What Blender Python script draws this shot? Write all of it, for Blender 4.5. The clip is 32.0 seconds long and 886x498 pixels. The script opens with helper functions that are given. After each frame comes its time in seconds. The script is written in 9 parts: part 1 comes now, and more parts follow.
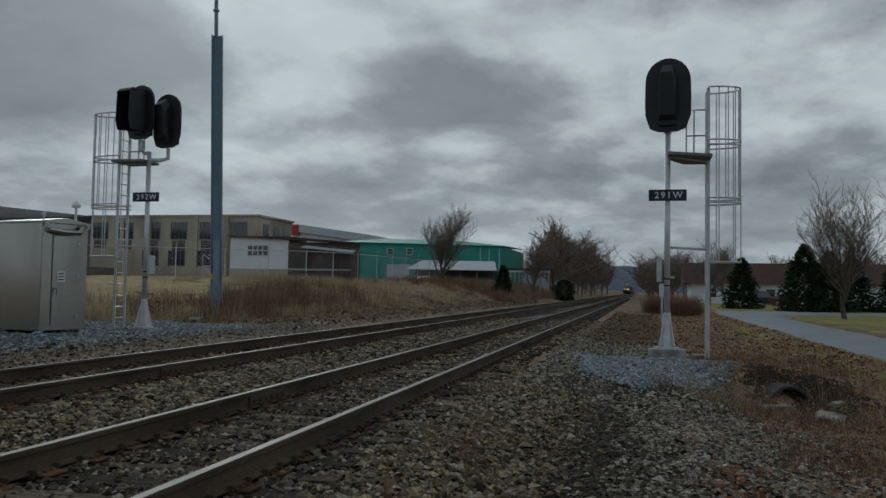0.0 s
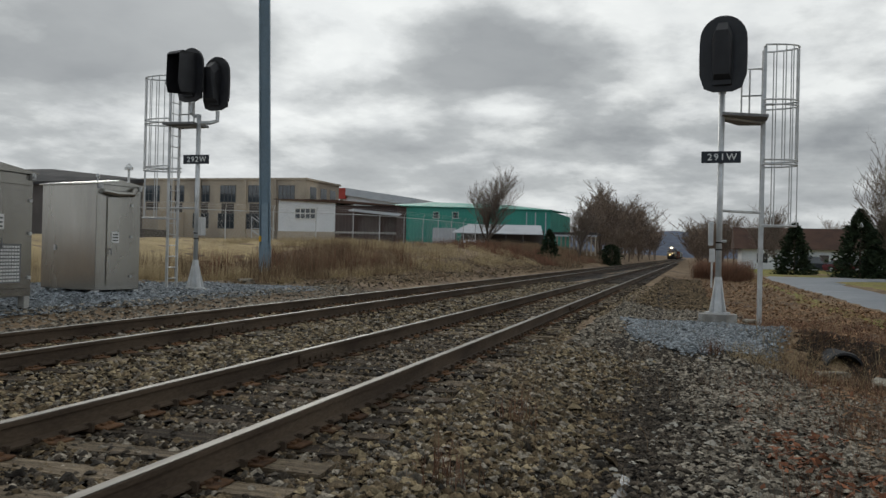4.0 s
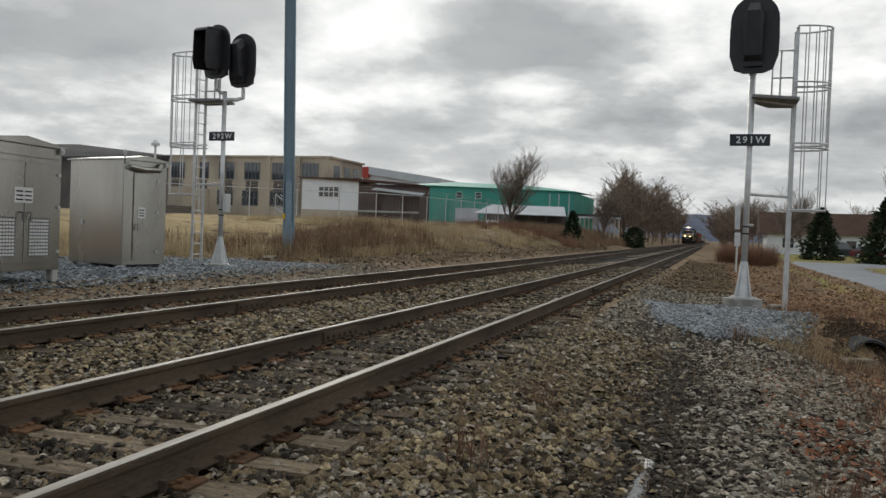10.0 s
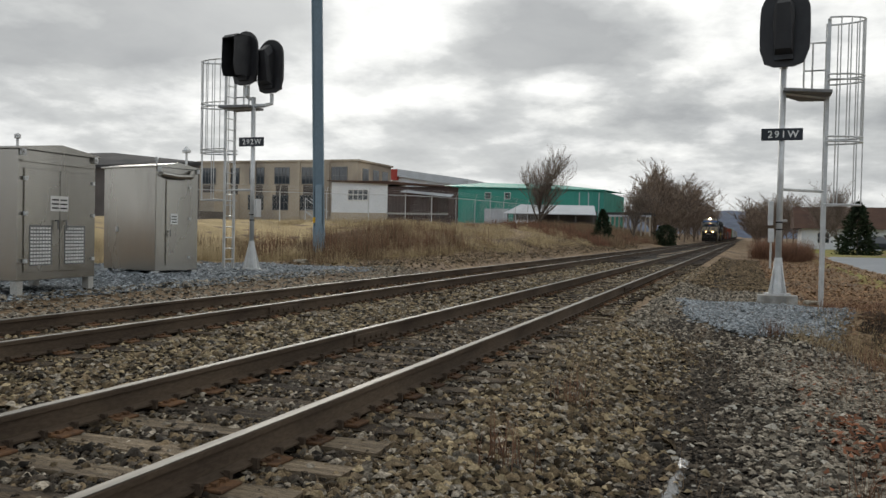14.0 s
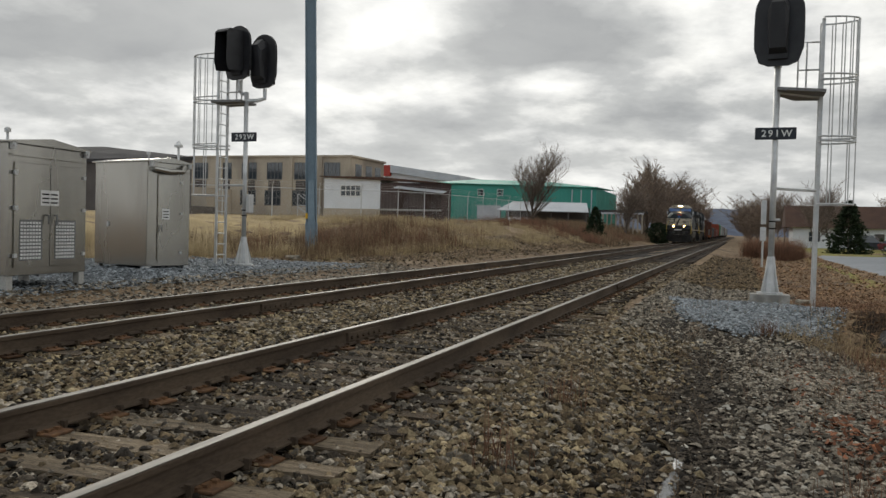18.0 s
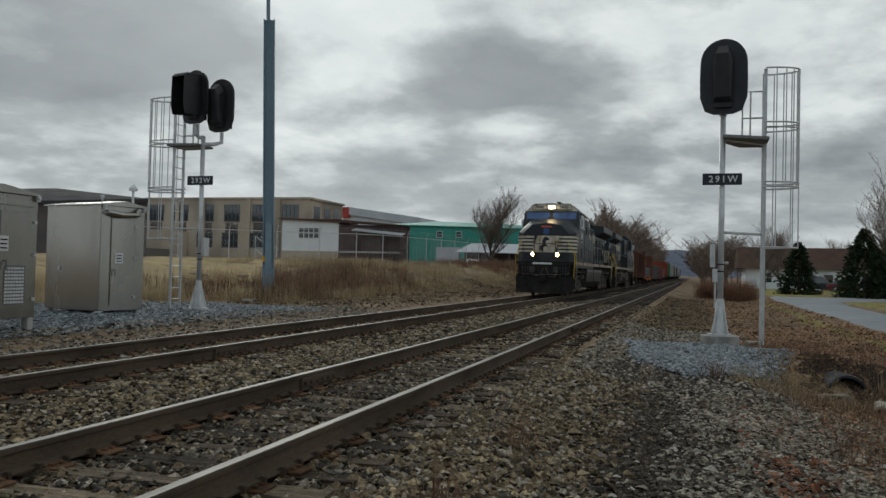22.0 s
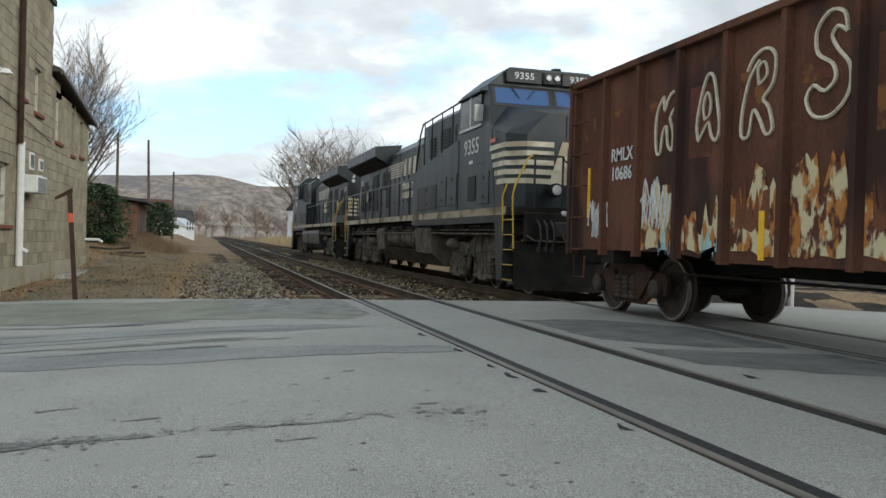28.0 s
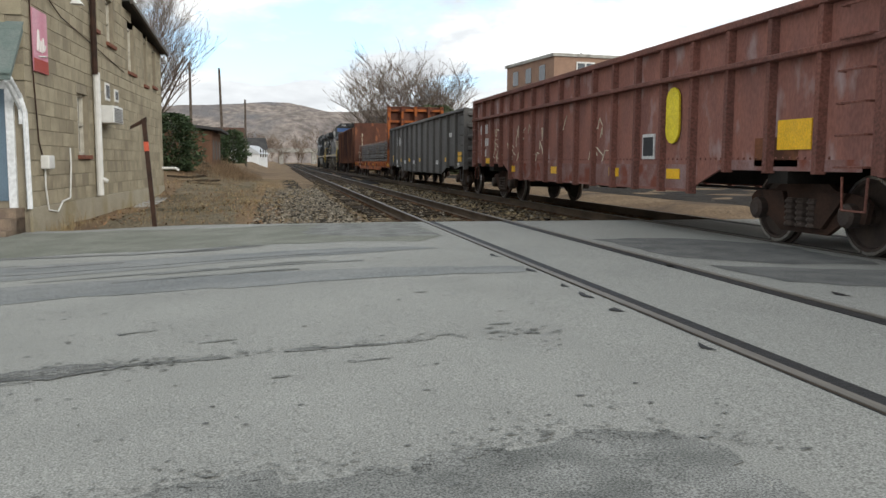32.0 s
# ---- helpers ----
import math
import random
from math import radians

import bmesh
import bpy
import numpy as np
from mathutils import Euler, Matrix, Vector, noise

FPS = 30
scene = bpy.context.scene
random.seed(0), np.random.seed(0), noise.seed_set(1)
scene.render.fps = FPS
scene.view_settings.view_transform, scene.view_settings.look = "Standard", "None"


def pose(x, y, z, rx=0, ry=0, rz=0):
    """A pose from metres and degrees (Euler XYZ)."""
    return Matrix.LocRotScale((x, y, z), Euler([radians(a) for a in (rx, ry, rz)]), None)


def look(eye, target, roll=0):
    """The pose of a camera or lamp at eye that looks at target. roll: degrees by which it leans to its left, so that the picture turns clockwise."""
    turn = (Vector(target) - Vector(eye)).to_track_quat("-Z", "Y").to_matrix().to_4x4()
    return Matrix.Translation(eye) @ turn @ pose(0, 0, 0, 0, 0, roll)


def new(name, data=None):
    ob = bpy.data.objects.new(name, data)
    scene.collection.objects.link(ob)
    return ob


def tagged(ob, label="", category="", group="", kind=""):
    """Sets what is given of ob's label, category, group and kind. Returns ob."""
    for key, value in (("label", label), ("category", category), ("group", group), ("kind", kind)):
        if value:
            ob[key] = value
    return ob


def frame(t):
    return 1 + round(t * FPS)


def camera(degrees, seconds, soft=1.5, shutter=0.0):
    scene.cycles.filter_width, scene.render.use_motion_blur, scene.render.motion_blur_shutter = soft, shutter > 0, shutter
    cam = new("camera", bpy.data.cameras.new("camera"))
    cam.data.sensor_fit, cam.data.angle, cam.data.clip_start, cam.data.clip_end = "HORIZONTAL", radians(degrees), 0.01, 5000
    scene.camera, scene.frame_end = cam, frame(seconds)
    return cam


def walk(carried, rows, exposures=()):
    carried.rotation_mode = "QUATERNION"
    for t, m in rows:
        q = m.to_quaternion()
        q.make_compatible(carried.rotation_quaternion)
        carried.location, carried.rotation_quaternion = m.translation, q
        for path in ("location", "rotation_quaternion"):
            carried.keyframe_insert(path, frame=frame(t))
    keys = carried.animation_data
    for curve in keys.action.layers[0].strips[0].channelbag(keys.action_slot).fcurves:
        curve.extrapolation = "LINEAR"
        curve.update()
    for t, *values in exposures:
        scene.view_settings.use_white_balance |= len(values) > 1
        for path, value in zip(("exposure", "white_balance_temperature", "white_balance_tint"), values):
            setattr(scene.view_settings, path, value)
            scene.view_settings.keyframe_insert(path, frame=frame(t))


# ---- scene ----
cam = camera(56.0, 32.0)
PATH = [
    # seconds, x, y, z, yaw, pitch, roll
    (0, 0.166, 0.453, 1.162, 13.45, 2.72, 0.96),
    (0.5, 0.167, 0.453, 1.168, 13.13, 2.49, 1.00),
    (1, 0.144, 0.496, 1.157, 13.16, 2.52, 0.98),
    (1.5, 0.143, 0.502, 1.140, 13.75, 1.26, 1.05),
    (2, 0.118, 0.519, 1.139, 14.58, 0.56, 0.89),
    (2.5, 0.109, 0.509, 1.141, 15.51, 0.52, 0.87),
    (3, 0.116, 0.495, 1.148, 16.06, 0.61, 0.97),
    (3.5, 0.116, 0.503, 1.130, 16.40, 0.28, 1.12),
    (5.5, 0.125, 0.499, 1.147, 16.32, 0.06, 1.74),
    (6, 0.122, 0.506, 1.148, 16.10, 0.06, 1.80),
    (6.5, 0.123, 0.499, 1.141, 15.95, 0.19, 1.84),
    (7, 0.123, 0.522, 1.135, 15.92, -0.02, 1.84),
    (7.5, 0.097, 0.541, 1.135, 16.28, -0.28, 1.78),
    (8, 0.082, 0.538, 1.132, 16.70, -0.48, 1.78),
    (8.5, 0.076, 0.528, 1.136, 17.24, -0.60, 1.87),
    (9, 0.084, 0.517, 1.129, 17.72, -0.81, 1.96),
    (9.5, 0.087, 0.515, 1.135, 17.98, -1.00, 2.07),
    (10, 0.083, 0.510, 1.128, 18.01, -1.24, 2.13),
    (10.5, 0.080, 0.516, 1.130, 18.03, -1.36, 2.25),
    (11, 0.080, 0.524, 1.131, 18.14, -1.50, 2.33),
    (11.5, 0.080, 0.526, 1.130, 18.25, -1.59, 2.32),
    (12, 0.085, 0.525, 1.127, 18.51, -1.64, 2.27),
    (12.5, 0.084, 0.531, 1.129, 18.79, -1.72, 2.13),
    (13, 0.088, 0.512, 1.133, 19.09, -1.47, 1.82),
    (13.5, 0.090, 0.508, 1.132, 19.68, -1.22, 1.38),
    (15.5, 0.084, 0.547, 1.123, 20.45, -1.64, 0.99),
    (16, 0.077, 0.558, 1.123, 20.25, -1.91, 1.16),
    (16.5, 0.075, 0.547, 1.138, 19.83, -2.09, 1.14),
    (17, 0.063, 0.534, 1.144, 19.63, -2.04, 1.16),
    (17.5, 0.070, 0.532, 1.149, 19.70, -1.71, 1.29),
    (18, 0.059, 0.551, 1.144, 19.53, -1.46, 1.50),
    (18.5, 0.064, 0.545, 1.147, 19.52, -1.37, 1.60),
    (19, 0.062, 0.550, 1.142, 19.39, -1.24, 1.67),
    (19.5, 0.094, 0.524, 1.154, 19.53, -1.43, 1.64),
    (20, 0.123, 0.477, 1.174, 18.92, -0.90, 1.65),
    (20.5, 0.129, 0.485, 1.172, 18.18, 0.01, 1.66),
    (21, 0.130, 0.484, 1.180, 17.78, 0.57, 1.66),
    (21.5, 0.151, 0.462, 1.177, 17.36, 1.03, 1.52),
    (22, 0.161, 0.457, 1.187, 16.81, 1.47, 1.36),
    (22.5, 0.163, 0.455, 1.191, 16.15, 1.82, 1.20),
    (23, 0.139, 0.456, 1.198, 15.45, 2.03, 1.07),
    (23.5, 0.167, 0.444, 1.194, 14.96, 2.25, 0.85),
    (24, 0.195, 0.428, 1.181, 14.39, 2.29, 0.48),
    (24.5, 0.196, 0.429, 1.180, 13.79, 1.27, 0.16),
    (25, 0.141, 0.445, 1.183, 13.92, 0.97, 0.05),
    (25.5, 0.107, 0.445, 1.166, 15.33, 0.72, 0.16),
    (25.75, 0.095, 0.439, 1.159, 22.00, 0.71, 0.25),
    (26, 0.083, 0.433, 1.151, 40.00, 0.69, 0.34),
    (26.25, 0.071, 0.427, 1.144, 62.50, 0.68, 0.42),
    (26.5, 0.059, 0.421, 1.136, 86.00, 0.66, 0.51),
    (26.75, 0.048, 0.415, 1.128, 109.50, 0.65, 0.60),
    (27, 0.036, 0.409, 1.121, 132.00, 0.63, 0.69),
    (27.25, 0.024, 0.403, 1.113, 149.50, 0.62, 0.78),
    (27.5, 0.012, 0.397, 1.105, 158.28, 0.60, 0.87),
    (28, 0.049, 0.350, 1.064, 164.10, -0.55, 1.66),
    (28.5, 0.058, 0.306, 1.047, 165.96, -1.76, 1.72),
    (29, 0.039, 0.280, 1.033, 167.88, -3.88, 1.13),
    (29.5, 0.033, 0.249, 1.035, 169.20, -3.99, 1.07),
    (30, 0.013, 0.266, 1.041, 169.47, -4.04, 1.28),
    (30.5, -0.010, 0.246, 1.041, 169.44, -5.81, 1.10),
    (31, -0.022, 0.255, 1.040, 169.12, -6.17, 0.57),
    (31.5, -0.013, 0.236, 1.036, 168.54, -5.88, 0.28),
    (32, 0.013, 0.211, 1.031, 168.89, -5.95, 0.33),
]
# seconds, stops, kelvin, tint: the clip's camera brightens and turns warmer or cooler on the way
EXPOSURES = [(0, -0.76, 5800, 2), (1, -0.25, 5950, 3), (1.5, -0.12, 6150, 4), (3, -0.05, 6350, 6), (6, -0.04, 6500, 8), (9, 0.15, 6550, 8), (13, 0.28, 6600, 8), (16, 0.42, 6650, 8), (17.5, 0.25, 6700, 8), (19, 0.2, 6650, 8), (20.5, -0.08, 6450, 6), (22, -0.24, 6250, 4), (23, -0.22, 6250, 4),
             (24.2, -0.12, 6250, 4), (24.6, 0.2, 6500, 6), (25, 0.34, 6600, 8), (25.5, 0.34, 6600, 8), (27.5, 0.8, 6250, 4), (28, 0.6, 6300, 4), (29, 0.48, 6400, 6), (30, 0.5, 6450, 7), (31, 0.72, 6600, 8), (32, 0.72, 6550, 8)]


def aim(x, y, z, yaw, pitch, roll):
    """A camera pose: yaw to the left of +y, pitch up, roll to its left."""
    return pose(x, y, z, 0, 0, yaw) @ pose(0, 0, 0, 90 + pitch) @ pose(0, 0, 0, 0, 0, roll)


walk(cam, [(t, aim(x, y, z, yaw, pitch, roll)) for t, x, y, z, yaw, pitch, roll in PATH], EXPOSURES)

# ---- sky and sun ----
SUN_YAW, SUN_UP = 30.0, 21.0


def build_world():
    w = bpy.data.worlds.new("sky")
    scene.world = w
    w.use_nodes = True
    nt = w.node_tree
    nt.nodes.clear()
    N, L = nt.nodes.new, nt.links.new
    out, bg = N("ShaderNodeOutputWorld"), N("ShaderNodeBackground")
    sky = N("ShaderNodeTexSky")
    sky.sky_type, sky.sun_disc = "NISHITA", False
    sky.sun_elevation, sky.sun_rotation = radians(SUN_UP), radians(-SUN_YAW)
    tc = N("ShaderNodeTexCoord")
    sep = N("ShaderNodeSeparateXYZ")
    L(tc.outputs["Generated"], sep.inputs[0])
    lift = N("ShaderNodeMath"); lift.operation = "ADD"; lift.inputs[1].default_value = 0.24
    L(sep.outputs["Z"], lift.inputs[0])
    top = N("ShaderNodeMath"); top.operation = "MAXIMUM"; top.inputs[1].default_value = 0.05
    L(lift.outputs[0], top.inputs[0])
    comb = N("ShaderNodeCombineXYZ")
    for i, axis in enumerate("XY"):
        d = N("ShaderNodeMath"); d.operation = "DIVIDE"
        L(sep.outputs[axis], d.inputs[0]); L(top.outputs[0], d.inputs[1]); L(d.outputs[0], comb.inputs[i])

    def clouds(scale, detail, rough, seed, dist=0.6):
        n = N("ShaderNodeTexNoise")
        n.noise_dimensions = "4D"
        n.inputs["Scale"].default_value, n.inputs["Detail"].default_value = scale, detail
        n.inputs["Roughness"].default_value, n.inputs["W"].default_value = rough, seed
        n.inputs["Distortion"].default_value = dist
        L(comb.outputs[0], n.inputs["Vector"])
        return n.outputs["Fac"]

    def ramp(fac, stops):
        r = N("ShaderNodeValToRGB")
        while len(r.color_ramp.elements) < len(stops):
            r.color_ramp.elements.new(0.5)
        for e, (p, c) in zip(r.color_ramp.elements, stops):
            e.position, e.color = p, (*c, 1)
        L(fac, r.inputs[0])
        return r.outputs[0]

    def mix(fac, a, b, how="MIX"):
        m = N("ShaderNodeMix"); m.data_type, m.blend_type = "RGBA", how
        for sock, v in ((m.inputs[0], fac), (m.inputs[6], a), (m.inputs[7], b)):
            if isinstance(v, (int, float)):
                sock.default_value = v
            elif isinstance(v, tuple):
                sock.default_value = (*v, 1)
            else:
                L(v, sock)
        return m.outputs[2]

    def dot(d):
        n = N("ShaderNodeVectorMath"); n.operation = "DOT_PRODUCT"; n.inputs[1].default_value = d
        L(tc.outputs["Generated"], n.inputs[0])
        return n.outputs["Value"]

    def mass(fac, bearing, up, wide, high, amount):
        """A cloud mass about a direction, given in degrees, added to a noise."""
        a, e = radians(bearing), radians(up)
        c = (-math.sin(a) * math.cos(e), math.cos(a) * math.cos(e), math.sin(e))
        v = N("ShaderNodeCombineXYZ")
        for i, (d, k) in enumerate((((-math.cos(a), -math.sin(a), 0), 1 / math.sin(radians(wide))), ((math.sin(a) * math.sin(e), -math.cos(a) * math.sin(e), math.cos(e)), 1 / math.sin(radians(high))), (c, 1))):
            m = N("ShaderNodeMath"); m.operation = "MULTIPLY_ADD"
            L(dot(d), m.inputs[0]); m.inputs[1].default_value, m.inputs[2].default_value = (k, 0) if i < 2 else (-6, 6)
            L(m.outputs[0], v.inputs[i])
        ln = N("ShaderNodeVectorMath"); ln.operation = "LENGTH"; L(v.outputs[0], ln.inputs[0])
        r = N("ShaderNodeMapRange"); r.interpolation_type = "SMOOTHSTEP"
        r.inputs[1].default_value, r.inputs[2].default_value, r.inputs[3].default_value, r.inputs[4].default_value = 0.35, 1.5, amount, 0
        L(ln.outputs["Value"], r.inputs[0])
        s = N("ShaderNodeMath"); s.operation = "ADD"
        L(fac, s.inputs[0]); L(r.outputs[0], s.inputs[1])
        return s.outputs[0]

    shape = clouds(1.6, 10, 0.58, 3.1, 0.05)
    for row in CLOUD_MASSES:
        shape = mass(shape, *row)
    body = ramp(shape, [(0.38, CLOUD_DARK), (0.485, CLOUD_MID), (0.535, CLOUD_LIGHT), (0.62, CLOUD_WHITE)])
    fine = ramp(clouds(3.6, 8, 0.58, 9.0, 0.2), [(0.3, (0.84, 0.85, 0.87)), (0.7, (1.12, 1.12, 1.11))])
    body = mix(1.0, body, fine, "MULTIPLY")
    # pale bright band low over the horizon, and the glow of the hidden sun
    low = ramp(sep.outputs["Z"], [(0.0, (0.75, 0.75, 0.75)), (0.05, (0.28, 0.28, 0.28)), (0.14, (0, 0, 0))])
    body = mix(low, body, HORIZON)
    sunv = N("ShaderNodeVectorMath"); sunv.operation = "DOT_PRODUCT"
    a, e = radians(SUN_YAW), radians(SUN_UP)
    sunv.inputs[1].default_value = (-math.sin(a) * math.cos(e), math.cos(a) * math.cos(e), math.sin(e))
    L(tc.outputs["Generated"], sunv.inputs[0])
    glow = ramp(sunv.outputs["Value"], [(0.86, (0, 0, 0)), (0.97, (0.10, 0.10, 0.10)), (1.0, (0.25, 0.25, 0.25))])
    body = mix(glow, body, (1.1, 1.1, 1.09))
    # gaps of blue sky, on the side away from the sun
    blue = mix(1.0, sky.outputs[0], (SKY_BLUE,) * 3, "MULTIPLY")
    hole = clouds(2.6, 7, 0.55, 21.5, 0.2)
    for row in SKY_GAPS:
        hole = mass(hole, *row)
    gaps = ramp(hole, [(0.545, (0, 0, 0)), (0.71, (1, 1, 1))])
    away = ramp(sunv.outputs["Value"], [(0.0, (1, 1, 1)), (0.35, (0, 0, 0))])
    gaps = mix(1.0, gaps, away, "MULTIPLY")
    soft = mix(1.0, away, (0.30, 0.30, 0.30), "MULTIPLY")
    body = mix(soft, body, (0.53, 0.54, 0.555))
    body = mix(gaps, body, mix(0.9, blue, CLEAR_BLUE))
    # the thinner cloud on that side is brighter
    thin = ramp(sunv.outputs["Value"], [(0.0, (1.16, 1.17, 1.19)), (0.5, (1, 1, 1))])
    body = mix(1.0, body, thin, "MULTIPLY")
    L(body, bg.inputs[0])
    bg.inputs[1].default_value = SKY_STRENGTH
    L(bg.outputs[0], out.inputs[0])


CLOUD_DARK, CLOUD_MID, CLOUD_LIGHT, CLOUD_WHITE = (0.29, 0.30, 0.315), (0.42, 0.43, 0.44), (0.58, 0.585, 0.59), (0.80, 0.80, 0.795)
# cloud masses: bearing to the left of +y, height, half width and half height in degrees, amount
CLOUD_MASSES = [(23.3, 15.5, 6.5, 3.6, 0.10), (11.5, 13.6, 9.0, 2.2, -0.13), (12.2, 10.2, 3.6, 1.1, 0.14), (40, 14.5, 12, 3.5, -0.15), (37.6, 9.5, 3, 1.8, 0.10), (3, 16.5, 9, 2.2, 0.07), (-10, 14, 14, 6, 0.09), (20, 7.5, 6, 1.0, -0.06),
                (184, 12.5, 9, 2.6, 0.08), (172, 8.0, 9, 2.0, 0.05), (158, 8, 12, 5, 0.03), (176, 5.5, 8, 1.4, -0.08), (166, 10, 6, 1.5, -0.06)]
SKY_GAPS = [(181, 7.6, 7.0, 2.0, 0.24), (174, 10.0, 6, 1.5, 0.19), (163, 13.5, 7, 2.0, 0.17), (196, 18, 9, 4, 0.2), (170, 24, 16, 6, 0.18)]
HORIZON = (0.56, 0.57, 0.575)
CLEAR_BLUE = (0.22, 0.36, 0.54)
SKY_BLUE, SKY_STRENGTH = 0.5, 1.08
build_world()
sun = new("sun", bpy.data.lights.new("sun", "SUN"))
sun.data.energy, sun.data.angle, sun.data.color = 1.1, radians(25), (1.0, 0.95, 0.88)
sun.matrix_world = look((-40 * math.sin(radians(SUN_YAW)), 40 * math.cos(radians(SUN_YAW)), 40 * math.tan(radians(SUN_UP))), (0, 0, 0))

# ---- materials ----
def mat(name, c1, c2=None, rough=0.75, metal=0.0, scale=3.0, detail=5.0, bump=0.25, bscale=40.0, fine=0.12, spread=(0.35, 0.65),
        stains=None, stain_scale=0.8, stain_at=(0.52, 0.62), stretch=(1, 1, 1), rand=0.0, spec=0.4, emit=None, rough_var=0.12, island=0.0):
    """A surface whose colour wanders between c1 and c2 at two sizes, with fine relief; stains: a third colour in shaped blotches."""
    m = bpy.data.materials.new(name)
    m.use_nodes = True
    nt = m.node_tree
    N, L = nt.nodes.new, nt.links.new
    b = nt.nodes["Principled BSDF"]
    tc, mp = N("ShaderNodeTexCoord"), N("ShaderNodeMapping")
    mp.inputs["Scale"].default_value = stretch
    L(tc.outputs["Object"], mp.inputs[0])
    vec = mp.outputs[0]
    info = N("ShaderNodeObjectInfo")
    if rand:
        off = N("ShaderNodeVectorMath"); off.operation = "MULTIPLY_ADD"
        comb = N("ShaderNodeCombineXYZ")
        for i in range(3):
            L(info.outputs["Random"], comb.inputs[i])
        L(comb.outputs[0], off.inputs[0]); off.inputs[1].default_value = (37, 53, 71)
        L(vec, off.inputs[2])
        vec = off.outputs[0]

    def noise_at(s, d):
        n = N("ShaderNodeTexNoise")
        n.inputs["Scale"].default_value, n.inputs["Detail"].default_value = s, d
        L(vec, n.inputs["Vector"])
        return n.outputs["Fac"]

    def ramp(fac, lo, hi, a, z):
        r = N("ShaderNodeValToRGB")
        r.color_ramp.elements[0].position, r.color_ramp.elements[1].position = lo, hi
        r.color_ramp.elements[0].color, r.color_ramp.elements[1].color = (*a, 1), (*z, 1)
        L(fac, r.inputs[0])
        return r.outputs[0]

    def mix(fac, a, z, how="MIX"):
        x = N("ShaderNodeMix"); x.data_type, x.blend_type = "RGBA", how
        for sock, v in ((x.inputs[0], fac), (x.inputs[6], a), (x.inputs[7], z)):
            if isinstance(v, (int, float)):
                sock.default_value = v
            elif isinstance(v, tuple):
                sock.default_value = (*v, 1)
            else:
                L(v, sock)
        return x.outputs[2]

    c2 = c2 or tuple(v * 0.7 for v in c1)
    col = ramp(noise_at(scale, detail), *spread, c1, c2)
    tiny = noise_at(bscale, 3)
    if fine:
        col = mix(1.0, col, ramp(tiny, 0.36, 0.64, (1 - fine,) * 3, (1 + fine,) * 3), "MULTIPLY")
    if stains:
        col = mix(ramp(noise_at(stain_scale, 6), *stain_at, (0, 0, 0), (1, 1, 1)), col, stains)
    if rand:
        rr = N("ShaderNodeMapRange")
        L(info.outputs["Random"], rr.inputs[0])
        rr.inputs[3].default_value, rr.inputs[4].default_value = 1 - rand, 1 + rand
        comb = N("ShaderNodeCombineXYZ")
        for i in range(3):
            L(rr.outputs[0], comb.inputs[i])
        col = mix(1.0, col, comb.outputs[0], "MULTIPLY")
    if island:
        geo, rr = N("ShaderNodeNewGeometry"), N("ShaderNodeMapRange")
        L(geo.outputs["Random Per Island"], rr.inputs[0])
        rr.inputs[3].default_value, rr.inputs[4].default_value = 1 - island, 1 + island
        comb = N("ShaderNodeCombineXYZ")
        for i in range(3):
            L(rr.outputs[0], comb.inputs[i])
        col = mix(1.0, col, comb.outputs[0], "MULTIPLY")
    L(col, b.inputs["Base Color"])
    b.inputs["Metallic"].default_value, b.inputs["Specular IOR Level"].default_value = metal, spec if rough < 0.84 else 0.1
    if rough_var:
        rr = N("ShaderNodeMapRange")
        L(noise_at(scale * 2.3, 3), rr.inputs[0])
        rr.inputs[3].default_value, rr.inputs[4].default_value = max(rough - rough_var, 0.02), min(rough + rough_var, 1)
        L(rr.outputs[0], b.inputs["Roughness"])
    else:
        b.inputs["Roughness"].default_value = rough
    if bump:
        bp = N("ShaderNodeBump")
        bp.inputs["Strength"].default_value, bp.inputs["Distance"].default_value = bump, 1.0 / bscale
        L(tiny, bp.inputs["Height"]); L(bp.outputs[0], b.inputs["Normal"])
    if emit:
        b.inputs["Emission Color"].default_value, b.inputs["Emission Strength"].default_value = (*emit[0], 1), emit[1]
    return m


def glass(name, tint=(0.6, 0.7, 0.75), rough=0.05):
    m = bpy.data.materials.new(name)
    m.use_nodes = True
    b = m.node_tree.nodes["Principled BSDF"]
    b.inputs["Base Color"].default_value, b.inputs["Roughness"].default_value = (*tint, 1), rough
    b.inputs["Specular IOR Level"].default_value = 0.9
    return m


M = {}
M["soil"] = mat("soil", (0.165, 0.114, 0.070), (0.25, 0.178, 0.110), 0.95, scale=0.5, bscale=14, bump=0.6, fine=0.4, stains=(0.11, 0.079, 0.055), stain_scale=0.25)
# Near-black: shade in the gaps between loose stones is put into the colour.
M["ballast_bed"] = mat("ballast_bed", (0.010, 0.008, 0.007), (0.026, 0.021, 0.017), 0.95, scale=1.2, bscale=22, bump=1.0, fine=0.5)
M["gravel_blue"] = mat("gravel_blue", (0.075, 0.084, 0.092), (0.14, 0.152, 0.162), 0.9, scale=12, bscale=30, bump=1.0, fine=0.5)
# Sheet under the stones, darkened to act as shade between them.
M["gravel_shaded"] = mat("gravel_shaded", (0.016, 0.013, 0.010), (0.040, 0.033, 0.026), 0.9, scale=1.5, bscale=26, bump=1.0, fine=0.5)
M["stone"] = mat("stone", (0.060, 0.043, 0.025), (0.150, 0.112, 0.066), 0.9, scale=30, bscale=90, bump=0.4, island=0.95, fine=0.3)
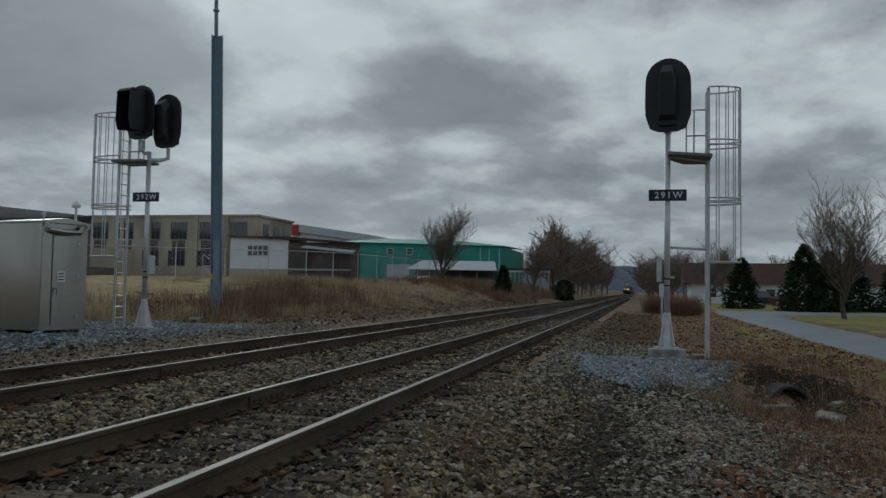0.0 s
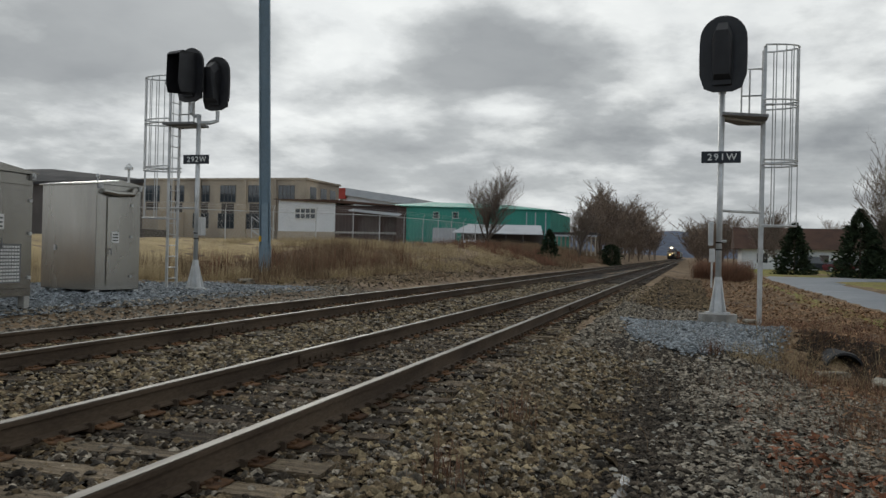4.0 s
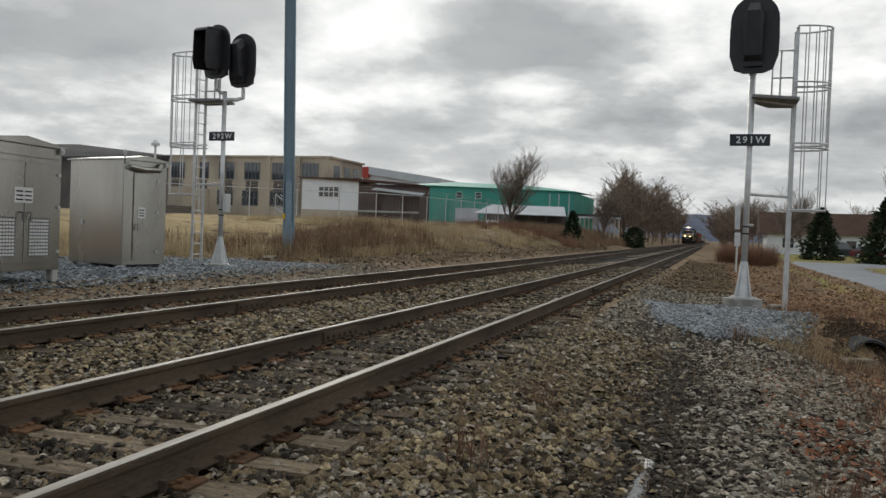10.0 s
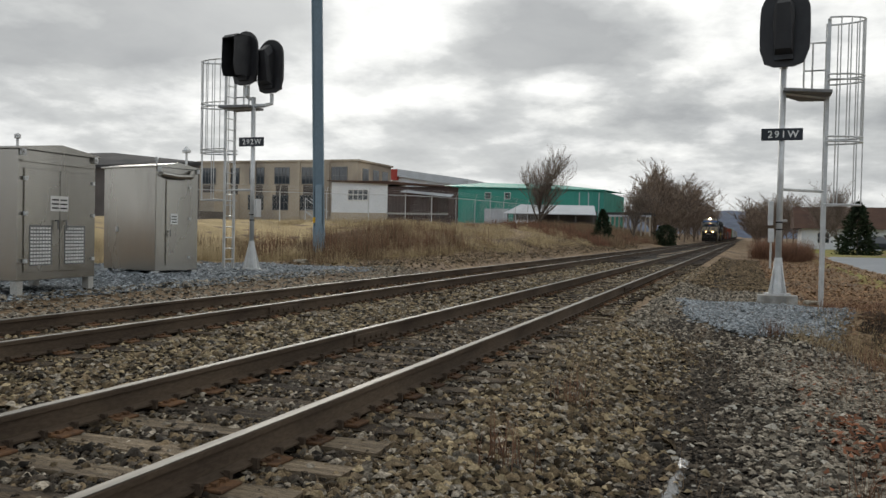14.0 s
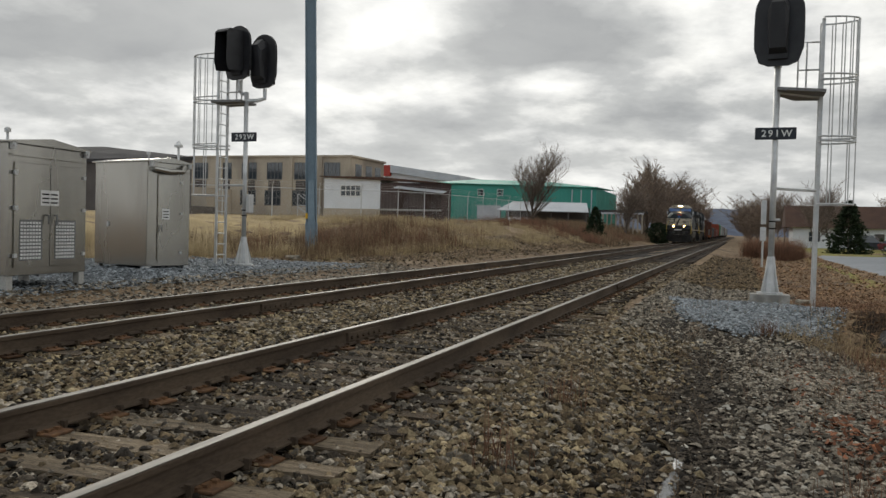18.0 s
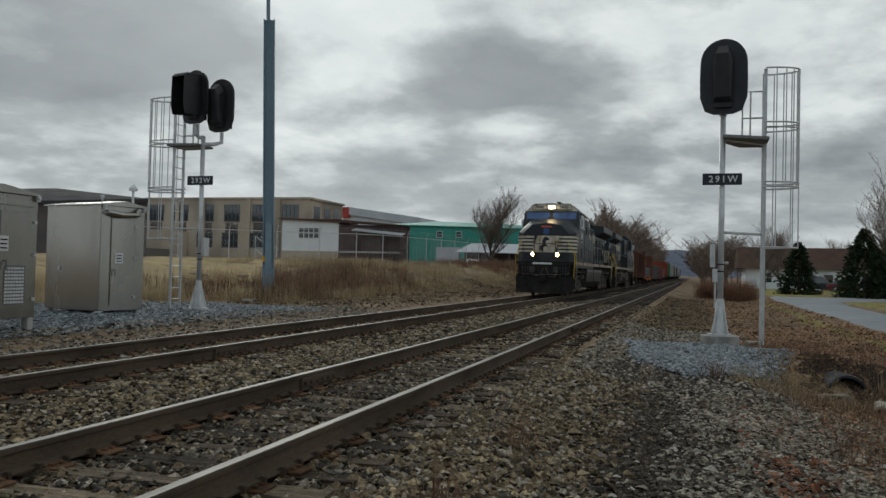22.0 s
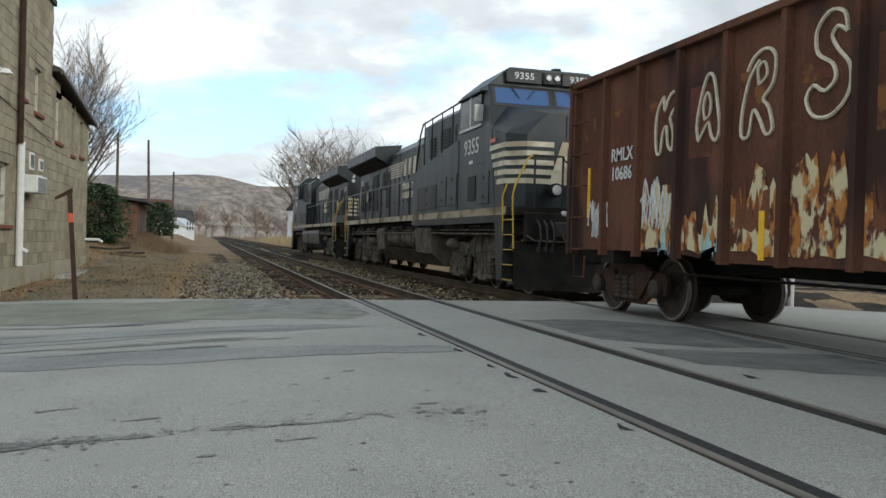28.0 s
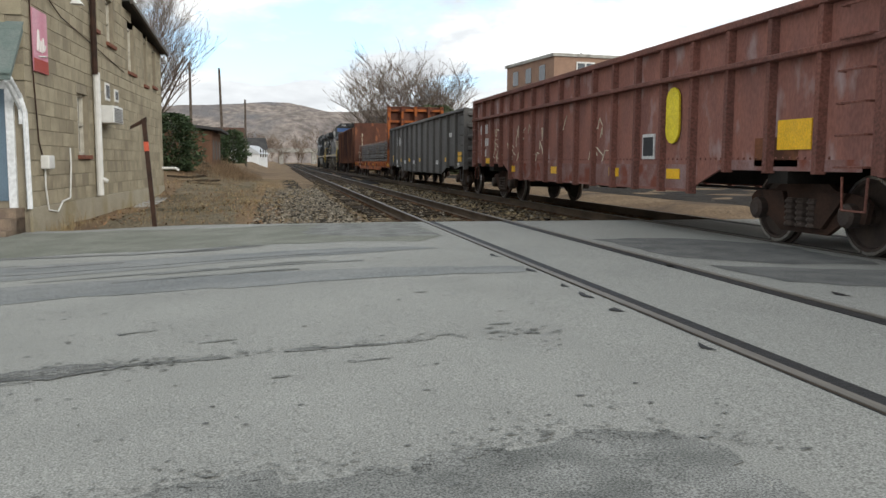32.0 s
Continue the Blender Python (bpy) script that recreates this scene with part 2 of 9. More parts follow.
M["stone_blue"] = mat("stone_blue", (0.13, 0.146, 0.157), (0.26, 0.28, 0.29), 0.85, scale=20, bscale=80, bump=0.4, island=0.65, fine=0.25)
M["asphalt"] = mat("asphalt", (0.262, 0.266, 0.250), (0.312, 0.316, 0.296), 0.9, scale=0.9, bscale=120, bump=0.08, fine=0.4, stains=(0.225, 0.229, 0.215), stain_scale=0.45, stain_at=(0.5, 0.75), spread=(0.3, 0.7), detail=10)
M["asphalt_dark"] = mat("asphalt_dark", (0.115, 0.119, 0.117), (0.175, 0.179, 0.174), 0.88, scale=2.4, bscale=130, bump=0.2, fine=0.4)
M["asphalt_lane"] = mat("asphalt_lane", (0.185, 0.195, 0.196), (0.255, 0.262, 0.256), 0.88, scale=2.0, bscale=130, bump=0.15, fine=0.35, stretch=(0.3, 1, 1), detail=10, spread=(0.3, 0.7))
M["asphalt_moss"] = mat("asphalt_moss", (0.165, 0.172, 0.145), (0.225, 0.23, 0.20), 0.9, scale=1.6, bscale=130, bump=0.2, fine=0.4, detail=10)
M["asphalt_mid"] = mat("asphalt_mid", (0.145, 0.15, 0.143), (0.245, 0.25, 0.238), 0.88, scale=3.0, bscale=120, bump=0.3, fine=0.5, detail=8)
M["driveway"] = mat("driveway", (0.145, 0.165, 0.185), (0.19, 0.205, 0.225), 0.6, scale=0.4, bscale=50, bump=0.15)
M["rail_top"] = mat("rail_top", (0.22, 0.205, 0.18), (0.14, 0.13, 0.115), 0.6, 0.5, scale=8, bump=0.03, stretch=(1, 0.05, 1), spec=0.25)
M["rail_side"] = mat("rail_side", (0.108, 0.080, 0.056), (0.062, 0.046, 0.034), 0.85, scale=3, bscale=60, stretch=(1, 0.3, 1))
M["tie"] = mat("tie", (0.085, 0.063, 0.042), (0.032, 0.025, 0.018), 0.9, scale=6, bscale=70, bump=0.8, stretch=(0.25, 3, 3), rand=0.6, fine=0.45)
M["tie_pale"] = mat("tie_pale", (0.21, 0.165, 0.112), (0.10, 0.078, 0.054), 0.9, scale=6, bscale=70, bump=0.8, stretch=(0.25, 3, 3), rand=0.4, fine=0.45)
M["plate"] = mat("plate", (0.155, 0.085, 0.044), (0.08, 0.047, 0.03), 0.85, scale=14, bscale=90, rand=0.5)
M["grass_dry"] = mat("grass_dry", (0.40, 0.30, 0.145), (0.28, 0.21, 0.105), 0.9, scale=0.4, bscale=18, bump=0.8, fine=0.35)
M["lawn"] = mat("lawn", (0.19, 0.20, 0.055), (0.27, 0.215, 0.08), 0.9, scale=0.35, bscale=18, bump=0.8, fine=0.4)
M["weed"] = mat("weed", (0.215, 0.15, 0.092), (0.135, 0.09, 0.056), 0.95, scale=1.5, bscale=30, island=0.5, bump=0)
M["weed_pale"] = mat("weed_pale", (0.44, 0.345, 0.20), (0.30, 0.225, 0.125), 0.95, scale=1.5, bscale=30, island=0.35, bump=0)
M["weed_red"] = mat("weed_red", (0.20, 0.105, 0.065), (0.13, 0.072, 0.047), 0.95, scale=1.5, bscale=30, island=0.4, bump=0)
M["leaf_dead"] = mat("leaf_dead", (0.30, 0.185, 0.105), (0.165, 0.102, 0.062), 0.9, scale=3, bscale=40, island=0.6, bump=0)
M["leaf_dead2"] = mat("leaf_dead2", (0.235, 0.092, 0.045), (0.13, 0.06, 0.036), 0.9, scale=3, bscale=40, island=0.6, bump=0)
M["bark"] = mat("bark", (0.13, 0.105, 0.085), (0.075, 0.06, 0.05), 0.95, scale=4, bscale=30, bump=0.6)
M["twig"] = mat("twig", (0.20, 0.16, 0.13), (0.14, 0.11, 0.09), 0.95, scale=2, bump=0)
M["twig_far"] = mat("twig_far", (0.22, 0.165, 0.125), (0.145, 0.11, 0.088), 0.95, scale=0.2, bump=0, island=0.3)
M["needles"] = mat("needles", (0.022, 0.035, 0.02), (0.04, 0.055, 0.028), 0.9, scale=2, bump=0, island=0.4)
M["evergreen"] = mat("evergreen", (0.03, 0.055, 0.025), (0.05, 0.075, 0.03), 0.7, scale=2, bump=0, island=0.45)
M["galv"] = mat("galv", (0.58, 0.585, 0.58), (0.46, 0.465, 0.46), 0.5, 0.5, scale=5, bscale=40, bump=0.05, fine=0.05)
M["steel_box"] = mat("steel_box", (0.43, 0.415, 0.38), (0.30, 0.29, 0.265), 0.25, 0.95, scale=0.7, bscale=60, bump=0.03, fine=0.04, stretch=(1, 1, 0.3), rough_var=0.1)
M["black_signal"] = mat("black_signal", (0.012, 0.012, 0.014), (0.02, 0.02, 0.022), 0.5, scale=4, bump=0.05)
M["sign_black"] = mat("sign_black", (0.01, 0.014, 0.02), (0.016, 0.02, 0.028), 0.45, scale=5, bump=0)
M["white"] = mat("white", (0.72, 0.72, 0.70), (0.62, 0.62, 0.60), 0.6, scale=4, bump=0.03, fine=0.05)
M["blue_steel"] = mat("blue_steel", (0.20, 0.27, 0.32), (0.16, 0.225, 0.27), 0.55, scale=1.5, bscale=40, bump=0.08, stretch=(1, 1, 0.2))
M["concrete"] = mat("concrete", (0.42, 0.41, 0.38), (0.33, 0.32, 0.29), 0.9, scale=2, bscale=50, stains=(0.22, 0.21, 0.19), stain_scale=1.2)
M["tan_wall"] = mat("tan_wall", (0.50, 0.43, 0.335), (0.40, 0.345, 0.275), 0.9, scale=0.3, bscale=12, bump=0.2, stains=(0.29, 0.25, 0.205), stain_scale=0.15, stretch=(1, 1, 0.5))
M["dark_wall"] = mat("dark_wall", (0.10, 0.09, 0.085), (0.14, 0.125, 0.115), 0.9, scale=0.5)
M["white_wall"] = mat("white_wall", (0.74, 0.76, 0.78), (0.65, 0.67, 0.69), 0.8, scale=0.8, bscale=12, bump=0.1)
M["brown_siding"] = mat("brown_siding", (0.105, 0.075, 0.068), (0.075, 0.055, 0.05), 0.85, scale=0.8, bscale=20, bump=0.2)
M["green_metal"] = mat("green_metal", (0.055, 0.32, 0.25), (0.045, 0.26, 0.205), 0.6, scale=0.3, bscale=20, bump=0.1)
M["roof_pale"] = mat("roof_pale", (0.50, 0.52, 0.54), (0.42, 0.44, 0.46), 0.6, scale=0.5, bump=0.1)
M["roof_dark"] = mat("roof_dark", (0.05, 0.05, 0.052), (0.075, 0.073, 0.073), 0.9, scale=0.6)
M["roof_brown"] = mat("roof_brown", (0.10, 0.06, 0.045), (0.075, 0.048, 0.038), 0.9, scale=0.6, bscale=12)
M["red_paint"] = mat("red_paint", (0.40, 0.05, 0.035), (0.32, 0.045, 0.03), 0.6, scale=1)
M["window_glass"] = glass("window_glass", (0.045, 0.055, 0.065), 0.1)
M["block"] = mat("block", (0.37, 0.325, 0.235), (0.29, 0.255, 0.185), 0.92, scale=2.5, bscale=60, bump=0.5, rand=0.10, stains=(0.26, 0.225, 0.165), stain_scale=0.7)
M["mortar"] = mat("mortar", (0.30, 0.265, 0.20), (0.24, 0.21, 0.16), 0.95, scale=3, bscale=50)
M["render_wall"] = mat("render_wall", (0.37, 0.335, 0.26), (0.31, 0.28, 0.215), 0.92, scale=1.0, bscale=40, stains=(0.25, 0.205, 0.11), stain_scale=0.6, stain_at=(0.52, 0.70))
M["rust_dark"] = mat("rust_dark", (0.066, 0.038, 0.028), (0.036, 0.025, 0.021), 0.9, scale=3, detail=8)
M["brick_far"] = mat("brick_far", (0.33, 0.215, 0.155), (0.27, 0.175, 0.13), 0.9, scale=1.0, bscale=14, bump=0.2)
# Brown winter woods, with distance haze lightening the base colour.
M["hill"] = mat("hill", (0.205, 0.175, 0.16), (0.285, 0.24, 0.205), 1.0, scale=0.012, bscale=0.10, bump=0.8, fine=0.35, detail=12, stains=(0.17, 0.16, 0.16), stain_scale=0.008, stretch=(1, 0.2, 1))
# The blue is distance haze painted into the ridge's base colour.
M["hill_far_haze"] = mat("hill_far_haze", (0.085, 0.105, 0.155), (0.10, 0.115, 0.15), 1.0, scale=0.004, bscale=0.05, bump=0.3, fine=0.15)
M["stone_pale"] = mat("stone_pale", (0.36, 0.34, 0.29), (0.25, 0.235, 0.20), 0.9, scale=12, bscale=60, bump=0.4, island=0.4)
M["pale_rock"] = mat("pale_rock", (0.40, 0.375, 0.31), (0.25, 0.23, 0.185), 0.9, scale=4, bscale=30, bump=0.8, stains=(0.12, 0.105, 0.08), stain_scale=3, stain_at=(0.5, 0.6))
M["dark_red"] = mat("dark_red", (0.12, 0.015, 0.018), (0.10, 0.014, 0.016), 0.3, scale=2, bump=0)
M["chalk_road"] = mat("chalk_road", (0.26, 0.262, 0.26), (0.19, 0.192, 0.19), 0.85, scale=3, bscale=60)
M["window_frame"] = mat("window_frame", (0.58, 0.55, 0.47), (0.46, 0.43, 0.36), 0.8, scale=6)
M["brick_sill"] = mat("brick_sill", (0.22, 0.09, 0.06), (0.16, 0.07, 0.05), 0.85, scale=6)
M["sign_pink"] = mat("sign_pink", (0.62, 0.32, 0.40), (0.55, 0.20, 0.27), 0.6, scale=1.2)
M["door_blue"] = mat("door_blue", (0.13, 0.19, 0.25), (0.11, 0.16, 0.21), 0.6, scale=2)
M["awning"] = mat("awning", (0.13, 0.17, 0.16), (0.18, 0.21, 0.20), 0.85, scale=3)
M["step_brick"] = mat("step_brick", (0.26, 0.20, 0.15), (0.18, 0.14, 0.11), 0.9, scale=5)
M["block_far"] = mat("block_far", (0.37, 0.325, 0.235), (0.29, 0.255, 0.185), 0.92, scale=2.5, bscale=60, bump=0.5, island=0.10, stains=(0.26, 0.225, 0.165), stain_scale=0.7)
M["shed_wood"] = mat("shed_wood", (0.15, 0.085, 0.055), (0.10, 0.06, 0.042), 0.9, scale=3, stretch=(1, 1, 0.3))
M["evergreen_pale"] = mat("evergreen_pale", (0.07, 0.09, 0.045), (0.10, 0.105, 0.06), 0.8, scale=2, bump=0, island=0.4)
M["loco"] = mat("loco", (0.017, 0.0225, 0.0265), (0.026, 0.032, 0.036), 0.45, scale=0.8, bscale=30, bump=0.04, fine=0.08, stains=(0.062, 0.059, 0.050), stain_scale=0.7, stain_at=(0.55, 0.82), stretch=(1, 1, 0.35), detail=9, spec=0.3)
M["loco_low"] = mat("loco_low", (0.042, 0.041, 0.037), (0.022, 0.022, 0.022), 0.6, scale=1.2, bscale=30, bump=0.08, stretch=(1, 1, 0.5), detail=8)
M["cream"] = mat("cream", (0.60, 0.56, 0.45), (0.48, 0.44, 0.34), 0.65, scale=2.5, stains=(0.36, 0.30, 0.21), stain_scale=1.4, fine=0.06)
M["tan_stripe"] = mat("tan_stripe", (0.28, 0.225, 0.15), (0.42, 0.375, 0.29), 0.8, scale=0.8, stains=(0.13, 0.085, 0.05), stain_scale=1.2, stain_at=(0.5, 0.6), detail=9)
M["grime"] = mat("grime", (0.17, 0.15, 0.122), (0.075, 0.067, 0.056), 0.85, scale=3.5, bscale=40, bump=0.25, detail=9, fine=0.3)
M["under"] = mat("under", (0.016, 0.015, 0.014), (0.03, 0.027, 0.024), 0.85, scale=3, bscale=40)
M["grille"] = mat("grille", (0.008, 0.008, 0.009), (0.016, 0.016, 0.016), 0.7, scale=8, bscale=50)
M["yellow"] = mat("yellow", (0.62, 0.42, 0.04), (0.46, 0.32, 0.05), 0.55, scale=6)
# Dark glass whose blue base colour carries a painted sky reflection.
M["cab_glass_sky"] = glass("cab_glass_sky", (0.035, 0.09, 0.24), 0.05)
M["wheel"] = mat("wheel", (0.06, 0.042, 0.033), (0.04, 0.03, 0.026), 0.75, scale=5)
M["tread"] = mat("tread", (0.42, 0.41, 0.40), (0.34, 0.33, 0.32), 0.3, 1.0, scale=6)
M["lamp_on"] = mat("lamp_on", (0.9, 0.8, 0.6), rough=0.3, bump=0, emit=((1.0, 0.70, 0.36), 90.0))
M["lamp_amber"] = mat("lamp_amber", (0.9, 0.7, 0.45), rough=0.3, bump=0, emit=((1.0, 0.50, 0.16), 30.0))
M["tank_steel"] = mat("tank_steel", (0.045, 0.049, 0.044), (0.028, 0.030, 0.028), 0.42, scale=1.2, bscale=30, bump=0.05, stretch=(1, 1, 0.4), detail=8, stains=(0.07, 0.066, 0.056), stain_scale=0.7)
M["orange_lens"] = mat("orange_lens", (0.55, 0.10, 0.05), (0.45, 0.08, 0.04), 0.4)
M["rust"] = mat("rust", (0.088, 0.042, 0.030), (0.145, 0.068, 0.044), 0.88, scale=1.6, bscale=40, bump=0.25, stains=(0.05, 0.03, 0.026), stain_scale=1.1, stain_at=(0.48, 0.6), stretch=(1, 1, 0.35), detail=9)
M["rust_panel"] = mat("rust_panel", (0.12, 0.05, 0.034), (0.085, 0.04, 0.03), 0.9, scale=2.5, bscale=40, stains=(0.20, 0.095, 0.04), stain_scale=3.7, stain_at=(0.58, 0.66))
M["graffiti"] = mat("graffiti", (0.10, 0.042, 0.03), (0.40, 0.17, 0.05), 0.85, scale=8, bscale=40, spread=(0.46, 0.54), stains=(0.56, 0.49, 0.31), stain_scale=6.5, stain_at=(0.48, 0.54), stretch=(1, 1, 0.5), detail=10)
M["graffiti_cool"] = mat("graffiti_cool", (0.10, 0.045, 0.034), (0.12, 0.16, 0.32), 0.85, scale=5.0, bscale=40, spread=(0.50, 0.55), stains=(0.62, 0.62, 0.64), stain_scale=4.2, stain_at=(0.54, 0.57))
M["chalk"] = mat("chalk", (0.66, 0.62, 0.50), (0.52, 0.47, 0.36), 0.9, scale=6)
M["chalk_white"] = mat("chalk_white", (0.66, 0.67, 0.68), (0.55, 0.55, 0.55), 0.9, scale=6)
M["orange_steel"] = mat("orange_steel", (0.40, 0.125, 0.04), (0.24, 0.075, 0.03), 0.85, scale=2.2, bscale=40, stains=(0.12, 0.05, 0.035), stain_scale=1.9, stain_at=(0.5, 0.58), detail=9)
M["bulkhead_brown"] = mat("bulkhead_brown", (0.085, 0.042, 0.032), (0.13, 0.058, 0.04), 0.9, scale=1.3, bscale=40, stains=(0.25, 0.10, 0.055), stain_scale=2.4, stain_at=(0.60, 0.68), stretch=(1, 1, 0.5), detail=9)
M["rail_load"] = mat("rail_load", (0.05, 0.05, 0.053), (0.08, 0.074, 0.072), 0.5, scale=3, stretch=(1, 0.1, 1))
M["grey_car"] = mat("grey_car", (0.080, 0.079, 0.078), (0.115, 0.112, 0.108), 0.75, scale=1.0, bscale=30, stains=(0.15, 0.135, 0.12), stain_scale=0.8, stain_at=(0.55, 0.75), stretch=(1, 1, 0.4), detail=9)
M["red_car"] = mat("red_car", (0.27, 0.115, 0.088), (0.20, 0.09, 0.075), 0.82, scale=2.3, bscale=30, stains=(0.35, 0.27, 0.27), stain_scale=2.6, stain_at=(0.56, 0.72), stretch=(1, 1, 0.5), detail=9)
M["red_car_dark"] = mat("red_car_dark", (0.19, 0.075, 0.056), (0.13, 0.055, 0.044), 0.82, scale=1.5, bscale=30, detail=8, fine=0.25)
M["reflector"] = mat("reflector", (0.85, 0.50, 0.02), (0.75, 0.43, 0.02), 0.5, scale=6)
M["yellow_dot"] = mat("yellow_dot", (0.80, 0.66, 0.03), (0.70, 0.56, 0.03), 0.6, scale=6)
M["car_orange"] = mat("car_orange", (0.26, 0.055, 0.03), (0.20, 0.045, 0.026), 0.8, scale=0.7)
M["car_green"] = mat("car_green", (0.03, 0.20, 0.09), (0.026, 0.16, 0.075), 0.8, scale=0.7)
M["car_pale"] = mat("car_pale", (0.42, 0.42, 0.40), (0.33, 0.33, 0.31), 0.8, scale=0.7, stains=(0.24, 0.21, 0.18), stain_scale=0.5)
M["lens_off"] = mat("lens_off", (0.012, 0.012, 0.013), (0.018, 0.018, 0.02), 0.6, scale=6, bump=0)
M["galv_dark"] = mat("galv_dark", (0.20, 0.20, 0.20), (0.14, 0.14, 0.14), 0.6, 0.5, scale=20)
M["tie_far"] = mat("tie_far", (0.085, 0.07, 0.058), (0.045, 0.036, 0.03), 0.9, scale=2, bscale=40, island=0.5)

M["stone_dark"] = mat("stone_dark", (0.030, 0.024, 0.018), (0.078, 0.063, 0.047), 0.85, scale=30, bscale=90, bump=0.4, island=0.95, fine=0.3)
M["stone_grey"] = mat("stone_grey", (0.092, 0.078, 0.059), (0.25, 0.22, 0.173), 0.85, scale=30, bscale=90, bump=0.4, island=0.95, fine=0.3)
M["wet_silt"] = mat("wet_silt", (0.24, 0.245, 0.245), (0.13, 0.13, 0.125), 0.2, scale=9, bscale=60, bump=0.5, detail=8)

M["stone_tan"] = mat("stone_tan", (0.125, 0.094, 0.050), (0.25, 0.20, 0.122), 0.85, scale=30, bscale=90, bump=0.4, island=0.9, fine=0.3)
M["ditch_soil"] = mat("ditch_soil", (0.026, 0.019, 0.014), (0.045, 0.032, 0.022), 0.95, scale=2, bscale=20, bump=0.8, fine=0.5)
M["rust_orange"] = mat("rust_orange", (0.20, 0.085, 0.045), (0.13, 0.058, 0.036), 0.9, scale=2.5, bscale=40, stains=(0.085, 0.042, 0.03), stain_scale=2.2)
M["paint_mix"] = mat("paint_mix", (0.55, 0.56, 0.58), (0.10, 0.17, 0.42), 0.8, scale=4.5, bscale=40, spread=(0.48, 0.52), stains=(0.42, 0.06, 0.09), stain_scale=3.2, stain_at=(0.54, 0.57))
M["paint_blue"] = mat("paint_blue", (0.06, 0.19, 0.42), (0.34, 0.44, 0.55), 0.8, scale=5.0, bscale=40, spread=(0.50, 0.55), stains=(0.10, 0.06, 0.05), stain_scale=4.0, stain_at=(0.55, 0.6))
M["paint_teal"] = mat("paint_teal", (0.36, 0.52, 0.52), (0.20, 0.36, 0.38), 0.8, scale=5, bscale=40)
M["dry_ground"] = mat("dry_ground", (0.205, 0.172, 0.118), (0.13, 0.108, 0.075), 0.95, scale=0.8, bscale=20, bump=0.8, fine=0.5, stains=(0.095, 0.083, 0.054), stain_scale=0.5, stain_at=(0.5, 0.62))
M["red_band"] = mat("red_band", (0.27, 0.18, 0.175), (0.21, 0.11, 0.095), 0.85, scale=3, bscale=40, stains=(0.20, 0.07, 0.05), stain_scale=2.0, detail=8)

# ---- mesh tools ----
def box(bm, x0, x1, y0, y1, z0, z1, bevel=0.0):
    v = [bm.verts.new(p) for p in ((x0, y0, z0), (x1, y0, z0), (x1, y1, z0), (x0, y1, z0), (x0, y0, z1), (x1, y0, z1), (x1, y1, z1), (x0, y1, z1))]
    f = [bm.faces.new([v[i] for i in q]) for q in ((3, 2, 1, 0), (4, 5, 6, 7), (0, 1, 5, 4), (1, 2, 6, 5), (2, 3, 7, 6), (3, 0, 4, 7))]
    if bevel:
        bmesh.ops.bevel(bm, geom=list({e for q in f for e in q.edges}), offset=bevel, segments=1, affect="EDGES", clamp_overlap=True)
    return bm


def tube(bm, pts, r, seg=6, r1=None, cap=True):
    """A round bar along pts, of radius r that may run to r1."""
    pts = [Vector(p) for p in pts]
    rings = []
    n = len(pts)
    for i, p in enumerate(pts):
        d = (pts[min(i + 1, n - 1)] - pts[max(i - 1, 0)]).normalized()
        a = d.orthogonal().normalized() if i == 0 else (rings[-1][1] - d * rings[-1][1].dot(d)).normalized()
        b = d.cross(a)
        rr = r if r1 is None else r + (r1 - r) * i / (n - 1)
        rings.append(([bm.verts.new(p + (a * math.cos(2 * math.pi * k / seg) + b * math.sin(2 * math.pi * k / seg)) * rr) for k in range(seg)], a))
    for (u, _), (w, _) in zip(rings, rings[1:]):
        for k in range(seg):
            bm.faces.new((u[k], u[(k + 1) % seg], w[(k + 1) % seg], w[k]))
    if cap:
        bm.faces.new(rings[0][0][::-1])
        bm.faces.new(rings[-1][0])
    return bm


def prism(bm, poly, axis, a, b):
    """A polygon of 2D points, pushed along an axis from a to b. The points' axes are the other two, in the order x, y, z."""
    def at(p, d):
        q = list(p)
        q.insert("xyz".index(axis), d)
        return bm.verts.new(q)
    u, w = [at(p, a) for p in poly], [at(p, b) for p in poly]
    n = len(poly)
    bm.faces.new(u)
    bm.faces.new(w[::-1])
    for i in range(n):
        bm.faces.new((u[i], w[i], w[(i + 1) % n], u[(i + 1) % n]))
    bmesh.ops.recalc_face_normals(bm, faces=bm.faces[-(n + 2):])
    return bm


def lathe(bm, prof, seg=20, axis="z", at=(0, 0, 0)):
    """Profile of (radius, height) turned about an axis through at."""
    rings = []
    for r, h in prof:
        ring = []
        for k in range(seg):
            c, s = r * math.cos(2 * math.pi * k / seg), r * math.sin(2 * math.pi * k / seg)
            p = {"z": (c, s, h), "x": (h, c, s), "y": (s, h, c)}[axis]
            ring.append(bm.verts.new(Vector(p) + Vector(at)))
        rings.append(ring)
    for u, w in zip(rings, rings[1:]):
        for k in range(seg):
            bm.faces.new((u[k], u[(k + 1) % seg], w[(k + 1) % seg], w[k]))
    bm.faces.new(rings[0][::-1])
    bm.faces.new(rings[-1])
    return bm


def B():
    return bmesh.new()


def mesh_of(name, bm, material, smooth=False):
    me = bpy.data.meshes.new(name)
    bm.to_mesh(me)
    bm.free()
    if smooth:
        for p in me.polygons:
            p.use_smooth = True
    me.materials.append(material)
    return me


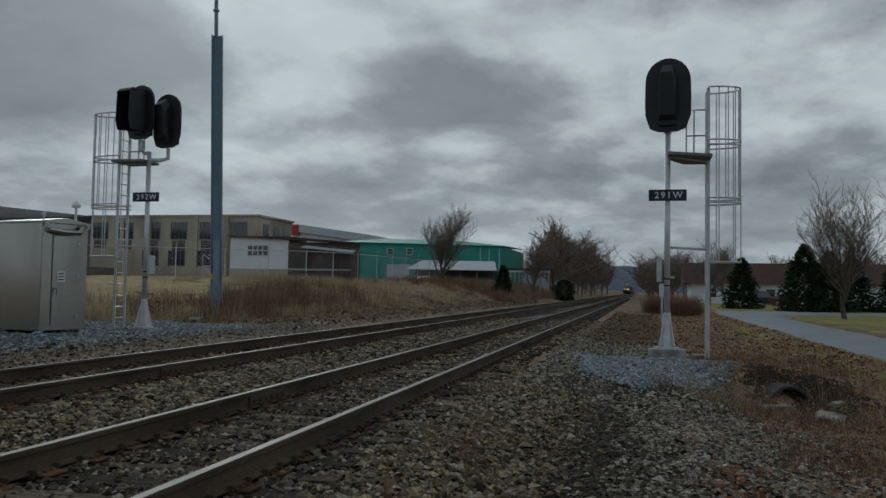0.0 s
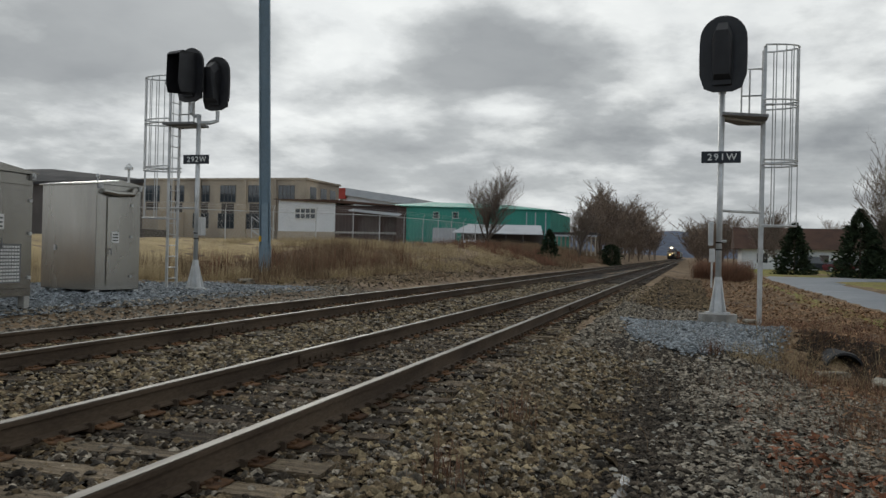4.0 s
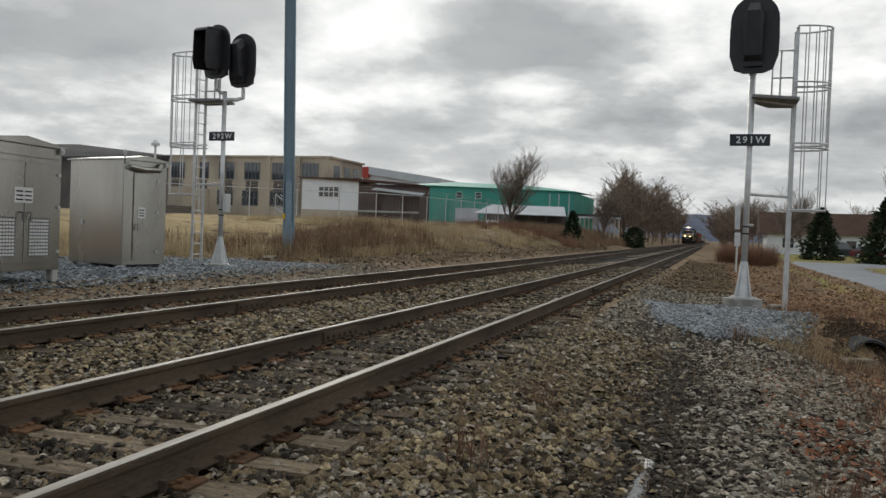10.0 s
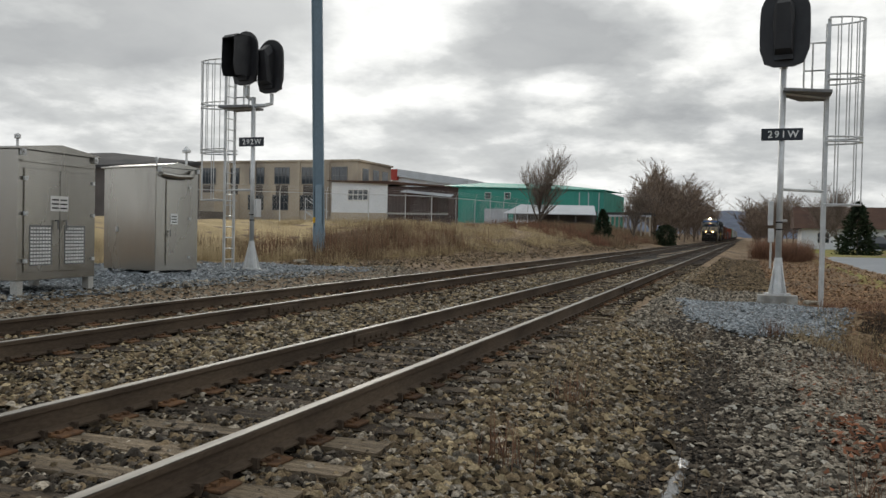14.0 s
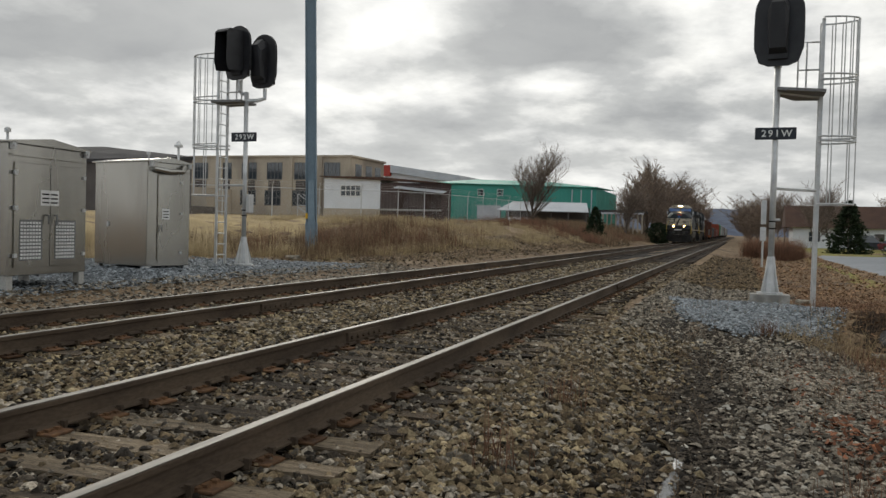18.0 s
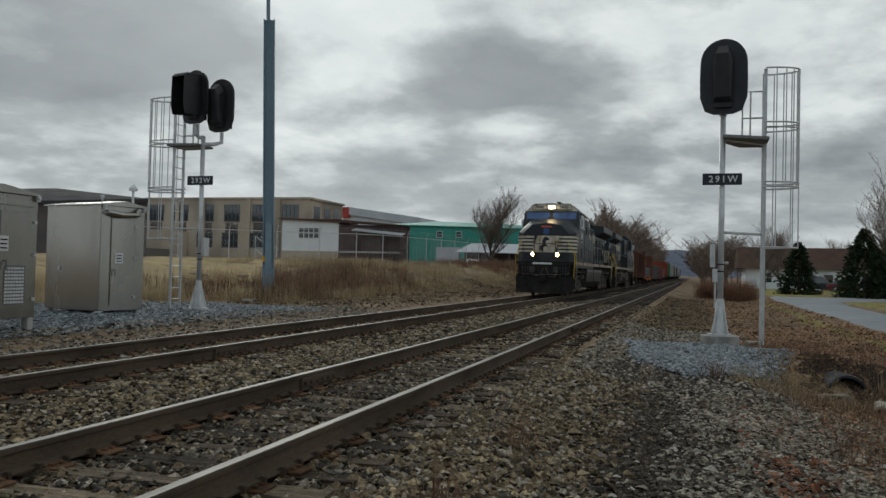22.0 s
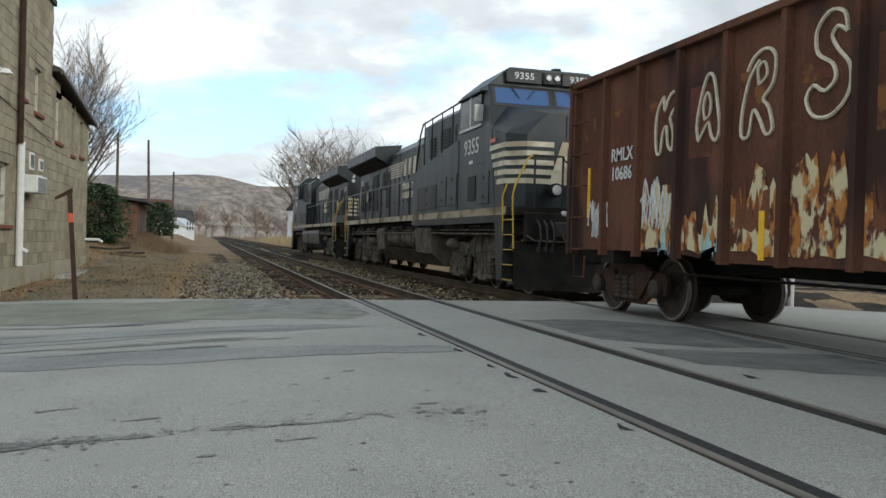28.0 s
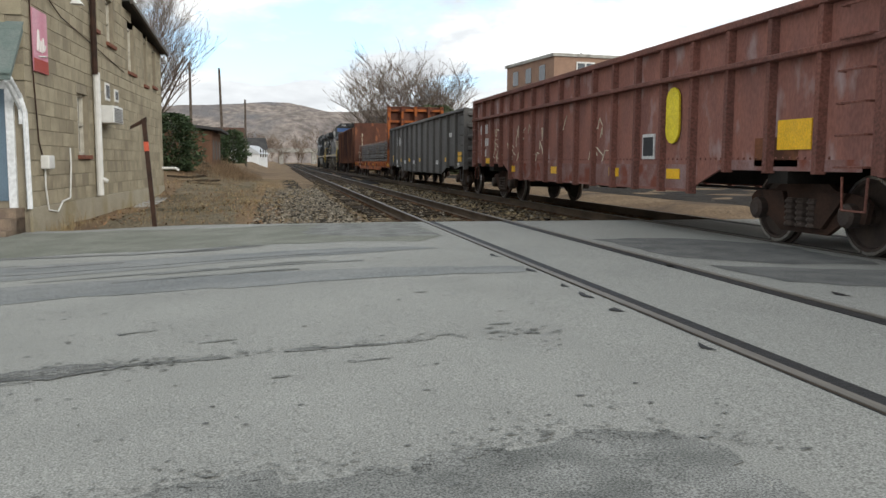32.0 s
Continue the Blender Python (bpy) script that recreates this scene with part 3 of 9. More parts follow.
def part(name, bm, material, parent, label="", smooth=False, m=None):
    """One mesh under a thing or a part; bm may be a mesh that is shared."""
    me = bm if isinstance(bm, bpy.types.Mesh) else mesh_of(name, bm, material, smooth)
    ob = new(name, me)
    ob.parent = parent
    if m is not None:
        ob.matrix_basis = m
    if label:
        tagged(ob, label)
    return ob


def thing(name, label, category, group="", kind="", at=None):
    ob = new(name)
    ob.empty_display_size = 0.2
    if at is not None:
        ob.matrix_basis = at if isinstance(at, Matrix) else pose(*at)
    return tagged(ob, label, category, group, kind)


def solid(name, bm, material, label, category, group="", kind="", smooth=False, at=None):
    ob = new(name, mesh_of(name, bm, material, smooth))
    if at is not None:
        ob.matrix_basis = at if isinstance(at, Matrix) else pose(*at)
    return tagged(ob, label, category, group, kind)


def raw(name, verts, faces, material, smooth=False):
    me = bpy.data.meshes.new(name)
    me.from_pydata([tuple(v) for v in verts], [], faces)
    me.materials.append(material)
    if smooth:
        for p in me.polygons:
            p.use_smooth = True
    return me


def fast_mesh(name, verts, tris, material):
    """Many triangles or quads from arrays."""
    me = bpy.data.meshes.new(name)
    k = tris.shape[1]
    me.vertices.add(len(verts)); me.vertices.foreach_set("co", np.ascontiguousarray(verts, dtype=np.float32).ravel())
    me.loops.add(tris.size); me.loops.foreach_set("vertex_index", np.ascontiguousarray(tris, dtype=np.int32).ravel())
    me.polygons.add(len(tris)); me.polygons.foreach_set("loop_start", np.arange(0, tris.size, k, dtype=np.int32))
    me.polygons.foreach_set("loop_total", np.full(len(tris), k, dtype=np.int32))
    me.materials.append(material)
    me.update(calc_edges=True)
    return me


def words(name, text, size, material, parent, m, depth=0.002, label="", align="CENTER", shear=0.0, width=1.0, gap=1.0):
    cu = bpy.data.curves.new(name, "FONT")
    cu.body, cu.size, cu.align_x, cu.align_y, cu.extrude, cu.shear, cu.resolution_u = text, size, align, "CENTER", depth, shear, 2
    cu.space_character = gap
    cu.offset = (0.012 if name != "chalk_figure" else -0.012) * size
    cu.materials.append(material)
    ob = new(name, cu)
    ob.parent = parent
    ob.matrix_basis = m @ Matrix.Diagonal((width, 1, 1, 1))
    if label:
        tagged(ob, label)
    return ob


# ---- the lie of the land ----
NEAR_TRACK, FAR_TRACK = -3.2525, -7.28
ROAD_Y0, ROAD_Y1 = -14.2, 1.7


def step(a, b, v):
    u = np.clip((v - a) / (b - a), 0, 1)
    return u * u * (3 - 2 * u)


def land(x, y):
    """Height of the ground; rail tops are at 0."""
    x, y = np.asarray(x, float), np.asarray(y, float)
    bed = -0.25
    # side towards the signal with the single head
    right = bed - 0.20 * step(-1.7, -0.5, x) - 0.10 * step(0.6, 2.4, x) + 0.24 * step(3.2, 5.0, x)
    right = right + 0.20 * np.exp(-(((x - 0.35) / 1.8) ** 2 + ((y - 17.6) / 2.9) ** 2) ** 1.6)
    right = right - 0.34 * np.exp(-(((x - 2.6) / 1.0) ** 2 + ((y - 14.6) / 1.5) ** 2)) + 0.36 * np.exp(-(((x - 2.5) / 1.1) ** 2 + ((y - 17.2) / 0.9) ** 2))
    # far side: pad of the cabinets, then the bank up to the works
    left = 0.18 * step(-9.9, -10.9, x)
    bank = step(33, 53, y) * step(-11.5, -23, x) * 1.65 + step(56, 85, y) * step(-13, -26, x) * 0.45 + step(30, 75, y) * step(-9.8, -15, x) * 0.8 * (1 - step(-15, -22, x))
    bank = np.where(y > 0, bank + step(-19, -34, x) * 1.65 * (1 - step(33, 53, y)), 0)
    front = np.where(x > NEAR_TRACK, right, bed + left + bank)
    # beyond the road crossing
    rise = step(-0.9, 1.0, x) * 0.05 + step(1.2, 5.0, x) * step(-27, -45, y) * 1.3
    back = bed - 0.05 * step(-2.0, -0.6, x) + rise - 0.12 * step(1, 4, x)
    back = back + 0.15 * step(-9.9, -11, x)
    z = np.where(y > 0.0, front, back)
    under = step(ROAD_Y0 - 6.0, ROAD_Y0 - 3.0, y) * (1 - step(ROAD_Y1 + 0.2, ROAD_Y1 + 1.2, y))
    road = crown(x) - 0.22
    return np.where((y < ROAD_Y1 + 1.2) & (y > ROAD_Y0 - 6), z * (1 - under) + np.minimum(road, z) * under, z)


def crown(x):
    """The road: level with the rails over the tracks, falling away on both sides."""
    x = np.asarray(x, float)
    return -0.012 - 0.34 * step(-1.9, 4.6, x) - 0.25 * step(-9.5, -16, x)


def road_edge(x):
    return ROAD_Y0 - 2.9 * step(-1.5, 3.0, np.asarray(x, float))


def graded(lo, hi, near_lo, near_hi, fine, grow=1.22):
    out = list(np.arange(near_lo, near_hi, fine)) + [near_hi]
    s = fine
    while out[-1] < hi:
        s *= grow; out.append(min(out[-1] + s, hi))
    s = fine
    while out[0] > lo:
        s *= grow; out.insert(0, max(out[0] - s, lo))
    return np.array(out)


def sheet(xs, ys, height):
    gx, gy = np.meshgrid(xs, ys)
    gz = height(gx, gy)
    v = np.stack([gx, gy, gz], -1).reshape(-1, 3)
    nx, ny = len(xs), len(ys)
    i = np.arange((ny - 1) * (nx - 1))
    r, c = i // (nx - 1), i % (nx - 1)
    a = r * nx + c
    return v, np.stack([a, a + 1, a + nx + 1, a + nx], -1)


def rough_land(x, y):
    z = land(x, y)
    n = np.sin(x * 1.7 + np.sin(y * 0.9) * 1.3) * np.cos(y * 1.3 + np.sin(x * 0.7)) * 0.03
    return z + n * step(-1.0, 1.0, x) + n * 2 * step(-10.5, -18, x)


def drape(name, outline, dz, material, label, category, kind="structure", res=0.5, wob=0.25, seed=1):
    """A sheet that follows the ground inside an outline of (x, y) corners, with an uneven rim."""
    rng = random.Random(seed)
    pts = []
    n = len(outline)
    for i, (x, y) in enumerate(outline):
        x2, y2 = outline[(i + 1) % n]
        k = max(int(math.hypot(x2 - x, y2 - y) / (res * 1.5)), 1)
        for j in range(k):
            u = j / k
            pts.append((x + (x2 - x) * u + rng.uniform(-wob, wob), y + (y2 - y) * u + rng.uniform(-wob, wob)))
    bm = B()
    bm.faces.new([bm.verts.new((x, y, 0)) for x, y in pts])
    lo, hi = np.min(pts, 0), np.max(pts, 0)
    for ax in (0, 1):
        k = int((hi[ax] - lo[ax]) / res)
        for j in range(1, k):
            co, no = [0, 0, 0], [0, 0, 0]
            co[ax], no[ax] = lo[ax] + (hi[ax] - lo[ax]) * j / k, 1
            bmesh.ops.bisect_plane(bm, geom=bm.verts[:] + bm.edges[:] + bm.faces[:], plane_co=co, plane_no=no)
    edge = {v for e in bm.edges if e.is_boundary for v in e.verts}
    for v in bm.verts:
        v.co.z = float(rough_land(v.co.x, v.co.y)) + (dz if v not in edge else -0.03)
    if sum(f.normal.z for f in bm.faces) < 0:
        bmesh.ops.reverse_faces(bm, faces=bm.faces)
    return solid(name, bm, material, label, category, kind=kind, smooth=True)

# ---- ground, road, tracks ----
v, f = sheet(graded(-3200, 3200, -26, 8, 0.6), graded(-3200, 3200, -45, 64, 0.6), rough_land)
ground = tagged(new("ground", fast_mesh("ground", v, f, M["soil"])), "brown winter soil with dead grass and leaves", "ground", kind="structure")

xs, ys = np.array([-60, -40, -25, -16, -13, -11, -9.5, -8.85, -7.25, -5.8, -4.75, -3.25, -1.9, -1, 0, 1, 2, 3, 4, 5, 7, 10, 15, 25, 40, 60.0]), np.linspace(0, 1, 24)
gx, gu = np.meshgrid(xs, ys)
gy = road_edge(gx) + (ROAD_Y1 + 0.25 * np.sin(gx * 1.3) - road_edge(gx)) * gu
v = np.stack([gx, gy, crown(gx)], -1).reshape(-1, 3)
nx = len(xs)
i = np.arange((len(ys) - 1) * (nx - 1)); a = i // (nx - 1) * nx + i % (nx - 1)
road = tagged(new("road", fast_mesh("road", v, np.stack([a, a + 1, a + nx + 1, a + nx], -1), M["asphalt"])), "worn grey asphalt road over the level crossing", "road", kind="structure")


def rail_mesh(y0, y1):
    """Foot, web and head of one rail; the head's running face is a part of its own."""
    bm = B()
    half = [(0.07, -0.175), (0.07, -0.162), (0.012, -0.145), (0.009, -0.05), (0.034, -0.04), (0.036, -0.012), (0.030, -0.003)]
    poly = half + [(-x, z) for x, z in half[::-1]]
    return prism(bm, poly, "y", y0, y1)


for tname, tx in (("near", NEAR_TRACK), ("far", FAR_TRACK)):
    track = thing("railway_track", "steel rails on weathered timber ties in ballast", "railway track", "tracks", kind="structure", at=(tx, 0, 0))
    for side in (-0.7525, 0.7525):
        r = part("rail", rail_mesh(-420, 700), M["rail_side"], track, "brown rusty rail", m=pose(side, 0, 0))
        bm = B(); box(bm, -0.033, 0.033, -420, 700, -0.005, 0.0)
        part("railhead", bm, M["rail_top"], r, "polished running face of the rail")

# ---- ballast, gravel, crossing surface ----
def strip(name, x0, x1, y0, y1, dz, material, label, category, res=0.5, wob=0.15, seed=1):
    return drape(name, [(x0, y0), (x1, y0), (x1, y1), (x0, y1)], dz, M[material], label, category, res=res, wob=wob, seed=seed)


def band(name, x0, x1, ys, z, material, label, category):
    xs = np.linspace(x0, x1, 14)
    v, f = sheet(xs, np.array(ys, float), lambda x, y: z + 0.012 * np.sin(x * 5.1 + y * 3.3) - 0.10 * step(0.75, 1.0, np.abs((x - (x0 + x1) / 2) / ((x1 - x0) / 2))))
    return tagged(new(name, fast_mesh(name, v, f, M[material])), label, category, kind="structure")


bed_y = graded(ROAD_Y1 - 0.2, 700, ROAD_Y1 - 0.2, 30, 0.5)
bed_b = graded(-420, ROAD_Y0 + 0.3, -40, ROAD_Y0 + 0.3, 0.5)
band("ballast_bed", -9.9, -1.25, bed_y, -0.245, "ballast_bed", "crushed stone ballast under the tracks, near-black as shade between loose stones", "ballast")
band("ballast_bed", -9.9, -1.25, bed_b, -0.245, "ballast_bed", "crushed stone ballast under the tracks, near-black as shade between loose stones", "ballast")
strip("gravel_shoulder", -1.6, 1.9, 1.9, 15.5, 0.012, "gravel_shaded", "crushed stone shoulder beside the track, darkened as shade between stones", "gravel", seed=2, wob=0.3)
strip("gravel_shoulder", -1.6, 0.6, 15.0, 60, 0.012, "gravel_shaded", "crushed stone shoulder beside the track, darkened as shade between stones", "gravel", seed=3, wob=0.3, res=1.0)
strip("gravel_shoulder", -1.7, 0.3, -60, -15.2, 0.012, "gravel_shaded", "crushed stone shoulder beside the track, darkened as shade between stones", "gravel", seed=4, wob=0.3, res=1.0)
drape("gravel_mound", [(0.25 + 0.95 * math.cos(u), 17.3 + 1.9 * math.sin(u) - 0.5 * math.cos(u)) for u in np.linspace(0, 6.2, 16)], 0.03, M["gravel_blue"], "blue-grey gravel heaped round the signal base", "gravel", seed=5, wob=0.15)
drape("gravel_pad", [(-10.7, 8), (-10.6, 24.5), (-15.5, 24), (-18.5, 20), (-18.5, 8)], 0.02, M["gravel_blue"], "blue-grey gravel pad under the cabinets", "gravel", seed=6)
drape("dry_grass", [(-19, 26), (-22, 46), (-26, 56), (-24, 63), (-48, 84), (-64, 84), (-46, 40), (-30, 24)], 0.03, M["grass_dry"], "short straw-coloured winter grass", "grass", seed=7, res=1.5, wob=0.5)
drape("verge", [(4.5, 17), (5.3, 14), (5.25, 66), (3.9, 66), (3.6, 30)], 0.015, M["lawn"], "patchy green and brown grass verge", "grass", seed=8, res=1.0)
drape("lawn", [(8.7, 10), (60, 10), (60, 150), (3.5, 150), (3.8, 72), (9.1, 70)], 0.02, M["lawn"], "green winter lawn", "grass", seed=9, res=3.0, wob=0.3)
drape("dry_ground", [(0.3, -17.5), (4.2, -17.8), (4.2, -33), (3.0, -60), (-0.2, -60), (0.0, -30)], 0.02, M["dry_ground"], "bare dry ground with trampled grass", "ground", seed=34, res=0.8, wob=0.3)
drape("ditch_soil", [(1.9, 12.6), (3.3, 12.4), (4.0, 14.0), (3.9, 17.4), (2.2, 17.6), (1.7, 15.5)], 0.012, M["ditch_soil"], "dark brown soil in the ditch", "soil", seed=33, res=0.3, wob=0.15)
drape("driveway", [(5.35, 4), (8.5, 4), (8.55, 40), (9.0, 60), (16, 66), (60, 67), (60, 73), (9, 73), (5.6, 70), (5.2, 60)], 0.075, M["driveway"], "damp grey-blue asphalt driveway", "driveway", seed=10, res=0.9, wob=0.03)
drape("gravel_yard", [(-10.5, -16), (-10.5, -70), (-30, -70), (-30, -16)], 0.02, M["gravel_shaded"], "gravel yard behind the tracks, in the same shade-darkened gravel", "gravel", seed=11, res=2.0)


def slab(name, pts, material, label, dz=0.004, wob=0.06, seed=1, res=0.35):
    """A thin asphalt patch with an uneven rim, laid on the road."""
    rng = random.Random(seed)
    out = []
    for (x, y), (x2, y2) in zip(pts, pts[1:] + pts[:1]):
        k = max(int(math.hypot(x2 - x, y2 - y) / res), 1)
        out += [(x + (x2 - x) * j / k + rng.uniform(-wob, wob), y + (y2 - y) * j / k + rng.uniform(-wob, wob)) for j in range(k)]
    bm = B()
    f = bm.faces.new([bm.verts.new((x, y, 0)) for x, y in out])
    if f.normal.z < 0:
        bmesh.ops.reverse_faces(bm, faces=[f])
    for cx in (-14, -13, -11, -9.5, -1.9, -1, 0, 1, 2, 3, 4, 5):
        bmesh.ops.bisect_plane(bm, geom=bm.verts[:] + bm.edges[:] + bm.faces[:], plane_co=(cx, 0, 0), plane_no=(1, 0, 0))
    for v in bm.verts:
        v.co.z = float(np.interp(v.co.x, xs_road, crown(xs_road))) + dz
    return part(name, bm, M[material], road, label)


xs_road = xs.copy()
slab("asphalt_seam", [(2.4, -4.80), (1.6, -4.70), (0.9, -4.72), (0.3, -4.66), (0.3, -4.72), (0.9, -4.80), (1.6, -4.80), (2.4, -4.86)], "asphalt_mid", "dark crumbled seam", wob=0.03, seed=1, res=0.08)
slab("asphalt_seam", [(0.0, -4.68), (-0.5, -4.62), (-0.9, -4.64), (-0.9, -4.68), (-0.4, -4.70), (0.0, -4.73)], "asphalt_mid", "dark crumbled seam", wob=0.02, seed=5, res=0.08)
slab("asphalt_seam", [(1.95, -4.80), (1.35, -4.62), (0.95, -4.66), (1.0, -4.86), (1.4, -4.92)], "asphalt_dark", "dark crumbled patch", dz=0.006, wob=0.04, seed=2, res=0.1)
slab("asphalt_patch", [(1.5, 0.4), (1.5, -1.9), (0.9, -2.6), (0.2, -2.75), (-0.4, -2.62), (-1.0, -2.8), (-1.5, -2.7), (-1.75, -1.6), (-1.7, 0.4)], "asphalt_mid", "coarse darker asphalt by the walkway", seed=3, wob=0.08, res=0.12)
slab("asphalt_band", [(9, -9.4), (2.15, -9.6), (-1.0, -9.5), (-1.9, -9.75), (-1.77, -9.93), (0.3, -10.3), (2.45, -10.95), (9, -11.4)], "asphalt_lane", "darker tyre-worn lane", seed=4, res=0.25, wob=0.05)
slab("asphalt_band", [(9, -7.4), (1.76, -7.8), (0.22, -7.45), (-2.3, -7.4), (-2.38, -7.8), (0.0, -8.3), (2.03, -9.0), (9, -9.1)], "asphalt_lane", "dark tyre-worn lane", seed=5, res=0.25, wob=0.05)
slab("asphalt_verge", [(9, -12.6), (2.7, -12.2), (0.0, -11.2), (-1.75, -10.65), (-2.2, -11.4), (-2.2, -13.9), (-1.0, -14.15), (1.0, -15.0), (3.0, -16.4), (9, -16.6)], "asphalt_moss", "old mossy asphalt along the road edge", seed=11, res=0.3, wob=0.08)
slab("asphalt_patch", [(-4.2, -10.6), (-4.3, -8.4), (-5.2, -7.6), (-6.2, -7.4), (-6.3, -9.6), (-5.4, -10.6)], "asphalt_dark", "dark asphalt patch between the tracks", seed=6, res=0.25)
slab("asphalt_patch", [(-4.3, -7.6), (-4.35, -6.4), (-6.3, -5.2), (-6.3, -6.9), (-5.3, -7.2)], "asphalt_dark", "dark asphalt patch between the tracks", seed=7, res=0.25)
slab("asphalt_patch", [(-2.2, -13.6), (-2.2, -11.4), (-1.2, -11.4), (-0.3, -12.6), (-0.6, -14.2)], "asphalt_mid", "patched asphalt at the road edge", dz=0.006, seed=8, res=0.25)
slab("paint_line", [(3.2, -10.75), (1.9, -10.5), (1.9, -10.62), (3.2, -10.9)], "chalk_road", "worn white road line", dz=0.008, wob=0.01, seed=9)
slab("paint_line", [(9.0, -12.5), (3.1, -11.9), (0.8, -11.0), (0.8, -11.12), (3.1, -12.05), (9.0, -12.7)], "chalk_road", "worn white edge line", dz=0.008, wob=0.02, seed=10)
rng = random.Random(14)
for k in range(12):
    x, y, w = rng.uniform(-1.5, 4.5), rng.uniform(-11.5, -7.6), rng.uniform(0.8, 3.0)
    slope = -0.10
    slab("tyre_streak", [(x, y), (x + w, y + slope * w), (x + w, y + slope * w - rng.uniform(0.03, 0.10)), (x, y - rng.uniform(0.02, 0.07))], rng.choice(("asphalt_mid", "asphalt_lane", "chalk_road")), "", dz=0.007 + 0.0005 * k, wob=0.015, seed=60 + k, res=0.2)
rng = random.Random(12)
for k in range(8):
    x, y = rng.uniform(-1.8, 2.6), rng.uniform(-9.0, -3.2)
    w = rng.uniform(0.08, 0.32)
    slab("asphalt_pit", [(x, y), (x + w, y + 0.012), (x + w, y + 0.025), (x + w * 0.4, y + 0.034), (x, y + 0.02)], "asphalt_mid", "", dz=0.005, wob=0.012, seed=k, res=0.08)
for k, (x, y) in enumerate(((1.62, -2.9), (1.66, -3.1), (1.60, -3.35), (1.68, -3.6))):
    slab("asphalt_crack", [(x, y), (x + 0.02, y), (x + 0.06, y - 0.26), (x + 0.03, y - 0.26)], "grille", "", dz=0.005, wob=0.008, seed=k, res=0.06)


def flecks(name, label, material, x, y, size, dz, seed):
    """Loose crumbs and shallow pits of the road surface: small uneven six-sided flakes, joined."""
    g = np.random.default_rng(seed)
    n = len(x)
    u = np.linspace(0, 2 * math.pi, 7)[:6][None] + g.uniform(-0.3, 0.3, (n, 6))
    r = size[:, None] * g.uniform(0.45, 1.0, (n, 6))
    px = x[:, None] + 1.5 * r * np.cos(u)
    py = y[:, None] + 0.8 * r * np.sin(u)
    pz = np.interp(px, xs_road, crown(xs_road)) + dz + g.uniform(0, 0.0015, (n, 1))
    ob = tagged(new(name, fast_mesh(name, np.stack([px, py, pz], -1).reshape(-1, 3), np.arange(n * 6).reshape(n, 6), M[material])), label, kind="stuff")
    ob.parent = road
    return ob


g = np.random.default_rng(71)
sx = np.concatenate([g.uniform(-1.7, 3.0, 420), g.normal(1.35, 0.40, 420), g.normal(2.3, 0.25, 120)])
sy = np.concatenate([-4.72 + g.normal(0, 0.07, 420), -4.76 + g.normal(0, 0.10, 420), -4.83 + g.normal(0, 0.05, 120)])
flecks("seam_crumbs", "dark crumbs along the worn seam", "asphalt_mid", sx, sy, g.gamma(2.0, 0.0045, len(sx)) + 0.003, 0.0078, 1)
sx = g.uniform(-1.8, 1.6, 700)
sy = np.interp(sx, [-1.8, -1.5, -1.0, -0.4, 0.2, 0.9, 1.6], [-2.5, -2.7, -2.8, -2.62, -2.75, -2.6, -1.9]) + 0.05 - np.abs(g.normal(0, 0.16, 700))
flecks("patch_crumbs", "dark crumbs along the patch rim", "asphalt_mid", sx, sy, g.gamma(2.0, 0.0028, 700) + 0.003, 0.0060, 2)
sx, sy = g.uniform(-1.9, 3.4, 1500), -9.0 + 7.0 * g.uniform(0, 1, 1500)
flecks("road_pits", "small dark pits in the worn road", "asphalt_dark", sx, sy, g.gamma(1.6, 0.0035, 1500) + 0.003, 0.0046, 3)
sx, sy = g.uniform(-1.9, 2.6, 2600), -6.0 + 4.6 * g.uniform(0, 1, 2600) ** 0.8
flecks("road_chips", "pale stone chips showing in the road", "stone_pale", sx, sy, g.uniform(0.002, 0.005, 2600), 0.0068, 4)
# flangeways and broken edges along the crossing rails
for tx in (NEAR_TRACK, FAR_TRACK):
    for s in (1, -1):
        rx = tx + s * 0.7525
        bm = B(); box(bm, *sorted((rx - s * 0.037, rx - s * 0.15)), ROAD_Y0, ROAD_Y1, -0.05, -0.006)
        part("flangeway", bm, M["grille"], road, "dark flangeway beside the rail")
        bm = B(); box(bm, *sorted((rx + s * 0.037, rx + s * 0.045)), ROAD_Y0, ROAD_Y1, -0.05, -0.008)
        part("rail_gap", bm, M["grille"], road)
for x, y, w in ((-2.34, -6.15, 0.5), (-2.36, -7.7, 0.45), (-2.32, -5.4, 0.25), (-2.33, -9.0, 0.5), (-3.86, -8.75, 0.35), (-3.87, -7.75, 0.4), (-2.35, -6.6, 0.3), (-2.35, -4.2, 0.3), (-4.4, -5.85, 0.4)):
    slab("broken_edge", [(x - 0.03, y), (x + 0.03, y + w * 0.3), (x + 0.04, y + w * 0.5), (x - 0.03, y + w * 0.7)], "grille", "", dz=0.006, wob=0.012, seed=int(w * 100), res=0.07)


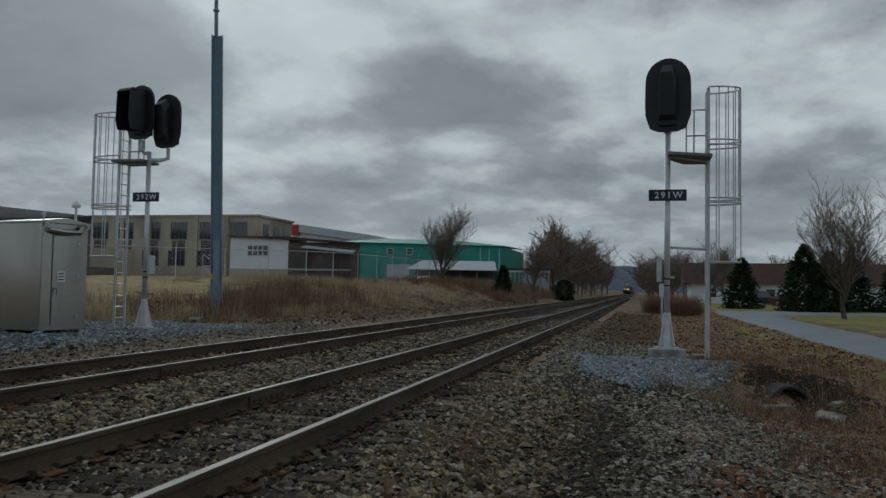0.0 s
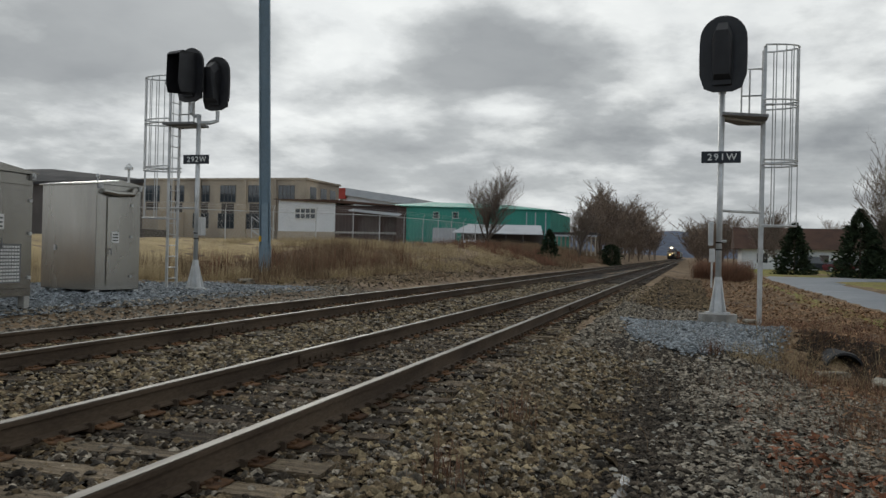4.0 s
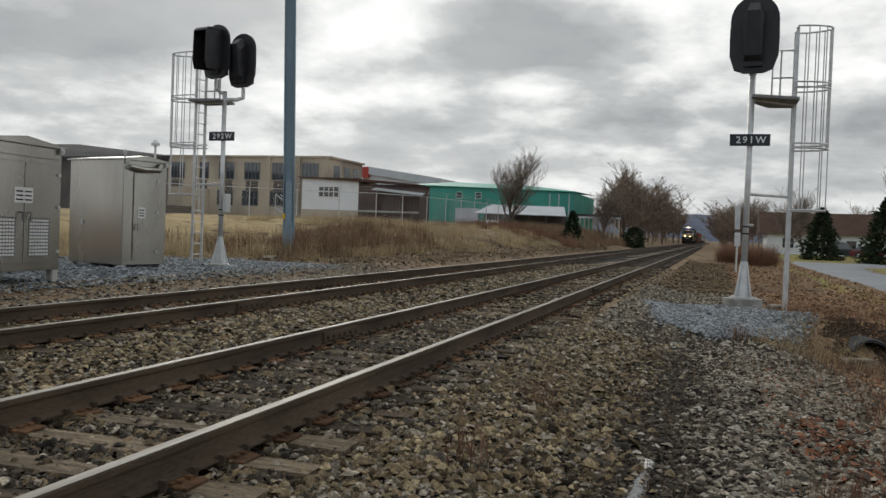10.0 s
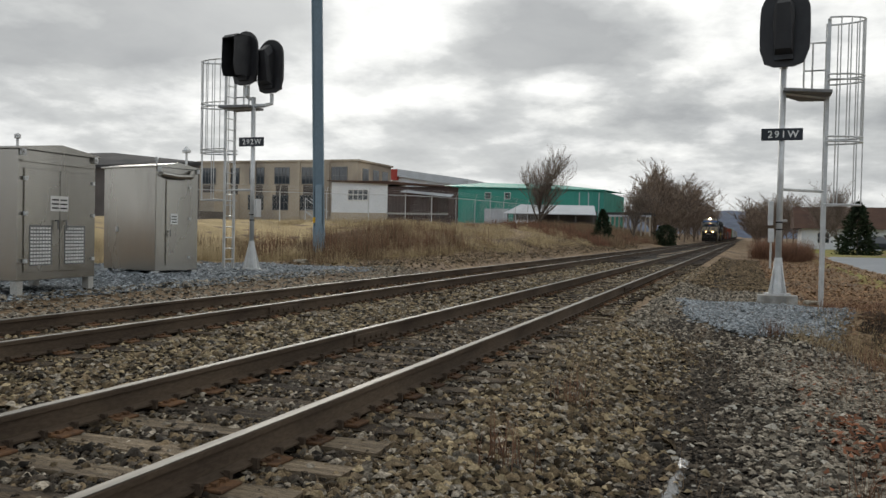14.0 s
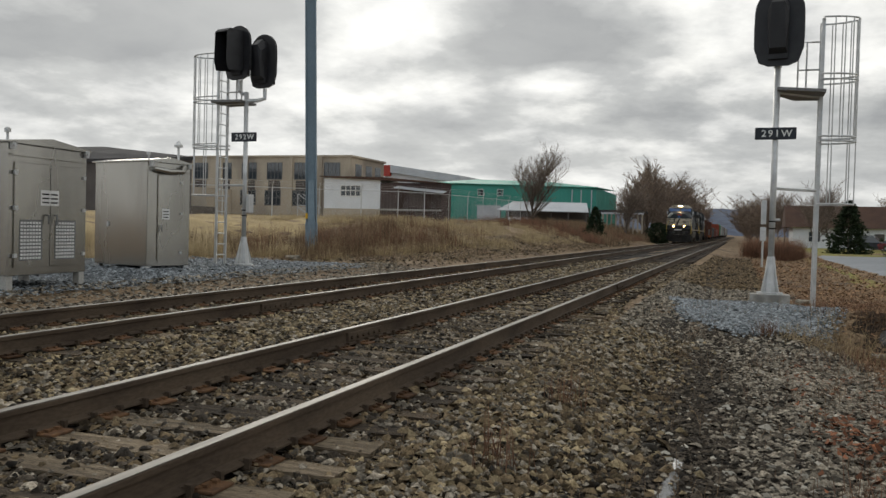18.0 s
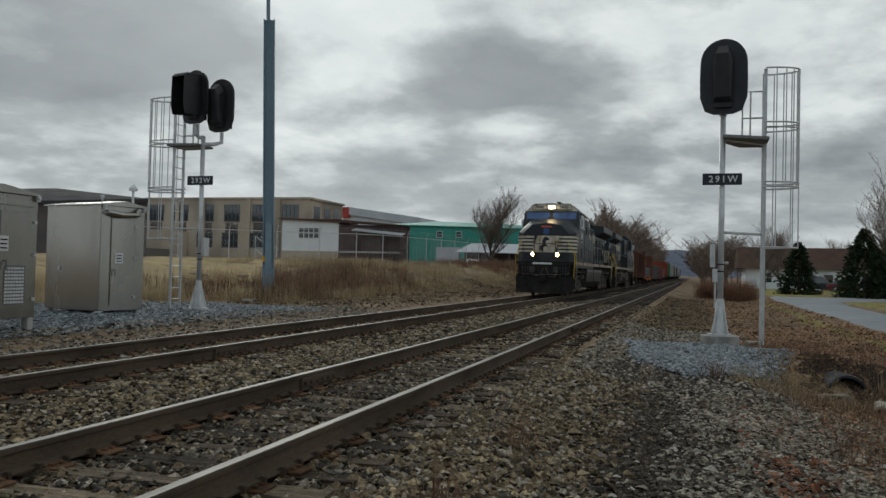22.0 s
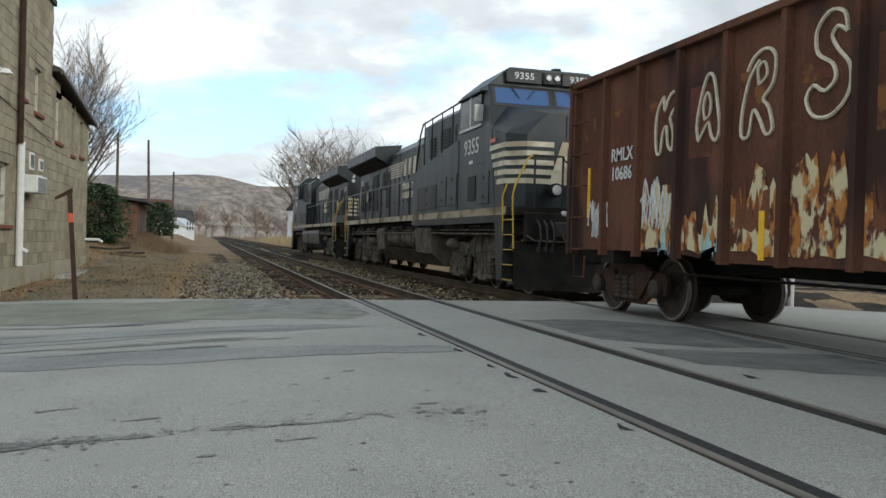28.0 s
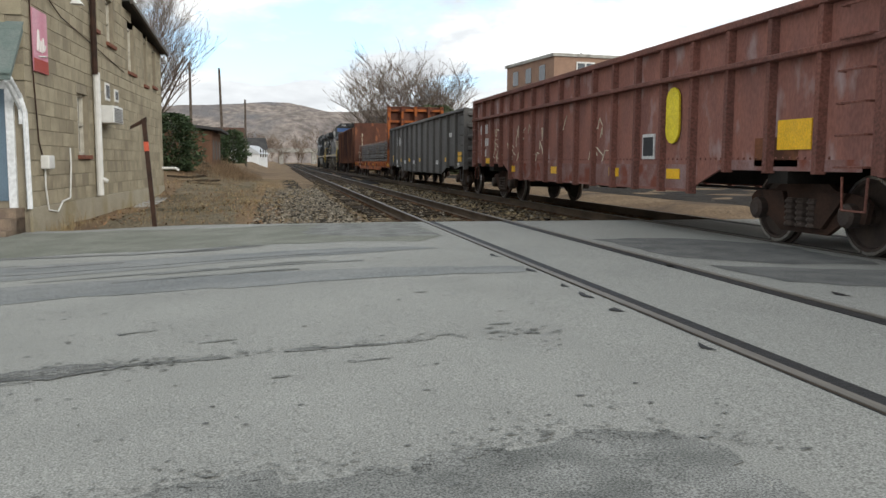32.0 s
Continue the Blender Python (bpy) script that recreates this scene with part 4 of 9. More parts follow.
# ---- loose stones ----
def stones(name, label, count, place, size, material, seed, flat=0.7, lift=0.0):
    """Many small angular stones as one mesh; place(rng, n) gives x, y, z."""
    rng = np.random.default_rng(seed)
    base = np.array([(1, 0, 0.1), (0.3, 0.95, -0.1), (-0.8, 0.55, 0.1), (-0.8, -0.6, -0.1), (0.35, -0.95, 0.1), (0.15, 0.1, 0.85), (-0.3, -0.15, 0.75)])
    tri = np.array([(0, 1, 5), (1, 2, 6), (1, 6, 5), (2, 3, 6), (3, 4, 6), (4, 5, 6), (4, 0, 5)])
    p = place(rng, count)
    n = len(p)
    r = size * rng.lognormal(0, 0.35, n)
    v = base[None] * (1 + rng.uniform(-0.28, 0.28, (n, len(base), 3)))
    v = v * r[:, None, None] * np.array([1, 1, flat])
    v = v * np.stack([rng.uniform(0.75, 1.3, n), np.ones(n), np.ones(n)], -1)[:, None]
    a, b = rng.uniform(0, 6.28, n), rng.normal(0, 0.35, n)
    y2 = v[..., 1] * np.cos(b)[:, None] - v[..., 2] * np.sin(b)[:, None]
    z2 = v[..., 1] * np.sin(b)[:, None] + v[..., 2] * np.cos(b)[:, None]
    x3 = v[..., 0] * np.cos(a)[:, None] - y2 * np.sin(a)[:, None]
    y3 = v[..., 0] * np.sin(a)[:, None] + y2 * np.cos(a)[:, None]
    v = np.stack([x3, y3, z2], -1) + p[:, None]
    f = tri[None] + (np.arange(n) * len(base))[:, None, None]
    return tagged(new(name, fast_mesh(name, v.reshape(-1, 3), f.reshape(-1, 3), M[material])), label, "stones", kind="stuff")


def spread(x0, x1, y0, y1, z=None, near=None, skip_ties=False, up=0.0, power=1.0, cover=False, blur=0.0, rough=0.0):
    def place(rng, n):
        x = rng.uniform(x0, x1, n) + rng.normal(0, 1, n) * blur
        y = y0 + (y1 - y0) * rng.uniform(0, 1, n) ** power
        if skip_ties:
            ok = np.ones(n, bool)
            for tx in (NEAR_TRACK, FAR_TRACK):
                on_rail = np.abs(np.abs(x - tx) - 0.7525) < 0.10
                on_tie = (np.abs(x - tx) < 1.32) & (np.abs((y / TIE) - np.round(y / TIE)) * TIE < 0.125)
                ok &= ~on_rail & (~on_tie | (rng.uniform(0, 1, n) < 0.14))
            x, y = x[ok], y[ok]
        zz = (np.full(len(x), z) if z is not None else rough_land(x, y)) + up + rng.uniform(-0.008, 0.012, len(x)) + np.abs(rng.normal(0, 1, len(x))) * rough
        if cover:
            zz = np.where(x < -1.5, np.maximum(zz, -0.235 - 0.08 * step(-1.9, -1.3, x) + rng.uniform(-0.01, 0.02, len(x))), zz)
        if skip_ties:
            zz = zz - 0.10 * step(0.75, 1.0, np.abs(x + 5.575) / 4.325)
        return np.stack([x, y, zz], -1)
    return place


TIE = 0.508
BAL = "angular brown-grey ballast stones between the ties"
for seed, share, kind in ((1, 0.40, "stone_dark"), (41, 0.34, "stone"), (61, 0.26, "stone_grey")):
    stones("ballast_stones", BAL, int(44000 * share), spread(-4.75, -1.75, 1.8, 13, -0.216, skip_ties=True, power=1.25, rough=0.012), 0.023, kind, seed, 0.8)
for seed, share, kind in ((2, 0.38, "stone"), (42, 0.28, "stone_grey"), (62, 0.34, "stone_tan")):
    stones("ballast_stones", BAL, int(34000 * share), spread(-9.8, -4.7, 1.8, 14, -0.214, skip_ties=True, rough=0.012), 0.025, kind, seed, 0.75)
    stones("ballast_stones", BAL, int(30000 * share), spread(-9.8, -1.3, 13, 40, -0.214, skip_ties=True, power=1.4, rough=0.01), 0.030, kind, seed + 2, 0.7)
    stones("ballast_stones", BAL, int(22000 * share), spread(-9.8, -1.3, -45, -14.4, -0.214, skip_ties=True, rough=0.01), 0.032, kind, seed + 3, 0.7)
    stones("shoulder_stones", "tan-brown crushed stone past the tie ends", int(26000 * (share if kind != "stone_tan" else 0.2)), spread(-1.86, -0.85, 1.8, 13, up=0.014, power=1.2, cover=True, blur=0.26, rough=0.012), 0.0255, kind, seed + 4, 0.8)
stones("ballast_stones", "grey stones beside the far track", 7000, spread(-11.2, -9.5, 2, 26, up=0.02), 0.03, "stone_grey", 53)
stones("path_stones", "fine dark grit of the trodden path", 26000, spread(-0.85, 0.05, 1.8, 15, up=0.012, power=1.3, blur=0.22), 0.017, "stone_dark", 22, 0.7)
stones("shoulder_stones", "flat grey crushed stone along the path", 24000, spread(0.2, 2.1, 1.8, 12, up=0.010, power=1.1, blur=0.3), 0.024, "stone_grey", 23, 0.62)
stones("shoulder_stones", "flat grey crushed stone along the path", 5000, spread(0.2, 2.1, 1.8, 12, up=0.006, power=1.1), 0.026, "stone_dark", 24, 0.45)
stones("shoulder_stones", "loose crushed stone on the shoulder", 14000, spread(-1.7, 1.6, 12, 26, up=0.008), 0.028, "stone_grey", 5)
stones("shoulder_stones", "loose crushed stone on the shoulder", 8000, spread(-1.7, 0.6, -40, -15.5, up=0.008), 0.032, "stone_grey", 6)
stones("shoulder_stones", "loose stones beside the line", 6000, spread(-1.5, 0.9, 26, 60, up=0.01), 0.045, "stone", 51)
stones("bank_stones", "loose stones and cinders below the bank", 7000, spread(-14.5, -10.0, 24, 90, up=0.01), 0.05, "stone", 52)
stones("shoulder_stones", "scattered larger pale stones", 1500, spread(-1.6, 2.2, 2.0, 14, up=0.012), 0.026, "stone_pale", 7, 0.6)
drape("wet_patch", [(-1.30, 4.7), (-1.04, 4.8), (-1.0, 6.3), (-1.03, 7.9), (-1.14, 7.9), (-1.2, 6.0)], 0.044, M["wet_silt"], "pale wet silt in the path", "mud", seed=31, res=0.15, wob=0.03)
drape("wet_patch", [(-1.12, 9.6), (-0.95, 9.6), (-0.86, 11.9), (-1.0, 12.1)], 0.044, M["wet_silt"], "pale wet silt in the path", "mud", seed=32, res=0.2, wob=0.04)
drape("wet_patch", [(-0.5, 5.4), (-0.2, 5.4), (-0.12, 6.5), (-0.3, 6.8)], 0.040, M["wet_silt"], "pale wet silt in the path", "mud", seed=35, res=0.15, wob=0.04)


def mound(rng, n):
    u, r = rng.uniform(0, 6.283, n), np.sqrt(rng.uniform(0, 1, n))
    r = r * (1 + 0.10 * np.sin(3 * u + 1) + 0.06 * np.sin(7 * u) + np.abs(rng.normal(0, 0.10, n))); x, y = 0.25 + 1.3 * r * np.cos(u), 17.3 + 2.6 * r * np.sin(u) - 0.6 * r * np.cos(u)
    return np.stack([x, y, rough_land(x, y) + 0.035], -1)


stones("mound_stones", "blue-grey gravel round the signal base", 17000, mound, 0.023, "stone_blue", 8)
stones("pad_stones", "blue-grey gravel round the cabinets", 12000, spread(-18.0, -10.5, 9, 24, up=0.03), 0.027, "stone_blue", 9)


# ---- ties and rail fastenings ----
def tie_mesh(seed):
    rng = random.Random(seed)
    bm = B(); box(bm, -1.30, 1.30, -0.115, 0.115, -0.40, -0.185)
    bmesh.ops.subdivide_edges(bm, edges=[e for e in bm.edges if abs(e.verts[0].co.x - e.verts[1].co.x) > 1], cuts=7)
    for v in bm.verts:
        v.co += Vector((rng.uniform(-0.01, 0.01), rng.uniform(-0.012, 0.012), rng.uniform(-0.012, 0.003)))
    return bm


TIES = [mesh_of("tie", tie_mesh(k), M["tie_pale"] if k in (2, 5) else M["tie"]) for k in range(8)]
bm = B(); box(bm, -0.19, 0.19, -0.095, 0.095, -0.190, -0.172, 0.004)
for x in (-0.11, 0.11):
    box(bm, x - 0.02, x + 0.02, -0.05, -0.02, -0.175, -0.155); box(bm, x - 0.02, x + 0.02, 0.03, 0.06, -0.175, -0.155)
    box(bm, x * 0.82 - 0.012, x * 0.82 + 0.012, -0.09, 0.09, -0.175, -0.162)
PLATE = mesh_of("tie_plate", bm, M["plate"])
bm = B()
for s in (-1, 1):
    box(bm, -0.10, 0.10, s * 0.125 - 0.012, s * 0.125 + 0.012, -0.20, -0.150)
    box(bm, 0.06, 0.10, s * 0.125 - 0.014, s * 0.125 + 0.014, -0.165, -0.135); box(bm, -0.10, -0.06, s * 0.125 - 0.014, s * 0.125 + 0.014, -0.165, -0.135)
ANCHOR = mesh_of("rail_anchor", bm, M["rail_side"])
tracks = [o for o in scene.objects if o.name.startswith("railway_track")]


def lay_ties(track, k0, k1):
    rng = random.Random(k0 * 7 + len(track.children))
    for k in range(k0, k1):
        part("tie", TIES[rng.choice((0, 1, 3, 4, 6, 7, 0, 1, 3, 2, 5))], None, track, m=pose(rng.uniform(-0.06, 0.06), k * TIE + rng.uniform(-0.02, 0.02), rng.uniform(-0.012, 0.006), 0, 0, rng.uniform(-1.2, 1.2)))


def far_ties(track, k0, k1, step_k=1):
    vs, fs = [], []
    rng = random.Random(k0)
    for k in range(k0, k1, step_k):
        y, x = k * TIE, rng.uniform(-0.05, 0.05)
        i = len(vs)
        vs += [(x + a, y + b, c) for c in (-0.4, -0.188 + rng.uniform(-0.01, 0.004)) for a, b in ((-1.3, -0.115), (1.3, -0.115), (1.3, 0.115), (-1.3, 0.115))]
        fs += [(i + 4, i + 5, i + 6, i + 7), (i, i + 1, i + 5, i + 4), (i + 1, i + 2, i + 6, i + 5), (i + 2, i + 3, i + 7, i + 6), (i + 3, i, i + 4, i + 7)]
    ob = part("far_ties", raw("far_ties", vs, fs, M["tie_far"]), None, track)
    tagged(ob, kind="stuff")


for track in tracks:
    lay_ties(track, 4, 84)
    lay_ties(track, -110, -28)
    far_ties(track, 84, 330)
    far_ties(track, -300, -110)
    for k in list(range(5, 64)) + list(range(-70, -28)):
        for s in (-0.7525, 0.7525):
            part("tie_plate", PLATE, None, track, m=pose(s, k * TIE, 0))
            if k > 0:
                part("rail_anchor", ANCHOR, None, track, m=pose(s, k * TIE, 0))
for track, y, s in ((tracks[0], 19.9, 0.7525), (tracks[1], 11.6, 0.7525), (tracks[0], 9.3, -0.7525)):
    bm = B(); box(bm, -0.045, 0.045, y - 0.45, y + 0.45, -0.15, -0.045, 0.008)
    for k in range(6):
        lathe(bm, [(0.022, 0.04), (0.022, 0.07)], 6, "x", (0, y - 0.38 + k * 0.15, -0.10))
    part("joint_bar", bm, M["rail_side"], track, "bolted joint bar", m=pose(s, 0, 0))

# ---- the train ----

def hull(bm, pts):
    vs = [bm.verts.new(p) for p in pts]
    r = bmesh.ops.convex_hull(bm, input=vs)
    dead = list({g for g in r["geom_interior"] + r["geom_unused"] if isinstance(g, bmesh.types.BMVert)})
    bmesh.ops.delete(bm, geom=dead, context="VERTS")
    return bm


def both(pts):
    return [q for x, y, z in pts for q in ((x, y, z), (-x, y, z))]


def plate(bm, quad, t=0.008):
    """A thin slab on a quad, standing out by t along the quad's normal."""
    q = [Vector(p) for p in quad]
    n = (q[1] - q[0]).cross(q[2] - q[0]).normalized() * t
    hull(bm, [p - n * 0.3 for p in q] + [p + n for p in q])
    return bm


def ribbon(bm, path, z0, z1, t=0.006):
    """An upright band along a plan path."""
    for (x0, y0), (x1, y1) in zip(path, path[1:]):
        d = Vector((y1 - y0, x0 - x1, 0)).normalized() * t
        a, b = Vector((x0, y0, 0)), Vector((x1, y1, 0))
        hull(bm, [p + d * k + Vector((0, 0, z)) for p in (a, b) for k in (-0.3, 1) for z in (z0, z1)])
    return bm


def wheel_mesh(r, material):
    bm = B()
    lathe(bm, [(0.09, -0.09), (0.11, -0.05), (r - 0.09, -0.02), (r - 0.07, -0.06), (r + 0.03, -0.065), (r + 0.03, -0.035), (r, -0.03), (r - 0.015, 0.065), (r - 0.08, 0.065), (r - 0.1, 0.02), (0.12, 0.0), (0.10, 0.06), (0.05, 0.07)], 22, "x")
    return mesh_of("wheel", bm, material, False)


WHEEL = {r: wheel_mesh(r, M["wheel"]) for r in (0.53, 0.46)}


def tread_mesh(r):
    bm = B(); lathe(bm, [(r - 0.012, 0.02), (r + 0.003, 0.02), (r - 0.012, 0.066), (r - 0.045, 0.067)], 20, "x")
    bmesh.ops.delete(bm, geom=[f for f in bm.faces if len(f.verts) > 4], context="FACES")
    return mesh_of("tread", bm, M["tread"])


TREAD = {r: tread_mesh(r) for r in (0.53, 0.46)}


def wheelset(parent, y, r):
    bm = B(); tube(bm, [(-0.72, 0, 0), (0.72, 0, 0)], 0.085, 10)
    ax = part("axle", bm, M["under"], parent, m=pose(0, y, r))
    for s in (1, -1):
        w = part("wheel", WHEEL[r], None, ax, "rusty steel wheel", m=pose(s * 0.7525, 0, 0, 0, 0, 0 if s > 0 else 180))
    return ax


def coil(bm, x, y, z0, z1, r, n=5):
    h = (z1 - z0) / n
    for k in range(n):
        z = z0 + k * h
        lathe(bm, [(r * 0.8, z), (r, z + h * 0.2), (r, z + h * 0.55), (r * 0.8, z + h * 0.75), (r * 0.75, z + h)], 8, "z", (x, y, 0))


_truck = {}


def loco_truck_meshes():
    if not _truck:
        bm = B()
        prof = [(-2.75, 0.95), (-2.55, 1.12), (-1.2, 1.02), (-0.6, 1.22), (0.6, 1.22), (1.2, 1.02), (2.55, 1.12), (2.75, 0.95), (2.45, 0.72), (2.4, 0.62), (1.6, 0.62), (1.45, 0.74), (0.5, 0.70), (0.45, 0.62), (-0.45, 0.62), (-0.5, 0.70), (-1.45, 0.74), (-1.6, 0.62), (-2.4, 0.62), (-2.45, 0.72)]
        prism(bm, prof, "x", 1.00, 1.14)
        for y in (-1.5, -0.75, 0.75, 1.5):
            lathe(bm, [(0.06, 1.10), (0.06, 1.155)], 10, "x", (0, y, 0.92))
        box(bm, 1.12, 1.2, -0.28, -0.02, 0.85, 1.2, 0.01)
        _truck["side_frame"] = mesh_of("side_frame", bm, M["grime"])
        bm = B()
        prism(bm, [(-0.34, 0.28), (-0.26, 0.78), (0.26, 0.78), (0.34, 0.28), (0.30, 0.20), (-0.30, 0.20)], "x", 1.02, 1.17)
        lathe(bm, [(0.21, 1.15), (0.21, 1.195), (0.16, 1.2), (0.15, 1.185), (0.08, 1.185), (0.07, 1.215), (0.02, 1.22)], 18, "x", (0, 0, 0.53))
        box(bm, 1.04, 1.16, -0.68, -0.3, 0.25, 0.33); box(bm, 1.04, 1.16, 0.3, 0.68, 0.25, 0.33)
        _truck["axle_box"] = mesh_of("axle_box", bm, M["grime"])
        bm = B(); coil(bm, 1.1, 0, 0.33, 0.66, 0.11)
        _truck["spring"] = mesh_of("spring", bm, M["grime"])
        bm = B()
        lathe(bm, [(0.10, 0), (0.155, 0.04), (0.155, 0.36), (0.12, 0.42), (0.06, 0.46)], 14, "y", (1.22, 0, 1.0))
        tube(bm, [(1.22, -0.45, 1.0), (1.22, 0.0, 1.0)], 0.03, 6)
        _truck["brake_cylinder"] = mesh_of("brake_cylinder", bm, M["grime"])
    return _truck


def loco_truck(parent, yc, flip):
    t = part("truck", (lambda bm: box(bm, -0.95, 0.95, -2.3, 2.3, 0.62, 0.95))(B()), M["under"], parent, "three-axle truck caked in grey brake dust", m=pose(0, yc, 0))
    ms = loco_truck_meshes()
    for s in (1, -1):
        turn = pose(0, 0, 0, 0, 0, 0 if s > 0 else 180)
        part("side_frame", ms["side_frame"], None, t, m=turn)
        for y in (-2.03, 0, 2.03):
            part("axle_box", ms["axle_box"], None, t, m=pose(0, y, 0) @ turn)
            for q in (-0.5, 0.5):
                part("spring", ms["spring"], None, t, m=pose(0, y + q, 0) @ turn)
        for y in (-2.35, 1.95):
            part("brake_cylinder", ms["brake_cylinder"], None, t, m=turn @ pose(0, y, 0))
        for k, (z, r) in enumerate(((1.30, 0.022), (1.24, 0.016), (0.82, 0.018))):
            bm = B(); tube(bm, [(s * (1.17 + 0.02 * k), -2.6, z), (s * (1.19 + 0.02 * k), -1.1 + 0.3 * k, z + 0.06), (s * (1.19 + 0.02 * k), 0.4, z - 0.03), (s * (1.17 + 0.02 * k), 2.6, z + 0.03)], r, 6); part("air_pipe", bm, M["loco_low"] if k else M["grime"], t)
        for y in (-1.02, 1.02):
            bm = B(); hull(bm, [(s * a, y + b, c) for a in (1.13, 1.17) for b, c in ((-0.16, 0.98), (0.16, 0.98), (0.06, 0.40), (-0.06, 0.40))]); part("brake_hanger", bm, M["grime"], t)
            bm = B(); lathe(bm, [(0.055, 1.14), (0.055, 1.20), (0.03, 1.205)], 10, "x", (0, 0, 0)); part("pin", bm, M["loco_low"], t, m=pose(0, y, 0.86) @ turn)
        for y in (-2.03, 0.0, 2.03):
            bm = B(); tube(bm, [(s * 1.2, y + 0.12, 0.50), (s * 1.27, y + 0.2, 0.62), (s * 1.25, y + 0.3, 0.95), (s * 1.18, y + 0.35, 1.2)], 0.016, 5); part("speed_cable", bm, M["black_signal"], t)
    for y in (-2.03, 0, 2.03):
        bm = B(); tube(bm, [(-0.72, 0, 0), (0.72, 0, 0)], 0.09, 8)
        part("axle", bm, M["under"], t, m=pose(0, y, 0.53))
        for s in (1, -1):
            part("wheel", WHEEL[0.53], None, t, m=pose(s * 0.7525, y, 0.53, 0, 0, 0 if s > 0 else 180))
            part("wheel_tread", TREAD[0.53], None, t, m=pose(s * 0.7525, y, 0.53, 0, 0, 0 if s > 0 else 180))


SIDES = ((1, 90), (-1, -90))


def horse(bm, at, s, facing):
    """A plain dark rearing shape, as the emblem shows from afar."""
    poly = [(0.02, 0.0), (0.10, 0.02), (0.09, 0.22), (0.20, 0.30), (0.30, 0.24), (0.32, 0.32), (0.18, 0.42), (0.26, 0.60), (0.40, 0.58), (0.40, 0.68), (0.26, 0.80), (0.12, 0.76), (0.04, 0.56), (0.02, 0.36), (-0.10, 0.28), (-0.06, 0.14), (-0.14, 0.04), (-0.02, 0.10)]
    v = [bm.verts.new(at @ Vector((x * s, z * s, 0))) for x, z in poly]
    bm.faces.new(v)
    r = bmesh.ops.extrude_face_region(bm, geom=bm.faces[:])
    n = (at.to_3x3() @ Vector((0, 0, 1))) * 0.006
    bmesh.ops.translate(bm, vec=n, verts=[g for g in r["geom"] if isinstance(g, bmesh.types.BMVert)])


def locomotive(number, lit, reservoirs, boards="cream", figures="black_signal"):
    lo = thing("locomotive", "black diesel freight locomotive with cream nose stripes and grimy trucks", "locomotive", "locomotives")
    L = 22.3
    # underframe, deck, tank
    bm = B(); box(bm, -1.25, 1.25, 0.9, 21.5, 1.20, 1.62); box(bm, -1.5, 1.5, 0.75, 21.6, 1.62, 1.79, 0.01)
    part("frame", bm, M["under"], lo)
    for s, rz in SIDES:
        bm = B()
        box(bm, *sorted((s * 1.50, s * 1.535)), 1.35, 21.5, 1.64, 1.80)
        part("sill_stripe", bm, M["tan_stripe"], lo, "dirty cream stripe along the walkway edge")
        for k in range(9):
            bm = B(); box(bm, *sorted((s * 1.1, s * 1.4)), 2.2 + k * 2.2, 3.3 + k * 2.2, 1.36, 1.5, 0.015); part("junction_case", bm, M["under"], lo)
        bm = B()
        for k in range(3):
            tube(bm, [(s * (1.3 + 0.06 * k), 1.6, 1.42 - 0.09 * k), (s * (1.3 + 0.06 * k), 9.0, 1.46 - 0.09 * k), (s * (1.3 + 0.06 * k), 20.5, 1.42 - 0.09 * k)], 0.022, 5)
        part("pipework", bm, M["grime"], lo)
    sect = [(-1.42, 1.45), (1.42, 1.45), (1.45, 1.30), (1.38, 0.72), (0.95, 0.36), (-0.95, 0.36), (-1.38, 0.72), (-1.45, 1.30)]
    if reservoirs:
        bm = B()
        prism(bm, sect, "y", 7.4, 9.2); prism(bm, sect, "y", 13.6, 14.9)
        prism(bm, [(-1.40, 0.80), (1.40, 0.80), (0.95, 0.36), (-0.95, 0.36)], "y", 9.2, 13.6); box(bm, -0.75, 0.75, 9.2, 13.6, 0.8, 1.45)
        part("fuel_tank", bm, M["grime"], lo, "dusty grey fuel tank")
        for s, rz in SIDES:
            for y in (9.35, 11.5):
                bm = B(); lathe(bm, [(0.1, 0), (0.27, 0.05), (0.31, 0.14), (0.31, 1.80), (0.27, 1.92), (0.1, 1.97)], 20, "y", (s * 1.08, y, 1.14))
                for q in (0.5, 1.4):
                    lathe(bm, [(0.32, q), (0.325, q + 0.05)], 20, "y", (s * 1.08, y, 1.14))
                part("air_reservoir", bm, M["grime"], lo, smooth=False)
    else:
        bm = B(); prism(bm, sect, "y", 6.95, 14.8)
        part("fuel_tank", bm, M["tank_steel"], lo, "dark greasy fuel tank")
        bm = B()
        for s in (1, -1):
            box(bm, *sorted((s * 1.435, s * 1.46)), 10.2, 10.28, 0.75, 1.42); box(bm, *sorted((s * 1.30, s * 1.46)), 6.93, 14.82, 1.43, 1.47)
        part("tank_strap", bm, M["grime"], lo)
    loco_truck(lo, 3.75, False); loco_truck(lo, 18.5, True)
    # nose and cab
    bm = B()
    hull(bm, both([(1.2, 1.05, 1.8), (1.2, 1.05, 3.25), (0.75, 1.06, 3.70), (1.522, 1.42, 1.8), (1.522, 1.42, 3.30), (1.522, 2.5, 1.8), (1.522, 2.5, 3.56), (1.08, 2.5, 4.04), (0.95, 1.5, 3.82)]) + [(0, 1.08, 3.80), (0, 2.5, 4.12)])
    part("nose", bm, M["loco"], lo)
    bm = B()
    box(bm, -0.36, 0.36, 1.03, 1.06, 1.9, 3.66, 0.01); box(bm, -0.33, -0.30, 1.02, 1.05, 1.9, 3.0)
    part("nose_door", bm, M["loco"], lo)
